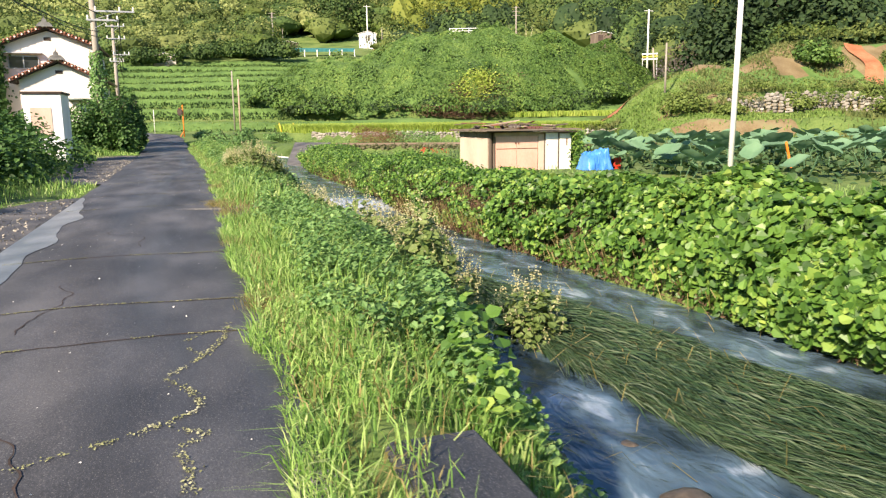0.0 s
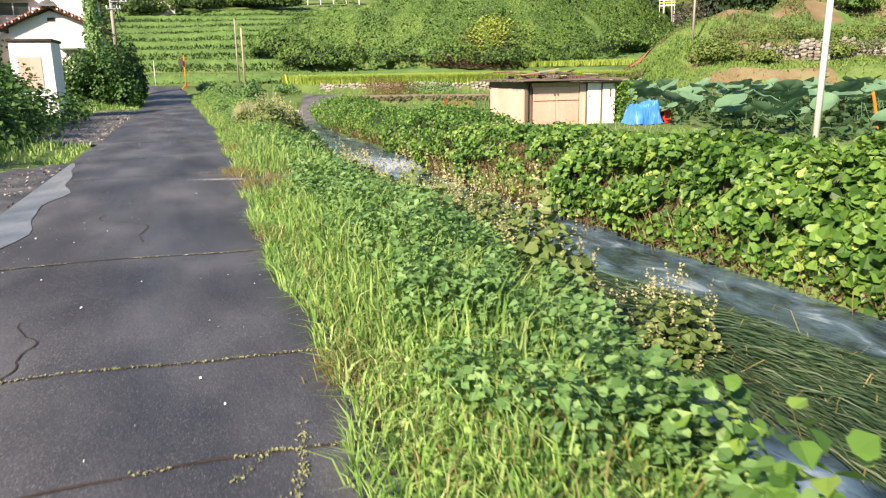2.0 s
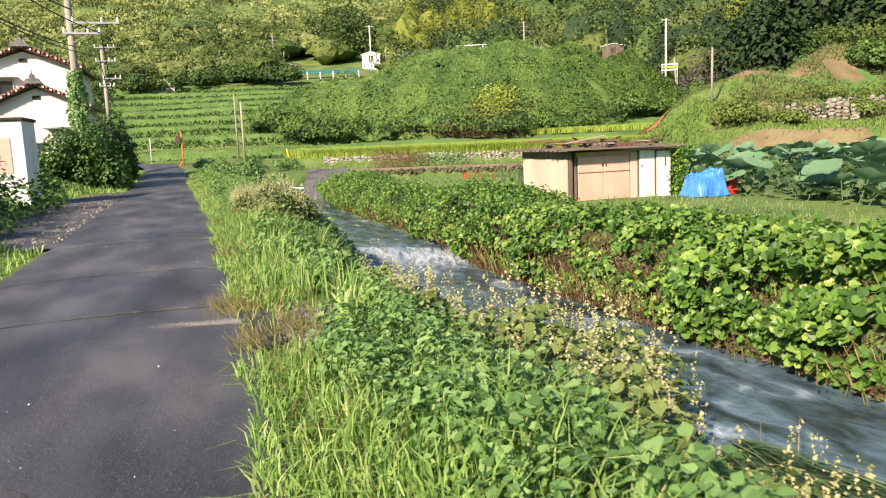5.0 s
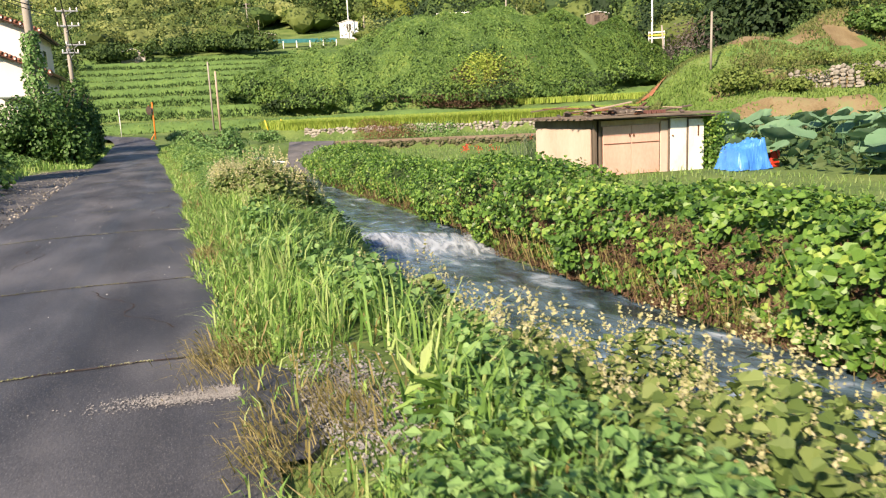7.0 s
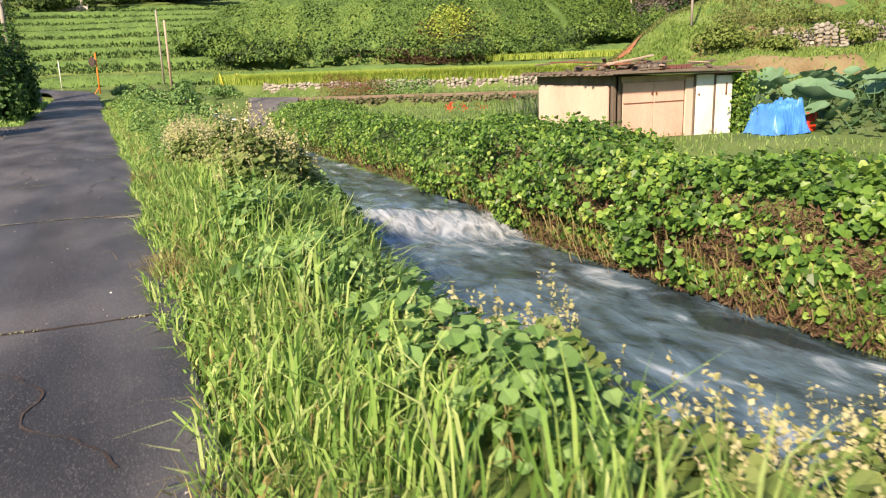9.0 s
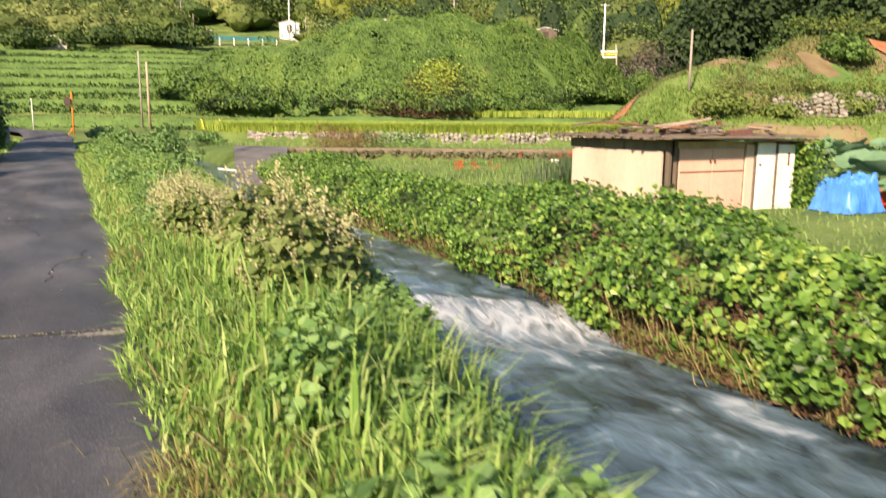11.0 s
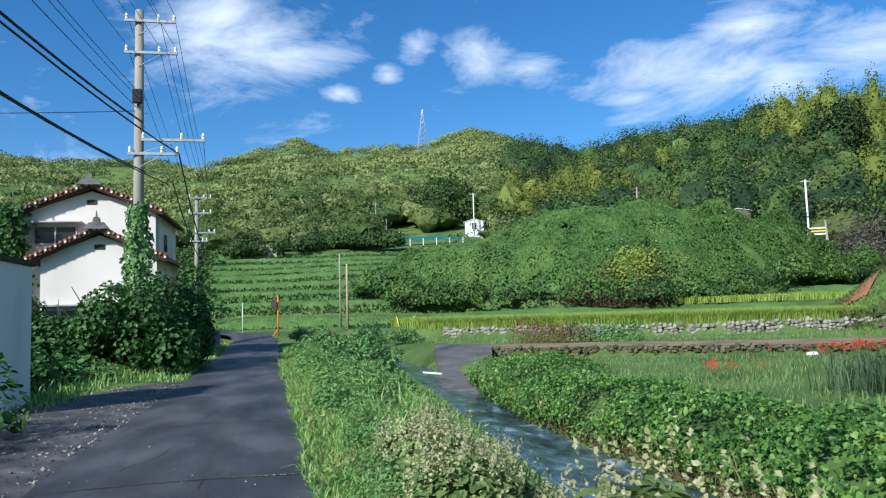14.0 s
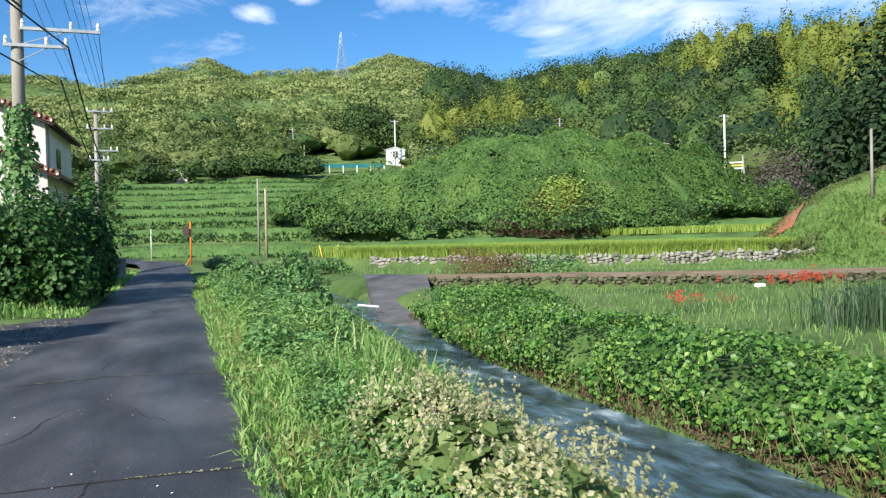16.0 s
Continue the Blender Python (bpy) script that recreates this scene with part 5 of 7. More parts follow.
def seams():
    sets = []
    for y in (5.45, 6.55, 9.05, 14.46, 17.06, 20.66, 23.6, 26.95, 31, 35, 40):
        k = 9
        xs_ = np.linspace(float(road_left(y)) + .1, float(road_right(y)) - (.02 if y not in (26.95,) else .05), k)
        pts = [(x, y + .12 * (float(lumps(x, y, .8, 34)) - .5) + .03 * (x + 1)) for x in xs_]
        if y == 26.95:
            pts = pts[5:]
        sets.append(seam(pts, .009, 1.0))
    # the long branching crack near the start
    sets.append(seam([(-.12, 2.9), (-.1, 3.2), (-.16, 3.45), (-.02, 3.62), (-.3, 3.8)], .018, 1.8))
    sets.append(seam([(-.85, 3.45), (-.3, 3.72), (-.05, 3.95), (-.1, 4.25), (-.25, 4.5), (-.02, 4.9), (.12, 5.3), (.16, 5.7)], .016, 1.8))
    sets.append(seam([(-.02, 4.9), (-.2, 5.2), (.02, 5.5)], .012, 1.2))
    Q = np.concatenate(sets)
    P = np.stack([Q[:, 0], Q[:, 1], crown(Q[:, 0], Q[:, 1]) + .006], -1)
    stuff("mossy_cracks", leaf_mesh("mossy_cracks", P, ups(len(P), .25), rng.uniform(.007, .022, len(P)), M_SEAM), "pale moss growing in the lane's cracks", "moss")
    n = 260
    x, y = rng.uniform(-2.2, .4, n), rng.uniform(1.5, 30, n)
    P = np.stack([x, y, crown(x, y) + .006], -1)
    stuff("fallen_petals", leaf_mesh("fallen_petals", P, ups(n, .3), rng.uniform(.008, .022, n), M_WHITEDOOR), "small pale leaf scraps scattered on asphalt", "litter")
    # dark open joints
    jo = bmesh.new()
    for y in (5.45, 6.55, 9.05, 14.46, 17.06, 20.66, 26.95, 31, 35):
        prev = None
        for x in np.linspace(float(road_left(y)) + .08, float(road_right(y)) - .05, 26):
            yy = y + .12 * (float(lumps(x, y, .8, 34)) - .5) + .03 * (x + 1) + .02 * (float(lumps(x, y, .1, 35)) - .5)
            w = .006 + .008 * float(lumps(x, y, .15, 36))
            z = float(crown(x, yy)) + .0035
            row = (jo.verts.new((x, yy - w, z)), jo.verts.new((x, yy + w, z)))
            if prev:
                jo.faces.new((prev[0], row[0], row[1], prev[1]))
            prev = row
    for x, y, way in ((-.5, 2.2, 1.2), (-1.3, 5.8, 1.9), (-.7, 9.6, 1.4), (.1, 15.2, 1.7), (-1.5, 18.4, 1.2), (-.2, 22.4, 1.5), (-1.0, 24.2, 1.9), (-.4, 25.2, 1.3), (-1.7, 27.6, 1.5), (-.3, 28.4, 1.8), (-1.2, 31.5, 1.5)):
        prev = None
        for i in range(34):
            way += random.uniform(-.45, .45)
            way += (1.55 - way) * .12
            x, y = x + .055 * math.cos(way), y + .055 * math.sin(way)
            if not float(road_left(y)) + .1 < x < float(road_right(y)) - .1:
                break
            w = random.uniform(.002, .007)
            z = float(crown(x, y)) + .004
            row = (jo.verts.new((x - w, y, z)), jo.verts.new((x + w, y, z)))
            if prev:
                jo.faces.new((prev[0], prev[1], row[1], row[0]))
            prev = row
    tagged(part("road_joints", jo, M_DARKTIM), "dark cracked joints across the asphalt lane", "road joint", kind="structure")
    # worn pale grit at the edge
    Q = np.concatenate([np.stack([.42 - np.abs(rng.normal(size=3600)) * .3, 13.74 + rng.normal(size=3600) * .055], -1),
                        np.stack([.28 + rng.normal(size=1200) * .12, 20.62 + rng.normal(size=1200) * .03], -1),
                        np.stack([.4 + rng.normal(size=700) * .05, 3.0 + rng.normal(size=700) * .07], -1)])
    Q = Q[Q[:, 0] < .5]
    P = np.stack([Q[:, 0], Q[:, 1], np.maximum(crown(Q[:, 0], Q[:, 1]), 0) + .006], -1)
    stuff("pale_grit", leaf_mesh("pale_grit", P, ups(len(P), .12), rng.uniform(.005, .016, len(P)), M_CONCRETE), "pale worn concrete grit at the lane's edge", "grit")


seams()

# worn asphalt corner that widens the lane at the trodden spot
bm = bmesh.new()
prev = None
for i in range(15):
    y = 12.75 + i * .1
    w = .34 * math.sin(math.pi * (i + .5) / 15) ** .4 * (.8 + .4 * float(lumps(y, 4, .3, 96)))
    row = [bm.verts.new(c) for c in ((float(road_right(y)) - .12, y, .006), (float(road_right(y)) + w, y, .004), (float(road_right(y)) + w + .02, y, -.06))]
    if prev:
        for k in range(2):
            bm.faces.new((prev[k], row[k], row[k + 1], prev[k + 1]))
    prev = row
tagged(part("asphalt_corner", bm, M_ASPHALT), "worn asphalt corner spreading into the verge", "road", kind="structure")
# concrete apron on the bank and the sloping ramp across the stream
bm = boxed(.75, 1.22, 1.2, 3.2, -.35, .04, .03)
tagged(part("concrete_apron", bm, M_ASPHALT), "dark asphalt-topped slab jutting over the bank", "slab", kind="structure")
bm = bmesh.new()
V4 = [(4.9, 43.2, -.95), (6.3, 42.0, -.72), (9.3, 53.2, .06), (7.1, 56.0, .06)]
top = [bm.verts.new(v) for v in V4]
low = [bm.verts.new((x, y, -1.6)) for x, y, z in V4]
bm.faces.new(top)
for i in range(4):
    bm.faces.new((top[i], low[i], low[(i + 1) % 4], top[(i + 1) % 4]))
bmesh.ops.recalc_face_normals(bm, faces=bm.faces)
ramp_ob = tagged(part("concrete_ramp", bm, M_DARKCON), "dark sloping concrete ramp down to the stream", "ramp", kind="structure")
bm = rod(bmesh.new(), (4.7, 45.6, -.5), (5.3, 45.2, -.55), .035)
pipe = tagged(part("drain_pipe", bm, M_WHITEPOLE), "short white plastic drain pipe at the ramp", "pipe")

M_PUDDLE = material("wet_concrete", [(.07, .078, .088), (.15, .162, .178), (.26, .275, .295)], .3, 1.5, 25, .15, spec=.6)
# low weir: broken white water where the stream drops
def froth_material():
    m = bpy.data.materials.new("white_water_sheet")
    m.use_nodes = True
    n, l = m.node_tree.nodes, m.node_tree.links
    b = n["Principled BSDF"]
    b.inputs["Base Color"].default_value, b.inputs["Roughness"].default_value = (.5, .56, .61, 1), .4
    tc, sep = n.new("ShaderNodeTexCoord"), n.new("ShaderNodeSeparateXYZ")
    l.new(tc.outputs["Object"], sep.inputs[0])
    run = n.new("ShaderNodeMath")
    run.operation = "MULTIPLY_ADD"
    l.new(sep.outputs["X"], run.inputs[0])
    run.inputs[1].default_value = .8
    l.new(sep.outputs["Y"], run.inputs[2])
    band = n.new("ShaderNodeValToRGB")
    e = band.color_ramp.elements
    e[0].position, e[0].color = 0.0, (0, 0, 0, 1)
    e[1].position, e[1].color = 1.0, (0, 0, 0, 1)
    for pos, v in ((.35, .3), (.68, .62), (.8, .55), (.9, .1)):
        k = e.new(pos)
        k.color = (v, v, v, 1)
    mr = n.new("ShaderNodeMapRange")
    mr.inputs["From Min"].default_value, mr.inputs["From Max"].default_value = 24.6, 28.9
    l.new(run.outputs[0], mr.inputs["Value"])
    l.new(mr.outputs[0], band.inputs[0])
    mp, ns = n.new("ShaderNodeMapping"), n.new("ShaderNodeTexNoise")
    mp.inputs["Scale"].default_value = (5.0, 1.4, 1)
    mp.inputs["Rotation"].default_value = (0, 0, .25)
    l.new(tc.outputs["Object"], mp.inputs["Vector"])
    ns.inputs["Scale"].default_value, ns.inputs["Detail"].default_value, ns.inputs["Distortion"].default_value = 1.3, 8, 1.5
    l.new(mp.outputs[0], ns.inputs["Vector"])
    add = n.new("ShaderNodeMath")
    add.operation = "ADD"
    l.new(ns.outputs["Fac"], add.inputs[0])
    l.new(band.outputs[0], add.inputs[1])
    cut = n.new("ShaderNodeMapRange")
    cut.inputs["From Min"].default_value, cut.inputs["From Max"].default_value = .86, 1.5
    l.new(add.outputs[0], cut.inputs["Value"])
    l.new(cut.outputs[0], b.inputs["Alpha"])
    return m


fx, fy = np.meshgrid(np.linspace(3.0, 6.4, 30), np.linspace(20.5, 26.5, 60))
fz = np.interp(fy + .8 * (fx - 4.7), [-20, 23.3, 24.3, 70], [-1.36, -1.3, -1.03, -.72]) + .045
I = (np.arange(59)[:, None] * 30 + np.arange(29)[None]).ravel()
tagged(new("white_water", quick_mesh("white_water", np.stack([fx, fy, fz], -1).reshape(-1, 3), np.stack([I, I + 1, I + 31, I + 30], -1), froth_material(), True)),
       "white water breaking over a low weir", "white water", kind="structure")
# shallow puddle along the lane's edge
bm = bmesh.new()
prev = None
for i in range(40):
    y = 5.4 + i * .3
    w = .5 * math.sin(math.pi * (i + .5) / 40) ** .7 * (.55 + .8 * float(lumps(y, 2, .9, 71)))
    l = float(road_left(y)) + .03
    row = [bm.verts.new((l + w * q, y, float(crown(l + w * q, y)) + .005)) for q in (0, .33, .66, 1)]
    if prev:
        for k in range(3):
            bm.faces.new((prev[k], row[k], row[k + 1], prev[k + 1]))
    prev = row
tagged(part("wet_edging", bm, M_PUDDLE), "pale wet concrete edging along the lane", "edging", kind="structure")
for i in range(9):
    x, y = random.choice([(2.9, 3.6), (3.4, 4.2), (4.4, 3.5), (3.0, 5.2)])
    x, y = x + random.uniform(-.5, .5), y + random.uniform(-.6, .6)
    bm = bmesh.new()
    bmesh.ops.create_icosphere(bm, subdivisions=2, radius=.16 * random.uniform(.6, 1.4))
    for v in bm.verts:
        v.co *= random.uniform(.85, 1.1)
        v.co.z *= .6
    ob = part("stream_stone", bm, M_WETSTONE, smooth=True)
    ob.location = (x, y, float(water_level(y)) - .03)
    tagged(ob, "wet brown stone breaking the stream's surface", "stone", group="stream stones")


# ---- shed across the stream ----
def shed():
    s = thing("garden_shed", "patchwork shed of faded panels under a junk-laden roof", "shed")
    z0, zt = -.55, .84
    part("side_panel", boxed(11.02, 11.06, 27.66, 30.88, z0, .8), M_CREAM, s, "cream board side wall")
    for i in range(5):
        part("eave_board", boxed(11.03 + .006 * (i % 2), 11.07 + .006 * (i % 2), 27.55 + i * .69, 27.55 + i * .69 + .67, .81, 1.02), M_OLDWOOD, s, "dark weathered board under the eave")
    for x, y, w in ((11.02, 27.46, .1), (11.17, 27.42, .07)):
        part("corner_post", boxed(x, x + w, y, y + w, z0, 1.02, .008), M_OLDWOOD, s)
    part("lintel", boxed(11.2, 14.6, 27.42, 27.5, .85, 1.0, .006), M_FADEDWOOD, s, "pinkish bare timber lintel")
    for a, b in ((11.27, 12.16), (12.175, 13.08)):
        d = part("door", boxed(a, b, 27.4, 27.44, z0 + .06, .85, .006), M_PINK, s, "faded pink sheet door leaf")
        part("rail", boxed(a + .01, b - .01, 27.385, 27.4, .36, .38), M_RUST, d)
        part("handle", boxed((b - .07) if a < 12 else (a + .04), (b - .04) if a < 12 else (a + .07), 27.37, 27.4, .55, .62), M_RUST, d)
    part("side_strip", boxed(13.1, 13.34, 27.36, 27.41, z0 + .05, .93, .005), M_CREAM, s, "narrow cream filler board")
    part("frame_post", boxed(13.33, 13.38, 27.32, 27.38, z0, .97, .005), M_OLDWOOD, s)
    wd = part("white_door", boxed(13.39, 13.93, 27.31, 27.35, z0 + .05, .97, .006), M_WHITEDOOR, s, "white painted door")
    part("knob", rod(bmesh.new(), (13.45, 27.31, .5), (13.45, 27.27, .5), .022), M_RUST, wd)
    part("frame_post", boxed(13.935, 13.985, 27.29, 27.35, z0, .97, .005), M_OLDWOOD, s)
    part("white_panel", boxed(13.99, 14.5, 27.28, 27.32, z0 + .04, .93, .006), M_WHITEDOOR, s, "white panel stained with rust")
    part("rust_stain", boxed(14.28, 14.33, 27.272, 27.28, .45, .75), M_RUST, s)
    part("back_wall", boxed(11.1, 14.5, 30.9, 30.96, z0, 1.0), M_OLDWOOD, s)
    part("end_wall", boxed(14.46, 14.5, 27.34, 30.9, z0, .95), M_OLDWOOD, s)
    part("roof_sheet", prism(bmesh.new(), [(10.75, 1.05), (14.75, 1.0), (14.75, 1.035), (10.75, 1.085)], 27.0, 31.3), M_OLDWOOD, s, "sagging dark roof sheet")
    for i in range(14):
        y = 26.95 + i * .32
        part("roof_batten", boxed(10.6 + .1 * random.random(), 14.8 + .1 * random.random(), y, y + .07, 1.075 + .01 * (i % 3), 1.12 + .01 * (i % 3)), M_OLDWOOD, s)
    for i in range(9):
        y = 27.1 + i * .47
        part("eave_slat", boxed(10.72, 10.95, y, y + .44, 1.035 + .02 * random.random(), 1.06 + .02 * random.random()), M_OLDWOOD, s)
    # things lying on the roof
    for i in range(40):
        L = random.uniform(.5, 1.7)
        bm = boxed(-L / 2, L / 2, -.05, .05, 0, random.uniform(.02, .05), .004)
        ob = part("plank", bm, random.choice([M_OLDWOOD, M_FADEDWOOD, M_OLDWOOD, M_RUST]))
        ob.matrix_world = pose(random.uniform(10.9, 14.2), random.uniform(27.1, 30.8), 1.13 + .045 * (i % 6), random.uniform(-8, 8), random.uniform(-8, 8), random.uniform(-70, 70))
        tagged(ob, "weathered loose plank lying on the shed roof", "plank", group="planks on the roof")
    for i in range(7):
        bm = bmesh.new()
        bmesh.ops.create_icosphere(bm, subdivisions=2, radius=.13)
        for v in bm.verts:
            v.co *= random.uniform(.8, 1.15)
            v.co.z *= .7
        ob = part("roof_stone", bm, M_WETSTONE, smooth=True)
        ob.location = (11.3 + i * .28 + random.uniform(-.2, .2), 27.5 + random.uniform(0, 1.8), 1.2)
        tagged(ob, "dark round stone weighting the shed roof", "stone", group="stones on the roof")
    for i in range(4):
        ob = part("brick", boxed(-.06, .06, -.1, .1, 0, .1, .006), M_BRICK)
        ob.location = (12.75 + i * .16, 27.5, 1.13)
        tagged(ob, "dark brick standing on the shed roof", "brick", group="bricks on the roof")
    return s


M_FADEDWOOD = material("bleached_wood", [(0.28, 0.2, 0.15), (0.42, 0.31, 0.24), (0.52, 0.42, 0.34)], .8, 2, 30, .3, stretch=(1, 1, .2))
M_BRICK = material("dark_brick", [(.07, .03, .025), (.14, .06, .05), (.2, .1, .08)], .9, 4, 40, .3)
shed()
n = 1300
a = rng.uniform(0, 2 * np.pi, n)
P = np.stack([14.72 + rng.normal(size=n) * .14, 27.3 + rng.normal(size=n) * .3, rng.uniform(-.5, 1.05, n)], -1)
stuff("shed_vine", leaf_mesh("shed_vine", P, rng.normal(size=(n, 3)), rng.uniform(.06, .12, n), M_KUDZU, "heart"), "vine climbing the shed's end corner", "vine")
# tarpaulin heap
bm = bmesh.new()
bmesh.ops.create_grid(bm, x_segments=34, y_segments=26, size=.5)
for v in bm.verts:
    u, w = v.co.x * 2, v.co.y * 2
    mass = min(1, max(0, (1 - abs(u)) * 4.5)) * min(1, max(0, (1 - abs(w)) * 4))
    crease = abs(2 * float(lumps(u * 5 + w * 3, w * 4 - u, .8, 41)) - 1)
    hgt = mass * (.56 + .1 * u + .16 * float(lumps(u * 2, w * 2, .6, 40)) + .12 * crease) + .04 * crease
    v.co = Vector((u * (.62 - .06 * mass) + .05 * w + .04 * crease, w * .55 - .05 * crease * (1 - mass), hgt))
tarp = part("tarpaulin", bm, M_BLUE)
tarp.location = (15.05, 26.35, -.5)
tarp.modifiers.new("thick", "SOLIDIFY").thickness = .006
tagged(tarp, "crumpled blue tarpaulin draped over a heap beside the shed", "tarpaulin")
bm = boxed(-.16, .16, -.14, .14, 0, .48, .03)
crate = part("red_crate", bm, M_RED)
crate.location = (15.95, 26.2, -.5)
tagged(crate, "red plastic crate beside the blue tarpaulin", "crate")

# white steel pole in front of the lotus bed
def plain_pole(name, x, y, z0, z1, r, mat, label, cap=True, lean=(0, 0)):
    t = thing(name, label, "pole", (x, y, z0))
    part("shaft", rod(bmesh.new(), (0, 0, -.3), (lean[0], lean[1], z1 - z0), r, r * .8, 12), mat, t, smooth=True)
    if cap:
        part("cap", rod(bmesh.new(), (lean[0], lean[1], z1 - z0), (lean[0], lean[1], z1 - z0 + .04), r * .9, r * .6, 12), mat, t)
    return t


plain_pole("steel_pole", 14.38, 17.58, -.45, 7.2, .085, M_WHITEPOLE, "tall white steel pole at the lotus bed", lean=(.12, 0))
stake = part("orange_stake", boxed(-.035, .035, -.02, .02, 0, 1.25, .004), M_ORANGE)
stake.matrix_world = pose(17.9, 18.9, -.5, 0, -14, -20)
tagged(stake, "leaning orange wooden stake among lotus leaves", "stake")


# ---- lotus bed ----
def lotus_leaf(r):
    """A shallow wavy dish with a notch on a stem."""
    bm = bmesh.new()
    rings, seg = (.15, .45, .78, 1.0), 18
    c = bm.verts.new((0, 0, 0))
    prev = None
    ph = random.uniform(0, 6)
    for q in rings:
        row = []
        for i in range(seg):
            a = 2 * math.pi * i / seg
            z = .22 * r * q * q + .07 * r * q * math.sin(3 * a + ph) + .04 * r * q * math.sin(7 * a + ph * 2)
            row.append(bm.verts.new((r * q * math.cos(a) * (1.0 + .05 * math.sin(5 * a)), r * q * math.sin(a), z)))
        for i in range(seg):
            if prev is None:
                bm.faces.new((c, row[i], row[(i + 1) % seg]))
            else:
                bm.faces.new((prev[i], row[i], row[(i + 1) % seg], prev[(i + 1) % seg]))
        prev = row
    return bm


def lotus():
    bed = thing("lotus_bed", "bed of large blue-green lotus leaves on tall stems", "lotus bed")
    kinds = []
    for k in range(7):
        bm = lotus_leaf(.3 + .042 * k)
        rod(bm, (0, 0, 0), (random.uniform(-.1, .1), random.uniform(-.1, .1), -1.15), .012, .014, 5)
        ob = part("lotus_leaf", bm, M_LOTUS, bed, smooth=True)
        kinds.append(ob)
    spots = []
    for _ in range(290):
        u = random.random() ** 1.35
        y = random.uniform(17.5, 38)
        x = 15.6 + max(0, (y - 24) * .12) + u * 24
        spots.append((x, y))
    for i, (x, y) in enumerate(spots):
        ob = kinds[i] if i < len(kinds) else new("lotus_leaf", kinds[i % len(kinds)].data)
        ob.parent = bed
        h = random.uniform(.25, 1.0) if x - 15.6 < 1.6 else random.uniform(.7, 1.15)
        ob.matrix_local = pose(x, y, -.5 + h, random.uniform(-32, 8) - (14 if x < 18 else 0), random.uniform(-25, 25), random.uniform(0, 360))
    # stems and undergrowth, the bed's shade put into a darker leaf colour
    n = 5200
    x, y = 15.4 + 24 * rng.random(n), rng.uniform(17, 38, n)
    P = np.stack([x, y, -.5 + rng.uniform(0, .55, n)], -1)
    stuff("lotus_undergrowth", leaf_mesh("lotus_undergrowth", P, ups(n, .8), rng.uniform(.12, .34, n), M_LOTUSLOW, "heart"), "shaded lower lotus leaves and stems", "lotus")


M_LOTUSLOW = material("shaded_old_lotus_leaf", [(.02, .05, .02), (.05, .11, .04), (.12, .15, .06)], .7, 1, 6, 0, island=.7, leaf=.2)
lotus()
# reeds standing at the bed's near end
n = 1100
x, y = 13.6 + rng.normal(size=n) * .8, 33.8 + rng.normal(size=n) * .8
P = np.stack([x, y, land(x, y)], -1)
stuff("standing_reeds", blade_mesh("standing_reeds", P, rng.uniform(.6, 1.25, n), rng.uniform(.015, .03, n), rng.normal(size=(n, 2)) * .22, M_REED), "tall reeds standing behind the vine bank", "reeds")

# ---- spider lilies, dead brush and scraps along the path ----
def lilies(cx, cy, n, rx, label):
    x, y = cx + rng.normal(size=n) * rx, cy + rng.normal(size=n) * .35
    z = land(x, y)
    k = 14
    C = np.stack([x, y, z + rng.uniform(.3, .5, n)], -1)
    Q = (C[:, None] + rng.normal(size=(n, k, 3)) * .07).reshape(-1, 3)
    t = stuff("spider_lilies", leaf_mesh("spider_lilies", Q, rng.normal(size=Q.shape), rng.uniform(.05, .13, len(Q)), M_RED, "lance"), label, "flowers")


lilies(21.2, 44.2, 46, 1.1, "row of red spider lilies along the path")
lilies(11.8, 38.3, 12, .35, "small tuft of red spider lilies")
M_BRUSH = material("withered_brush", [(0.08, 0.035, 0.02), (0.19, 0.09, 0.05), (0.3, 0.17, 0.1)], 0.85, 0.5, 4, 0, island=0.8, leaf=0.2)
cl = [clump(12.3 + i * .8, 57.0 - i * .3, .95, 1.35 - .12 * i, 900, .13) for i in range(4)]
P, N, S = many(cl)
stuff("dead_brush", leaf_mesh("dead_brush", P, N, S, M_BRUSH, "lance"), "heap of withered brown brush beside the path", "brush")
cl = [clump(14.6 + i * .9, 56.2 - .3 * i, .7, 1.0, 420, .13) for i in range(4)]
P, N, S = many(cl)
stuff("path_shrub", leaf_mesh("path_shrub", P, N, S, M_WEED, "rhomb"), "low green shrub beside the dead brush", "shrub")
bag = part("white_bag", boxed(-.2, .2, -.14, .14, 0, .18, .06), M_WHITEDOOR)
bag.location = (19.6, 44.6, float(land(19.6, 44.6)))
tagged(bag, "white plastic sack lying beside the path", "sack")


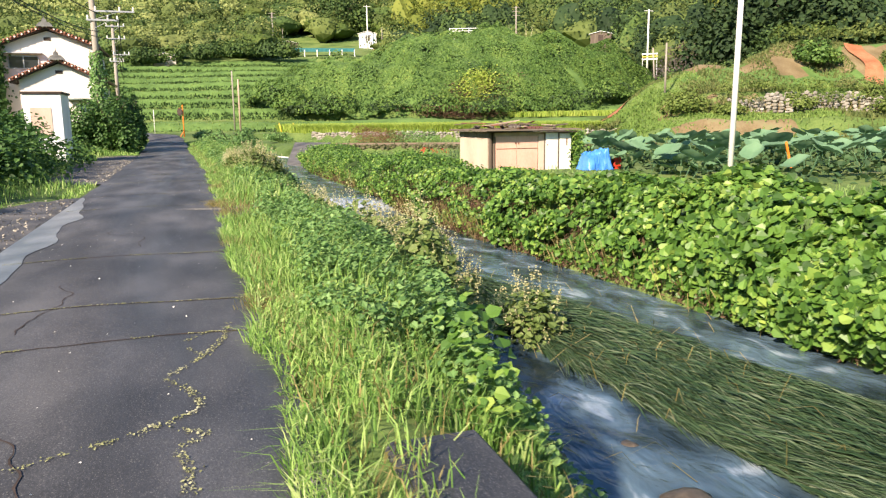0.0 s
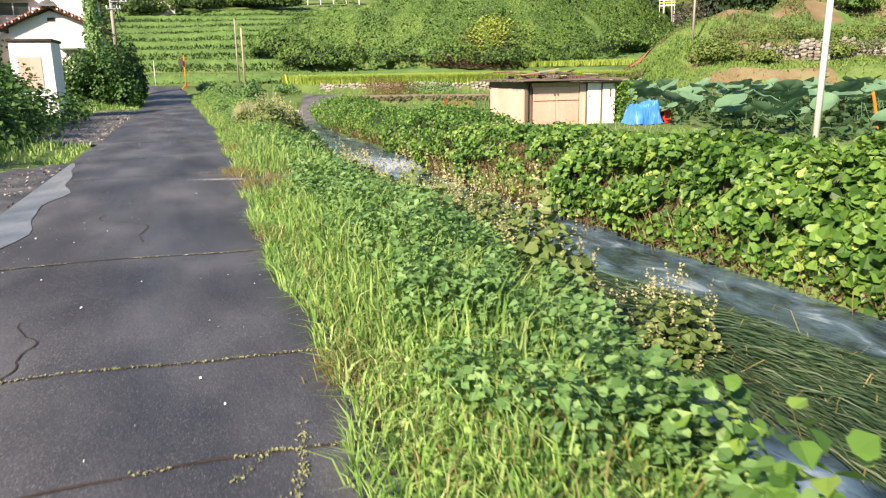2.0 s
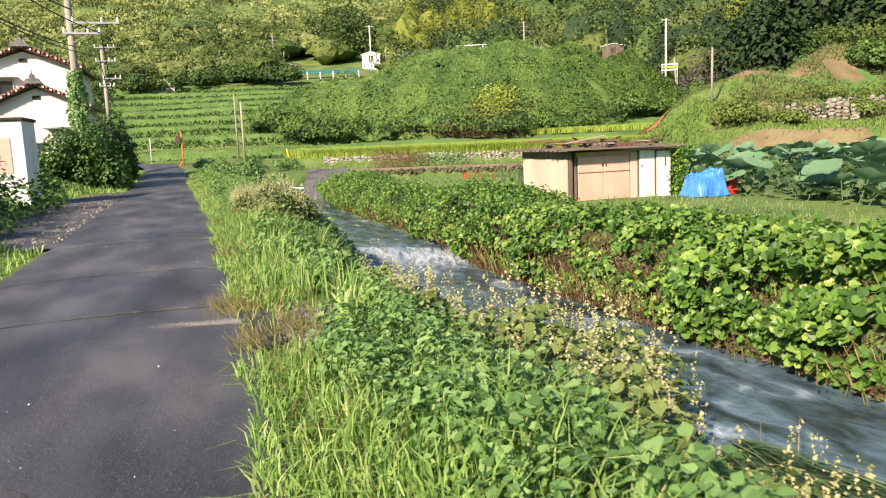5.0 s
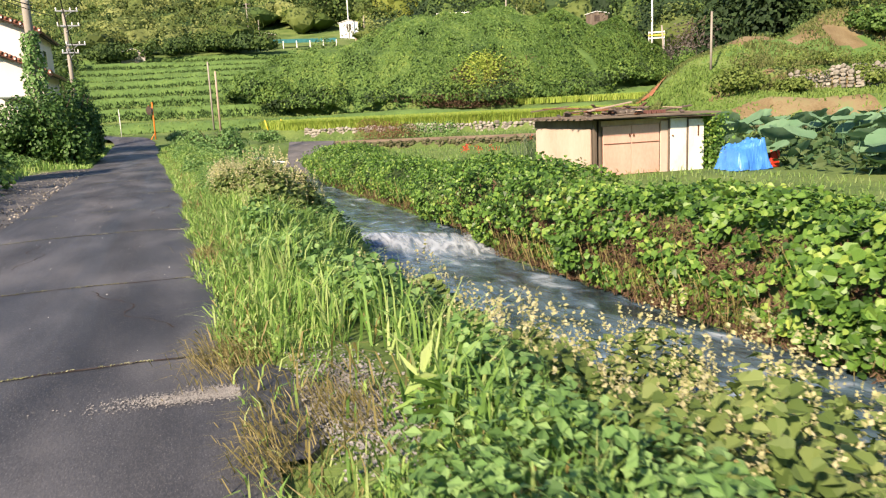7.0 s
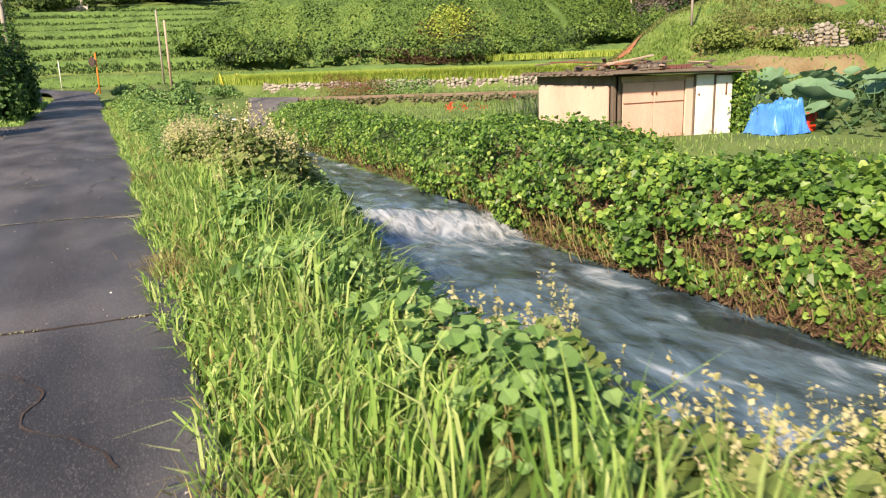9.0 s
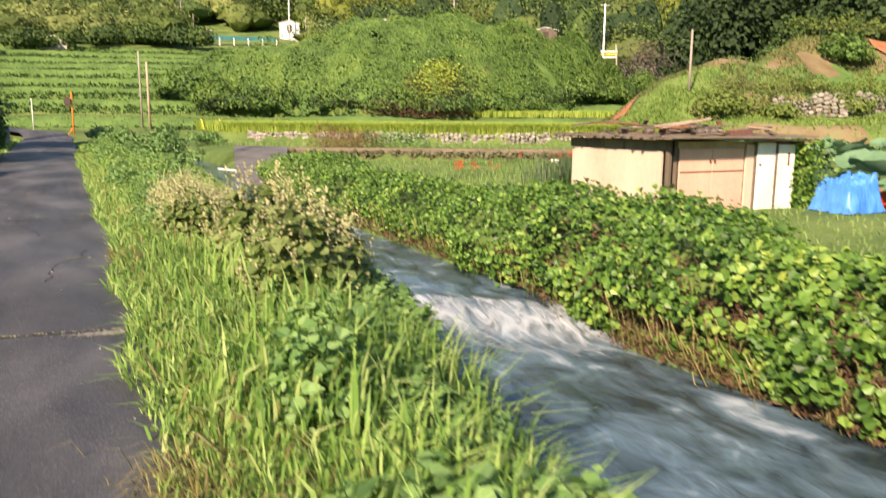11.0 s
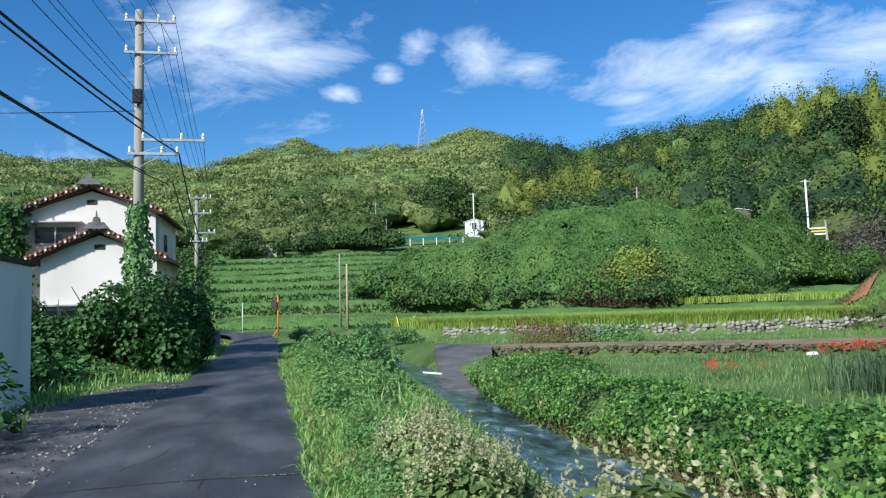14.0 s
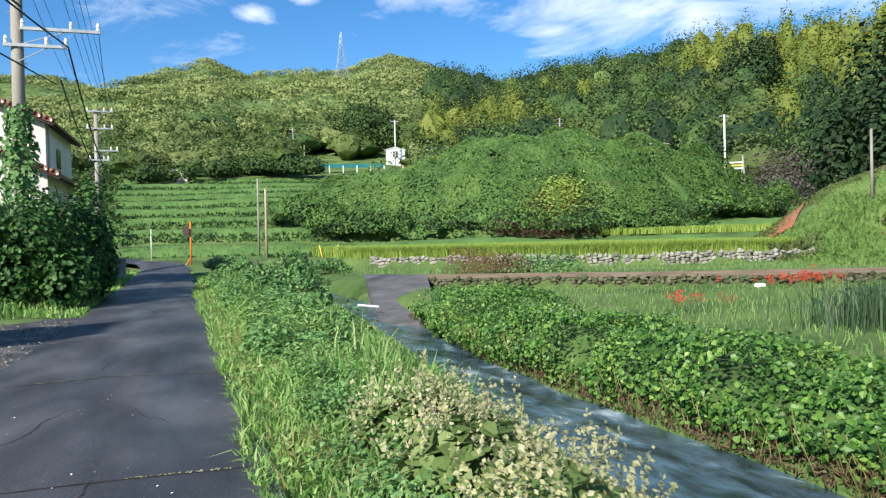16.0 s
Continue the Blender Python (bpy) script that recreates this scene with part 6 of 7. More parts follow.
# ---- left side: house, storage box, poles ----
def house():
    h = thing("house", "two-storey white stucco house with red-brown tiled gables", "house")

    def block(x0, x1, xr, y0, y1, ze, zr, eave, name):
        wall = part(name, prism(bmesh.new(), [(x0, -.2), (x1, -.2), (x1, ze), (xr, zr - .16), (x0, ze)], y0, y1), M_STUCCO, h)
        for sgn, xe in ((-1, x0 - eave), (1, x1 + eave)):
            k = (zr - ze) / (xr - x0 if sgn < 0 else x1 - xr)
            zl = ze - k * eave
            prof = [(xr, zr), (xe, zl), (xe, zl + .1), (xr, zr + .1)]
            rf = part("roof", prism(bmesh.new(), prof if sgn < 0 else prof[::-1], y0 - .45, y1 + .4), M_TILE, h)
            part("soffit", prism(bmesh.new(), [(xr, zr - .06), (xe + sgn * -.05, zl - .06), (xe + sgn * -.05, zl - .01), (xr, zr - .01)][:: (1 if sgn < 0 else -1)], y0 - .4, y1 + .35), M_DARKTIM, h)
            # rounded tiles down the verge, and courses over the slope
            m = 15
            L = math.hypot(xe - xr, zl - zr)
            for i in range(m):
                t = (i + .5) / m
                bm = bmesh.new()
                rod(bm, (0, -.06, 0), (0, .3, 0), .085, .085, 8)
                tl = part("verge_tile", bm, M_TILE, rf, smooth=True)
                tl.location = (xr + (xe - xr) * t, y0 - .43, zr + (zl - zr) * t + .14)
                if i % 2 == 0:
                    pl = part("mortar", boxed(-.04, .04, -.03, .0, -.05, .03), M_WHITEDOOR, rf)
                    pl.location = (xr + (xe - xr) * t, y0 - .48, zr + (zl - zr) * t + .1)
            for i in range(1, 12):
                t = i / 12
                c = part("tile_course", boxed(-.03, .03, y0 - .4, y1 + .4, 0, .05), M_TILE, rf)
                c.location = (xr + (xe - xr) * t, 0, zr + (zl - zr) * t + .1)
        part("ridge", rod(bmesh.new(), (xr, y0 - .5, zr + .16), (xr, y1 + .4, zr + .16), .13, .13, 8), M_GREYTILE, h)
        # ornamental end tile
        bm = bmesh.new()
        prism(bm, [(xr - .5, zr + .05), (xr - .3, zr + .3), (xr - .15, zr + .32), (xr - .12, zr + .5), (xr - .03, zr + .55), (xr, zr + .8), (xr + .03, zr + .55), (xr + .12, zr + .5), (xr + .15, zr + .32), (xr + .3, zr + .3), (xr + .5, zr + .05)], y0 - .6, y0 - .48)
        part("ridge_ornament", bm, M_GREYTILE, h, "grey ornamental ridge-end tile")
        part("vent", boxed(xr - .2, xr + .2, y0 - .03, y0 + .01, zr - .75, zr - .55), M_DARKTIM, h)

    block(-9.85, -5.35, -7.6, 52.4, 58.5, 4.35, 5.4, .5, "lower_wall")
    block(-11.0, -5.7, -8.35, 54.2, 60.2, 6.5, 7.55, .4, "upper_wall")

    def win(x0, x1, z0, z1, y, panes):
        w = part("window", boxed(x0 + .03, x1 - .03, y - .03, y + .01, z0 + .03, z1 - .03), M_GLASS, h)
        part("window_frame", boxed(x0, x1, y - .06, y, z1 - .05, z1), M_METAL, w)
        part("window_frame", boxed(x0, x1, y - .06, y, z0, z0 + .05), M_METAL, w)
        for i in range(panes + 1):
            x = x0 + (x1 - x0) * i / panes
            part("mullion", boxed(x - .03, x + .03, y - .055, y, z0 + .05, z1 - .05), M_METAL, w)
        part("window_hood", boxed(x0 - .15, x1 + .25, y - .4, y, z1 + .12, z1 + .18), M_METAL, w)

    win(-10.65, -8.95, 5.05, 5.85, 54.18, 2)
    win(-9.7, -7.8, 1.0, 2.2, 52.38, 3)
    part("awning", prism(bmesh.new(), [(-7.3, 3.05), (-5.9, 3.05), (-5.9, 3.12), (-7.3, 3.12)], 51.4, 52.4), M_GREENROOF, h, "grey-green sheet awning over the entrance")
    part("side_window", boxed(-5.69, -5.66, 56.4, 57.2, 4.9, 5.7), M_GLASS, h)
    part("downpipe", rod(bmesh.new(), (-5.62, 54.4, 4.0), (-5.62, 54.4, 6.3), .04), M_METAL, h)


M_GREENROOF = material("green_sheet", [(.1, .14, .12), (.17, .22, .19), (.22, .27, .24)], .6, 2, 30, .1)
house()


def storage_box():
    t = thing("storage_box", "plain pale metal storage box with a dark roof edge", "storage box", (-5.53, 34.3, 0))
    part("body", boxed(-.68, .68, -1, 1, -.1, 2.72, .01), M_BOX, t)
    part("roof", boxed(-.74, .74, -1.06, 1.06, 2.72, 2.82, .015), M_DARKTIM, t, "dark metal roof edge")
    part("panel", boxed(-.45, .3, -1.02, -1.0, 1.1, 2.2), M_CREAM, t, "cream hatch panel")
    for x in (-.4, -.1, .2, .5):
        part("rib", boxed(x - .01, x + .01, -1.012, -1.0, .1, 1.0), M_BOX, t)


storage_box()


def insulator(parent, x, y, z):
    bm = bmesh.new()
    rod(bm, (x, y, z), (x, y, z + .1), .05, .04, 8)
    rod(bm, (x, y, z + .1), (x, y, z + .2), .06, .025, 8)
    return part("insulator", bm, M_WHITEDOOR, parent, "white porcelain insulator")


def utility_pole(x, y, z0, top, arms, label, r0=.18):
    t = thing("utility_pole", label, "utility pole", (x, y, z0))
    part("shaft", rod(bmesh.new(), (0, 0, -.4), (0, 0, top - z0), r0, r0 * .68, 16), M_POLE, t, smooth=True)
    for z, a, b in arms:
        arm = part("crossarm", boxed(a, b, -.2, -.12, z - z0 - .045, z - z0 + .045, .006), M_METAL, t)
        for q in (a + .06, (a + b) / 2 + .25, b - .06):
            insulator(arm, q, -.16, z - z0 + .045)
        part("brace", rod(bmesh.new(), (0, -.14, z - z0 - .45), (b * .6, -.16, z - z0 - .03), .015, .015, 6), M_METAL, arm)
    for z in np.arange(2.2, top - z0 - 1, .45):
        part("step_bolt", rod(bmesh.new(), (-.26, 0, z), (.26, 0, z), .01, .01, 5), M_METAL, t)
    part("band", rod(bmesh.new(), (0, 0, top - z0 - 2.9), (0, 0, top - z0 - 2.7), r0 * .85, r0 * .85, 14), M_METAL, t)
    return t


ARMS1 = [(11.25, -.42, 1.15), (10.2, -.42, 1.2), (7.35, .1, 2.05), (6.9, -.3, 1.25)]
p1 = utility_pole(-4.55, 44.2, .2, 11.65, ARMS1, "tall grey concrete utility pole wrapped in ivy", .19)
part("junction_box", boxed(-.14, .14, -.36, -.2, 8.3, 8.75, .02), M_WIRE, p1, "black cable closure")
ARMS2 = [(9.6, -.5, .95), (8.6, -.5, .95), (7.3, -.1, 1.2), (6.75, -.4, .7)]
p2 = utility_pole(-5.8, 70.1, .5, 9.75, ARMS2, "grey concrete utility pole behind the house", .17)
p3 = utility_pole(-6.44, -12.0, .2, 13.5, [(13.0, -.5, 1.2), (11.9, -.5, 1.2)], "grey concrete utility pole beside the lane", .19)


def cable(a, b, sag, r, label):
    a, b = Vector(a), Vector(b)
    n = 22
    c = bpy.data.curves.new("power_cable", "CURVE")
    c.dimensions, c.bevel_depth, c.bevel_resolution = "3D", r, 1
    s = c.splines.new("POLY")
    s.points.add(n)
    for i in range(n + 1):
        t = i / n
        p = a.lerp(b, t)
        s.points[i].co = (p.x, p.y, p.z - sag * 4 * t * (1 - t), 1)
    c.materials.append(M_WIRE)
    dep = bpy.data.objects.new("power_cable", c)
    me = bpy.data.meshes.new_from_object(dep)
    bpy.data.objects.remove(dep)
    ob = new("power_cable", me)
    return tagged(ob, label, "cable", group="overhead cables")


def to_rear(a, b, sag, r, label):
    """A cable whose curve passes a and b and runs on to the pole behind."""
    k = 1.4
    end = Vector(a).lerp(Vector(b), k)
    end.z += 4 * sag * k * (k - 1)
    return cable(a, end, sag * k * k, r, label)


for q in (-.36, .62, 1.1):
    to_rear((-4.55 + q, 44.04, 11.5), (-5.9 + q, 4, 11.85), .5, .009, "thin black power line strung between poles")
    cable((-4.55 + q, 44.04, 11.5), (-5.8 + q * .85, 70, 9.85), .4, .009, "thin black power line strung between poles")
    to_rear((-4.55 + q, 44.04, 10.45), (-5.9 + q, 4, 10.75), .5, .009, "thin black power line strung between poles")
    cable((-4.55 + q, 44.04, 10.45), (-5.8 + q * .85, 70, 8.85), .4, .009, "thin black power line strung between poles")
for z, za, q, r in ((8.9, 9.4, 0, .009), (8.7, 9.1, 0, .009), (8.3, 8.6, .05, .01)):
    to_rear((-4.55 + q, 44.0, z), (-5.9, 4, za), .55, r, "thin black service line between poles")
to_rear((-4.4, 44.0, 7.9), (-5.7, 4, 7.2), .9, .03, "thick black telephone cable sagging between poles")
to_rear((-3.3, 44.0, 6.9), (-5.8, 4, 6.9), .9, .02, "black telephone cable sagging between poles")
to_rear((-4.3, 44.0, 6.3), (-5.8, 4, 6.4), .95, .02, "black telephone cable sagging between poles")
to_rear((-3.6, 44.0, 5.9), (-5.8, 4, 6.0), .9, .016, "black telephone cable sagging between poles")
cable((-3.3, 44.0, 6.9), (-5.2, 70, 5.9), .5, .025, "thick black telephone cable sagging between poles")
cable((-3.5, 44.0, 6.0), (-5.2, 70, 5.2), .6, .02, "black telephone cable sagging between poles")
cable((-2.55, 44.0, 7.4), (-4.9, 70, 7.4), .3, .009, "thin black power line strung between poles")
cable((-4.6, 44.1, 8.3), (-24, 40, 7.6), .4, .012, "thin service line leading off to the side")


# curve mirror, stakes and slim poles at the bend
def curve_mirror():
    z = float(land(-.75, 76))
    t = thing("curve_mirror", "orange traffic mirror post at the bend", "traffic mirror", (-.75, 76, z))
    part("post", rod(bmesh.new(), (0, 0, -.3), (0, 0, 3.0), .055, .055, 12), M_ORANGE, t, smooth=True)
    hood = bmesh.new()
    rod(hood, (-.3, 0, 2.35), (-.22, .06, 2.35), .36, .3, 20)
    part("mirror_back", hood, M_DARKTIM, t, "dark back of the round mirror")
    part("mirror", rod(bmesh.new(), (-.22, .06, 2.35), (-.21, .07, 2.35), .3, .3, 20), M_MIRROR, t)
    part("bracket", rod(bmesh.new(), (0, 0, 2.2), (-.3, .05, 2.75), .03, .03, 8), M_ORANGE, t)
    part("stay", rod(bmesh.new(), (0, 0, .55), (-.4, 0, -.05), .035, .035, 8), M_ORANGE, t)


curve_mirror()
plain_pole("slim_pole", 4.3, 83.0, float(land(4.3, 83)), 6.85, .085, M_POLE, "slim grey pole beyond the bend")
plain_pole("wooden_pole", 4.85, 82.5, float(land(4.85, 82.5)), 6.0, .1, M_FADEDWOOD, "slim wooden pole with a reddish foot", False)
plain_pole("white_stake", -3.5, 79.5, float(land(-3.5, 79.5)), float(land(-3.5, 79.5)) + 2.3, .035, M_WHITEPOLE, "thin white stake at the bend")
for x, y in ((8.8, 79), (10.3, 79.5)):
    plain_pole("yellow_stake", x, y, float(land(x, y)), float(land(x, y)) + .9, .06, M_YELLOW, "short yellow marker stake by the rice", lean=(-.3, 0))


def at_bearing(az, d):
    a = radians(az)
    return .15 + d * math.sin(a), 19.93 + d * math.cos(a)


def far_pole(az, d, top, foot, r, mat, label, name="distant_pole", arms=0, lean=0):
    x, y = at_bearing(az, d)
    z0 = 1.53 + d * math.tan(radians(foot))
    z0 = min(z0, float(land(x, y)) + .2)
    z1 = 1.53 + d * math.tan(radians(top))
    t = plain_pole(name, x, y, z0, z1, r, mat, label, False, (lean, 0))
    for i in range(arms):
        part("crossarm", boxed(-.9 + lean, .9 + lean, -.05, .05, z1 - z0 - .3 - .9 * i, z1 - z0 - .2 - .9 * i), mat, t)


far_pole(38.1, 130, 8.5, 5.3, .17, M_WHITEPOLE, "white utility pole under the wooded hill", arms=1)
far_pole(39.4, 115, 5.6, 2.5, .14, M_POLE, "leaning grey pole at the hill foot", lean=-.6)
far_pole(14.2, 182, 9.2, 6.0, .16, M_WHITEPOLE, "white pole beside a distant white shed", arms=1)
far_pole(15.4, 180, 7.5, 5.6, .12, M_POLE, "grey pole beside a distant hut")
far_pole(6.6, 185, 8.6, 6.0, .16, M_POLE, "distant utility pole before the trees", arms=2)
far_pole(7.4, 180, 7.4, 6.0, .1, M_POLE, "short grey pole above the terraces")
far_pole(26.6, 165, 9.0, 7.0, .18, M_POLE, "distant utility pole above the knoll", arms=3)
x, y = 40.4, 58.5
plain_pole("slope_pole", x, y, float(land(x, y)), 8.0, .1, M_POLE, "slim pale pole on the orchard slope")
far_pole(1.2, 170, 6.6, 5.4, .12, M_POLE, "distant grey pole on the slope")


def hut(name, az, d, el, wide, deep, tall, wall, roof, label):
    x, y = at_bearing(az, d)
    z = float(land(x, y))
    z = max(z, 1.53 + d * math.tan(radians(el)))
    t = thing(name, label, "hut", (x, y, z), -az)
    part("walls", prism(bmesh.new(), [(-wide / 2, -3), (wide / 2, -3), (wide / 2, tall * .75), (0, tall * .97), (-wide / 2, tall * .75)], -deep / 2, deep / 2), wall, t)
    for s in (-1, 1):
        part("roof", prism(bmesh.new(), [(0, tall), (s * wide * .58, tall * .7), (s * wide * .58, tall * .74), (0, tall * 1.05)][::s], -deep / 2 - .2, deep / 2 + .2), roof, t)
    part("doorway", boxed(-wide * .12, wide * .12, -deep / 2 - .03, -deep / 2, 0, tall * .6), M_DARKTIM, t)


hut("white_hut", 14.2, 186, 6.4, 4.6, 4, 2.4, M_BOX, M_WHITEDOOR, "small white hut above the terraces")
hut("brown_hut", 15.1, 178, 5.5, 2.6, 2.4, 2.1, M_FADEDWOOD, M_DARKTIM, "small brown hut on the slope")
hut("white_roofed_hut", 7.7, 182, 5.9, 5.2, 3, 1.6, M_OLDWOOD, M_WHITEDOOR, "low hut with a white roof")
hut("distant_house", -1.8, 150, 4.1, 4.4, 4, 2.0, M_STUCCO, M_TILE, "distant house with a tiled roof among trees")


def net_frame():
    x, y = at_bearing(10.7, 158)
    z = float(land(x, y)) + .35
    t = thing("crop_shelter", "long low crop shelter under teal netting", "crop shelter", (x, y, z), -10.7)
    bm = bmesh.new()
    prev = None
    for i in range(29):
        px = -7.2 + i * .515
        row = [bm.verts.new((px, -1.3 + j * .87, .95 + .75 * math.sin(math.pi * j / 3) * .5 + .07 * random.random())) for j in range(4)]
        if prev:
            for j in range(3):
                bm.faces.new((prev[j], row[j], row[j + 1], prev[j + 1]))
        prev = row
    part("net", bm, M_TEAL, t, "teal plastic netting")
    part("front_net", boxed(-7.2, 7.2, -1.34, -1.3, .45, .98), M_TEAL, t)
    for i in range(6):
        part("post", boxed(-7.0 + i * 2.8, -6.8 + i * 2.8, -1.42, -1.34, -1.5, .9), M_WHITEPOLE, t)


M_TEAL = material("teal_net", [(.01, .09, .09), (.02, .15, .15), (.05, .2, .2)], .7, 2, 20, .1)
net_frame()


def lattice_tower(az, d, foot, top, wide, label):
    x, y = at_bearing(az, d)
    z0, z1 = 1.53 + d * math.tan(radians(foot)), 1.53 + d * math.tan(radians(top))
    H = z1 - z0
    t = thing("lattice_tower", label, "pylon", (x, y, z0))
    m, r = 9, .12
    wd = lambda q: wide * (1 - q) ** 1.25 * .5 + .35
    for sx in (-1, 1):
        for sy in (-1, 1):
            bm = bmesh.new()
            for i in range(m):
                a, b = i / m, (i + 1) / m
                rod(bm, (sx * wd(a), sy * wd(a), a * H - (8 if i == 0 else 0)), (sx * wd(b), sy * wd(b), b * H), r, r * .9, 5)
            part("leg", bm, M_METAL, t)
    for i in range(m):
        a, b = i / m, (i + 1) / m
        for s in (-1, 1):
            part("brace", rod(bmesh.new(), (-wd(a), s * wd(a), a * H), (wd(b), s * wd(b), b * H), r * .7, r * .7, 4), M_METAL, t)
            part("brace", rod(bmesh.new(), (wd(a), s * wd(a), a * H), (-wd(b), s * wd(b), b * H), r * .7, r * .7, 4), M_METAL, t)
        part("strut", rod(bmesh.new(), (-wd(b), -wd(b), b * H), (wd(b), -wd(b), b * H), r * .7, r * .7, 4), M_METAL, t)
    part("mast", rod(bmesh.new(), (0, 0, H), (0, 0, H * 1.02), r, r * .5, 5), M_METAL, t)


lattice_tower(10.4, 490, 12.0, 15.6, 8, "tall white lattice tower on the far ridge")
lattice_tower(-18.1, 600, 10.2, 11.5, 8, "small lattice pylon on the distant ridge")

# barrier boards under the hill
x, y = at_bearing(38.6, 122)
t = thing("barrier", "white and yellow barrier boards at the hill foot", "barrier", (x, y, 1.53 + 122 * math.tan(radians(4.6))), -38)
for i in range(3):
    part("board", boxed(-1.3, 1.3, -.03, .03, .1 + i * .45, .3 + i * .45), M_YELLOW if i == 1 else M_WHITEDOOR, t)
for s in (-1.2, 1.2):
    part("leg", boxed(s - .05, s + .05, .03, .1, -2.5, 1.3), M_METAL, t)


# ---- vegetation on the left of the lane ----
def left_side():
    # grass bank
    n = 20000
    y = 2 + 70 * rng.random(n) ** 1.2
    lay = np.where((y > 4) & (y < 17.5), 1.5, np.where((y > 21) & (y < 40), 2.1, 0.15))
    x = road_left(y) - lay * rng.uniform(.75, 1.05, n) - 4.2 * rng.random(n) ** 1.3
    P = np.stack([x, y, land(x, y)], -1)
    H = rng.uniform(.12, .42, n) * (.4 + 1.1 * lumps(x, y, 1.7, 50)) * (.6 + .6 * smoothstep(0, 1.2, road_left(y) - lay - x))
    stuff("bank_grass", blade_mesh("bank_grass", P, H, rng.uniform(.01, .02, n) * (1 + y / 30), rng.normal(size=(n, 2)) * .45, M_GRASS), "soft green grass on the roadside bank", "grass")
    # leafy bushes standing back from the lane
    cl = []
    for _ in range(120):
        y = random.uniform(9, 46)
        back = random.random()
        x = float(road_left(y)) - (3.1 if y < 30 else 2.7) - 3.4 * back
        if -6.6 < x < -4.4 and 32.2 < y < 36.2:
            continue
        h = (.55 + 1.1 * back) * random.uniform(.7, 1.2)
        if y < 20:
            x -= .5
            h *= 1.1
        cl.append(clump(x, y, random.uniform(.5, .95), h, 170, .125 + y / 450))
    for _ in range(70):
        y = random.uniform(11.5, 31)
        x = -3.9 - 2.6 * random.random() - .02 * (31 - y)
        cl.append(clump(x, y, random.uniform(.5, .9), random.uniform(.9, 1.5) + .5 * max(0, -x - 4.6), 200, .13))
    P, N, S = many(cl)
    stuff("roadside_bushes", leaf_mesh("roadside_bushes", P, N, S, M_SHRUB, "heart"), "dark leafy bushes behind the roadside grass", "bushes")
    cl = [clump(float(road_left(y)) - random.uniform(1.9, 3.2), y, random.uniform(.35, .6), random.uniform(.3, .6), 170, .085) for y in np.arange(39, 68, .9)]
    P, N, S = many(cl)
    stuff("verge_weeds", leaf_mesh("verge_weeds", P, N, S, M_WEED, "heart"), "green weeds along the far verge", "weeds")


left_side()


def shrub(name, label, x, y, h, r, count, size, mat, lobes=7, twigs=9):
    """A bushy shrub: branching stems and a crown of separate leaf lobes."""
    z0 = float(land(x, y))
    t = thing(name, label, "shrub" if h < 6 else "tree", (x, y, z0))
    bm = bmesh.new()
    rod(bm, (0, 0, -.2), (r * .05, 0, h * .45), max(.04, h * .02), max(.025, h * .013), 8)
    for i in range(twigs):
        a = i * 2.4
        rod(bm, (0, 0, h * (.15 + .03 * i)), (r * .7 * math.cos(a), r * .7 * math.sin(a), h * (.45 + .05 * (i % 8))), max(.02, h * .009), .01, 6)
    part("trunk", bm, M_BARK, t)
    Ps, Ns = [], []
    for i in range(lobes):
        a, q = i * 2.399, math.sqrt((i + .5) / lobes)
        cz = h * (.2 + .6 * random.random() * (1.15 - q))
        c = np.array([r * .75 * q * math.cos(a), r * .75 * q * math.sin(a), cz])
        lr = np.array([r * random.uniform(.35, .52), r * random.uniform(.35, .52), h * random.uniform(.16, .26)])
        m = count // lobes
        D = rng.normal(size=(m, 3))
        D /= np.linalg.norm(D, axis=1, keepdims=True)
        Ps.append(c + D * lr * rng.uniform(.7, 1.15, (m, 1)))
        Ns.append(D + rng.normal(size=(m, 3)) * .4 + np.array([0, 0, .3]))
    P, N = np.concatenate(Ps), np.concatenate(Ns)
    keep = P[:, 2] > .1
    mpart("crown", leaf_mesh("crown", P[keep], N[keep], rng.uniform(.7, 1.3, keep.sum()) * size, mat, "heart" if h < 6 else "rhomb"), t)
    return t


# the shrub and ivy round the utility pole
for x, y, h, r in ((-4.1, 43.0, 4.0, 1.5), (-5.4, 43.2, 3.4, 1.7), (-3.95, 45.0, 3.4, 1.15), (-6.7, 43.6, 3.0, 1.6), (-8.2, 44.3, 2.8, 1.6), (-4.6, 45.6, 3.6, 1.5), (-4.3, 49.2, 2.6, 1.1), (-3.75, 46.6, 3.5, 1.2), (-3.6, 44.3, 2.6, .9), (-3.45, 46.4, 4.5, 1.1), (-3.7, 48.3, 4.3, 1.1), (-4.6, 47.2, 4.7, 1.4), (-3.5, 45.3, 4.4, 1.0)):
    shrub("roadside_shrub", "dense dark-green shrub beside the utility pole", x, y, h * .93, r, 3000, .135, M_SHRUB)
n = 1700
z = .5 + 4.7 * rng.random(n) ** 1.2
a = rng.uniform(0, 2 * np.pi, n)
rr = (.2 + .5 * (1 - z / 5.6) * rng.random(n)) * (1 + .5 * lumps(z * 1.0, a * 1.0, .6, 51))
P = np.stack([-4.55 + rr * np.cos(a), 44.2 + rr * np.sin(a), z + .1], -1)
N = np.stack([np.cos(a), np.sin(a), .3 + 0 * a], -1) + rng.normal(size=(n, 3)) * .4
stuff("pole_ivy", leaf_mesh("pole_ivy", P, N, rng.uniform(.09, .18, n), M_WEED, "heart"), "ivy climbing the concrete utility pole", "ivy")
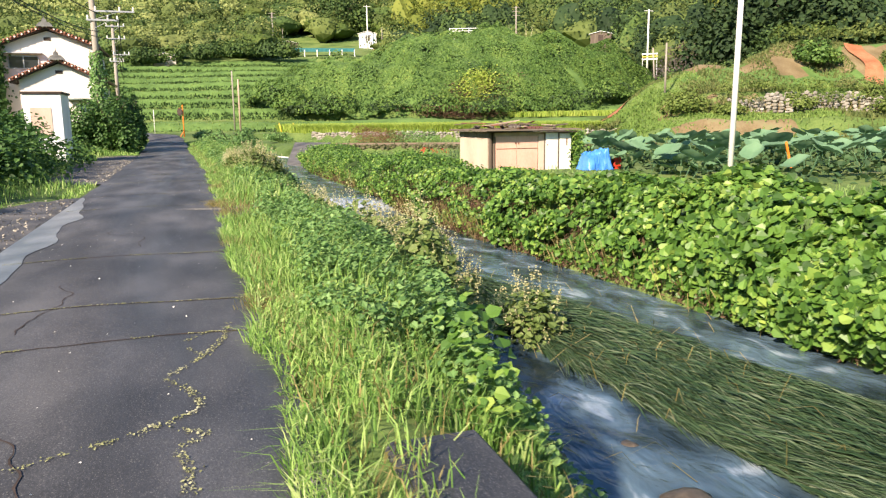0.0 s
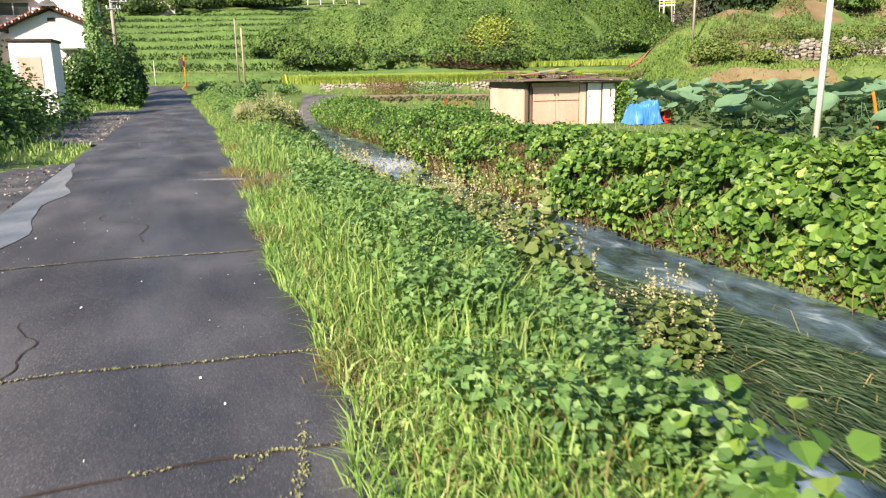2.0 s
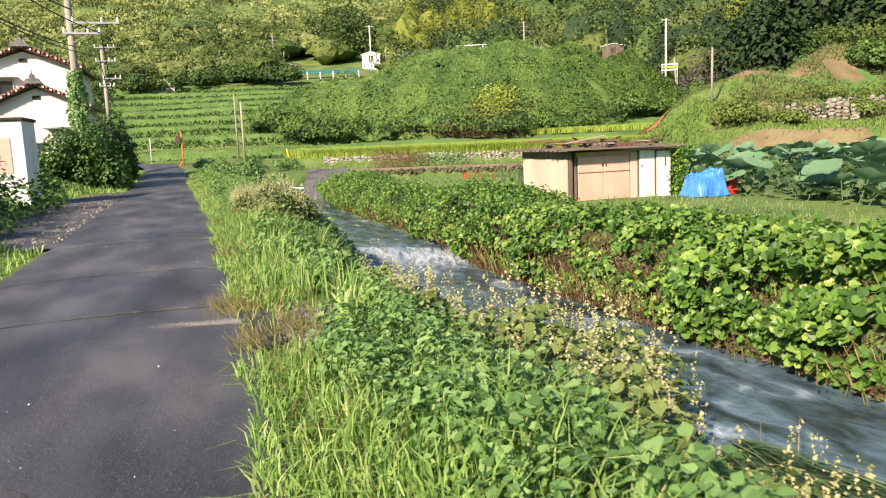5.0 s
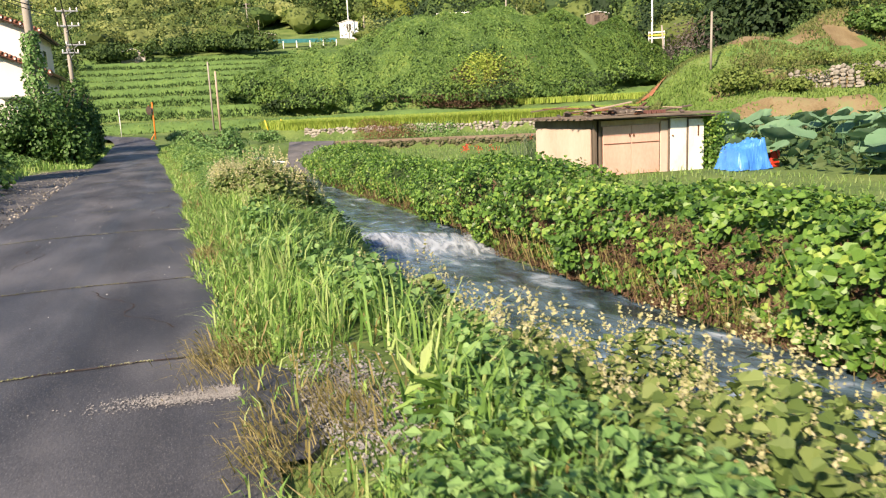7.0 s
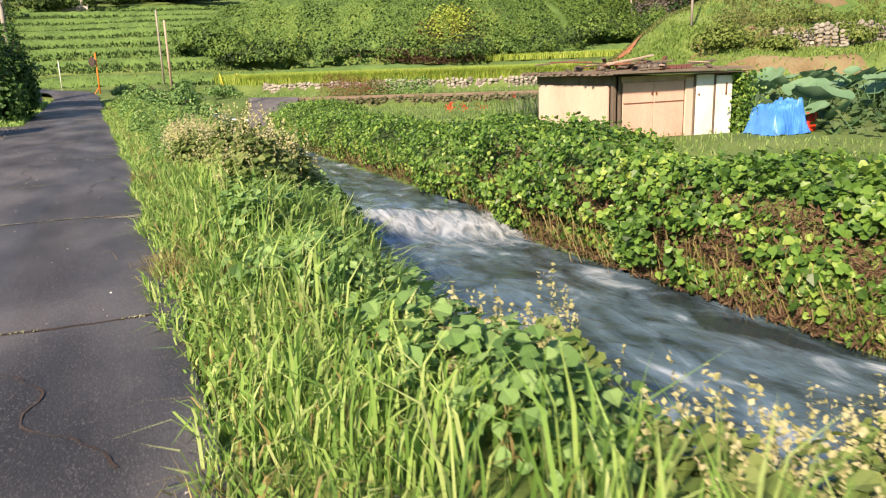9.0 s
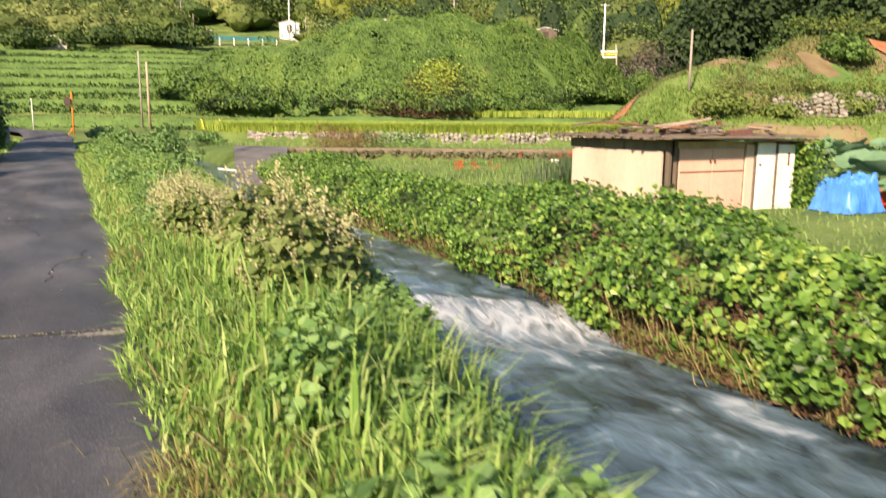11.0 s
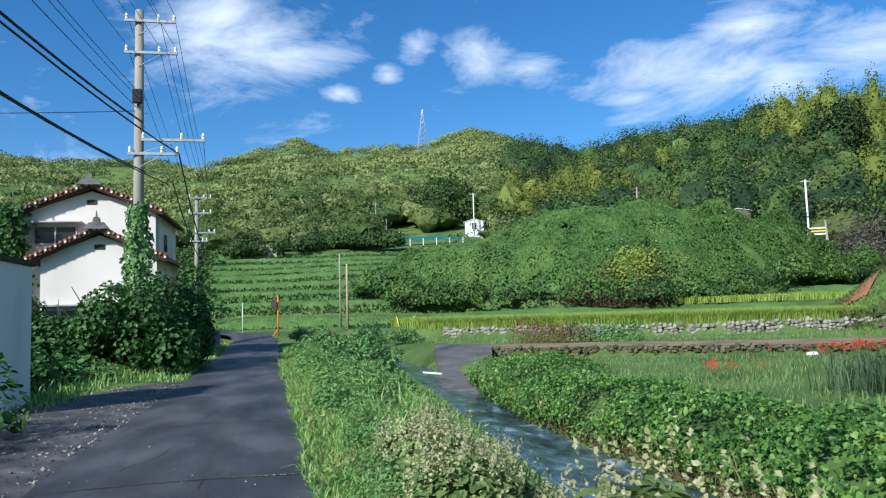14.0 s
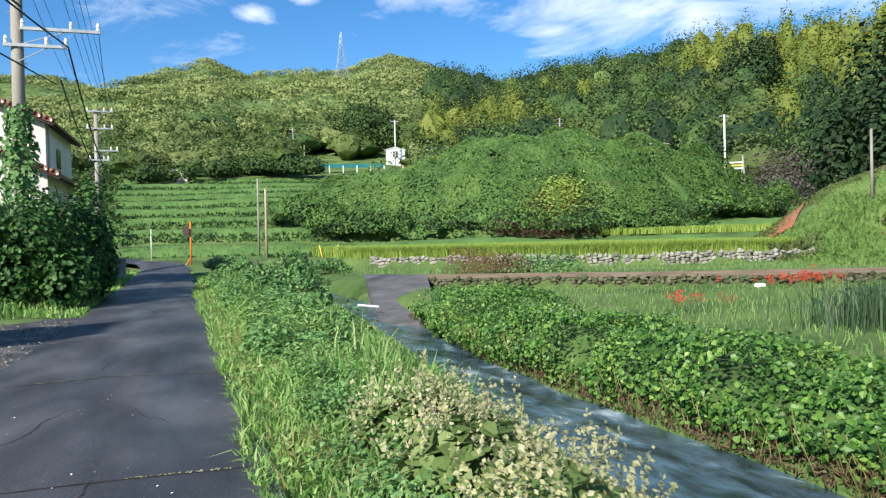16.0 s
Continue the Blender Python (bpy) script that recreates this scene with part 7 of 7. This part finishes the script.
# creeper over the house's far corner
n = 2000
P = np.stack([-11.6 + rng.normal(size=n) * .4, 53.6 + rng.normal(size=n) * .5, 1.5 + 5.2 * rng.random(n)], -1)
stuff("house_creeper", leaf_mesh("house_creeper", P, np.tile([.2, -1.0, .4], (n, 1)) + rng.normal(size=(n, 3)) * .5, rng.uniform(.14, .26, n), M_SHRUB, "heart"), "dark creeper hanging over the house corner", "creeper")
for x, y, h, r in ((-13, 52, 5, 2.4), (-9.5, 49.5, 1.2, 1.3), (-7.4, 49.2, 1.3, 1.3), (-11.5, 48.5, 2.2, 1.6), (-7.0, 62, 2.4, 1.4), (-8.5, 66, 3.4, 2.0), (-9.5, 72.5, 4.0, 2.2), (-9.5, 78, 5.5, 3.0)):
    shrub("garden_shrub", "rounded green garden shrub near the house", x, y, h, r, 1300, .24, M_SHRUB)
# low concrete post beside the bend
bm = boxed(-.22, .22, -.22, .22, -.1, .95, .03)
post = part("concrete_post", bm, M_CONCRETE)
post.location = (-3.95, 63.0, .05)
tagged(post, "short weathered concrete post at the road edge", "post")

# bushes and young trees over the bank past the ramp
for x, y, h, r in ((1.6, 36.0, .55, .6), (2.0, 38.8, .7, .7), (1.5, 41.8, .8, .7), (2.6, 44.6, .95, .8), (2.0, 48.0, 1.0, .9), (3.2, 51.5, 1.1, 1.0), (1.4, 53.5, 1.0, .9), (5.2, 58.5, 1.1, 1.1), (3.8, 62, 1.2, 1.1), (1.6, 60, 1.1, 1.0), (6.6, 62.5, 1.0, 1.2), (.9, 66, 1.0, .9)):
    shrub("bank_shrub", "leafy green shrub on the stream bank", x, y, h * 1.25, r, 900, .12, M_WEED)

# trees that stand out on the hills
def hill_tree(az, d, h, r, mat, label, size=.55, count=2600):
    x, y = at_bearing(az, d)
    return shrub("hill_tree", label, x, y, h, r, count, size, mat, 11, 8)


hill_tree(49.0, 90, 25, 9, M_FOREST_DARK, "tall dark evergreen tree at the slope's edge", .75, 8500)
hill_tree(52.0, 84, 22, 9, M_FOREST_DARK, "tall dark evergreen tree at the slope's edge", .75, 7000)
hill_tree(40.3, 218, 24, 10, M_FOREST_DARK, "round dark tree standing above the ridge line", .9, 5000)
hill_tree(12.6, 205, 17, 8, M_FOREST, "big round dark tree above the terraces", .8)
hill_tree(11.0, 212, 14, 7, M_FOREST, "round dark tree above the terraces", .8)
hill_tree(16.6, 188, 12, 6, M_SLOPEBUSH, "broad tree beside the distant white hut", .7)
hill_tree(4.8, 176, 9, 7, M_FOREST, "broad spreading tree above the terraces", .6)
hill_tree(2.6, 172, 8, 6, M_FOREST, "broad spreading tree above the terraces", .6)
hill_tree(18.8, 175, 9, 4.5, M_BAMBOO, "pale yellow-green tree behind the knoll", .6)
hill_tree(20.4, 190, 13, 4.5, M_BROWNLEAF, "bare reddish-brown dead tree on the hillside", .5, 1500)
for az, d in ((42.4, 112), (44.2, 108), (41.2, 122)):
    x, y = at_bearing(az, d)
    shrub("bare_tree", "leafless grey twiggy tree under the hill", x, y, 9, 5.5, 1100, .4, M_GREYTWIG, 11, 26)
for u, v, h, r in ((1.6, -1.9, 2.6, 2.2), (5.0, -2.6, 1.9, 1.5), (11.5, -1.0, 1.9, 1.5), (18.5, -3.2, 2.3, 2.6), (24.5, -3.0, 2.3, 2.4)):
    x, y = slope_xy(u, v)
    shrub("orchard_tree", "low spreading orchard tree on the grassy bench", x, y, h, r, 1500, .2, M_BANKBUSH, 9, 8)
x, y = slope_xy(17.5, 9.5)
shrub("slope_shrub", "leafy light-green shrub on the upper bank", x, y, 3.0, 2.4, 1600, .3, M_KNOLL, 9, 8)


# pale bamboo stems standing at the edge of the grove
def culms():
    n = 90
    az, d = np.radians(rng.uniform(22.2, 28, n)), rng.uniform(160, 170, n)
    x, y = d * np.sin(az), 20 + d * np.cos(az)
    z = land(x, y)
    P = np.stack([x, y, z - .3], -1)
    stuff("bamboo_stems", blade_mesh("bamboo_stems", P, rng.uniform(6, 10, n), rng.uniform(.16, .3, n), rng.normal(size=(n, 2)) * .08, M_CULM), "pale bamboo stems along the grove's edge", "bamboo")


M_CULM = material("bamboo_stem", [(.16, .17, .08), (.28, .28, .16), (.36, .34, .22)], .6, .5, 4, 0, island=.7)
culms()


def rail_fence(az, d, el, wide, label):
    x, y = at_bearing(az, d)
    z = 1.53 + d * math.tan(radians(el))
    t = thing("rail_fence", label, "fence", (x, y, z), -az)
    part("base", boxed(-wide / 2, wide / 2, .1, .4, -4, .5), M_CONCRETE, t, "pale concrete retaining edge")
    for i in range(6):
        px_ = -wide / 2 + .1 + (wide - .2) * i / 5
        part("post", boxed(px_ - .07, px_ + .07, 0, .1, -.3, 1.6), M_WHITEPOLE, t)
    for h in (.9, 1.45):
        part("rail", boxed(-wide / 2, wide / 2, -.06, 0, h, h + .12), M_WHITEPOLE, t)


rail_fence(22.6, 156, 6.9, 7.5, "white rail fence on a concrete edge above the knoll")
for az, d, el, w, h in ((36.2, 150, 5.6, 5.0, 2.2), (33.6, 158, 6.1, 4.5, 2.0)):
    hut("hillside_shed", az, d, el, w, 3, h, M_OLDWOOD, M_BOX, "pale-roofed shed half hidden in the trees")
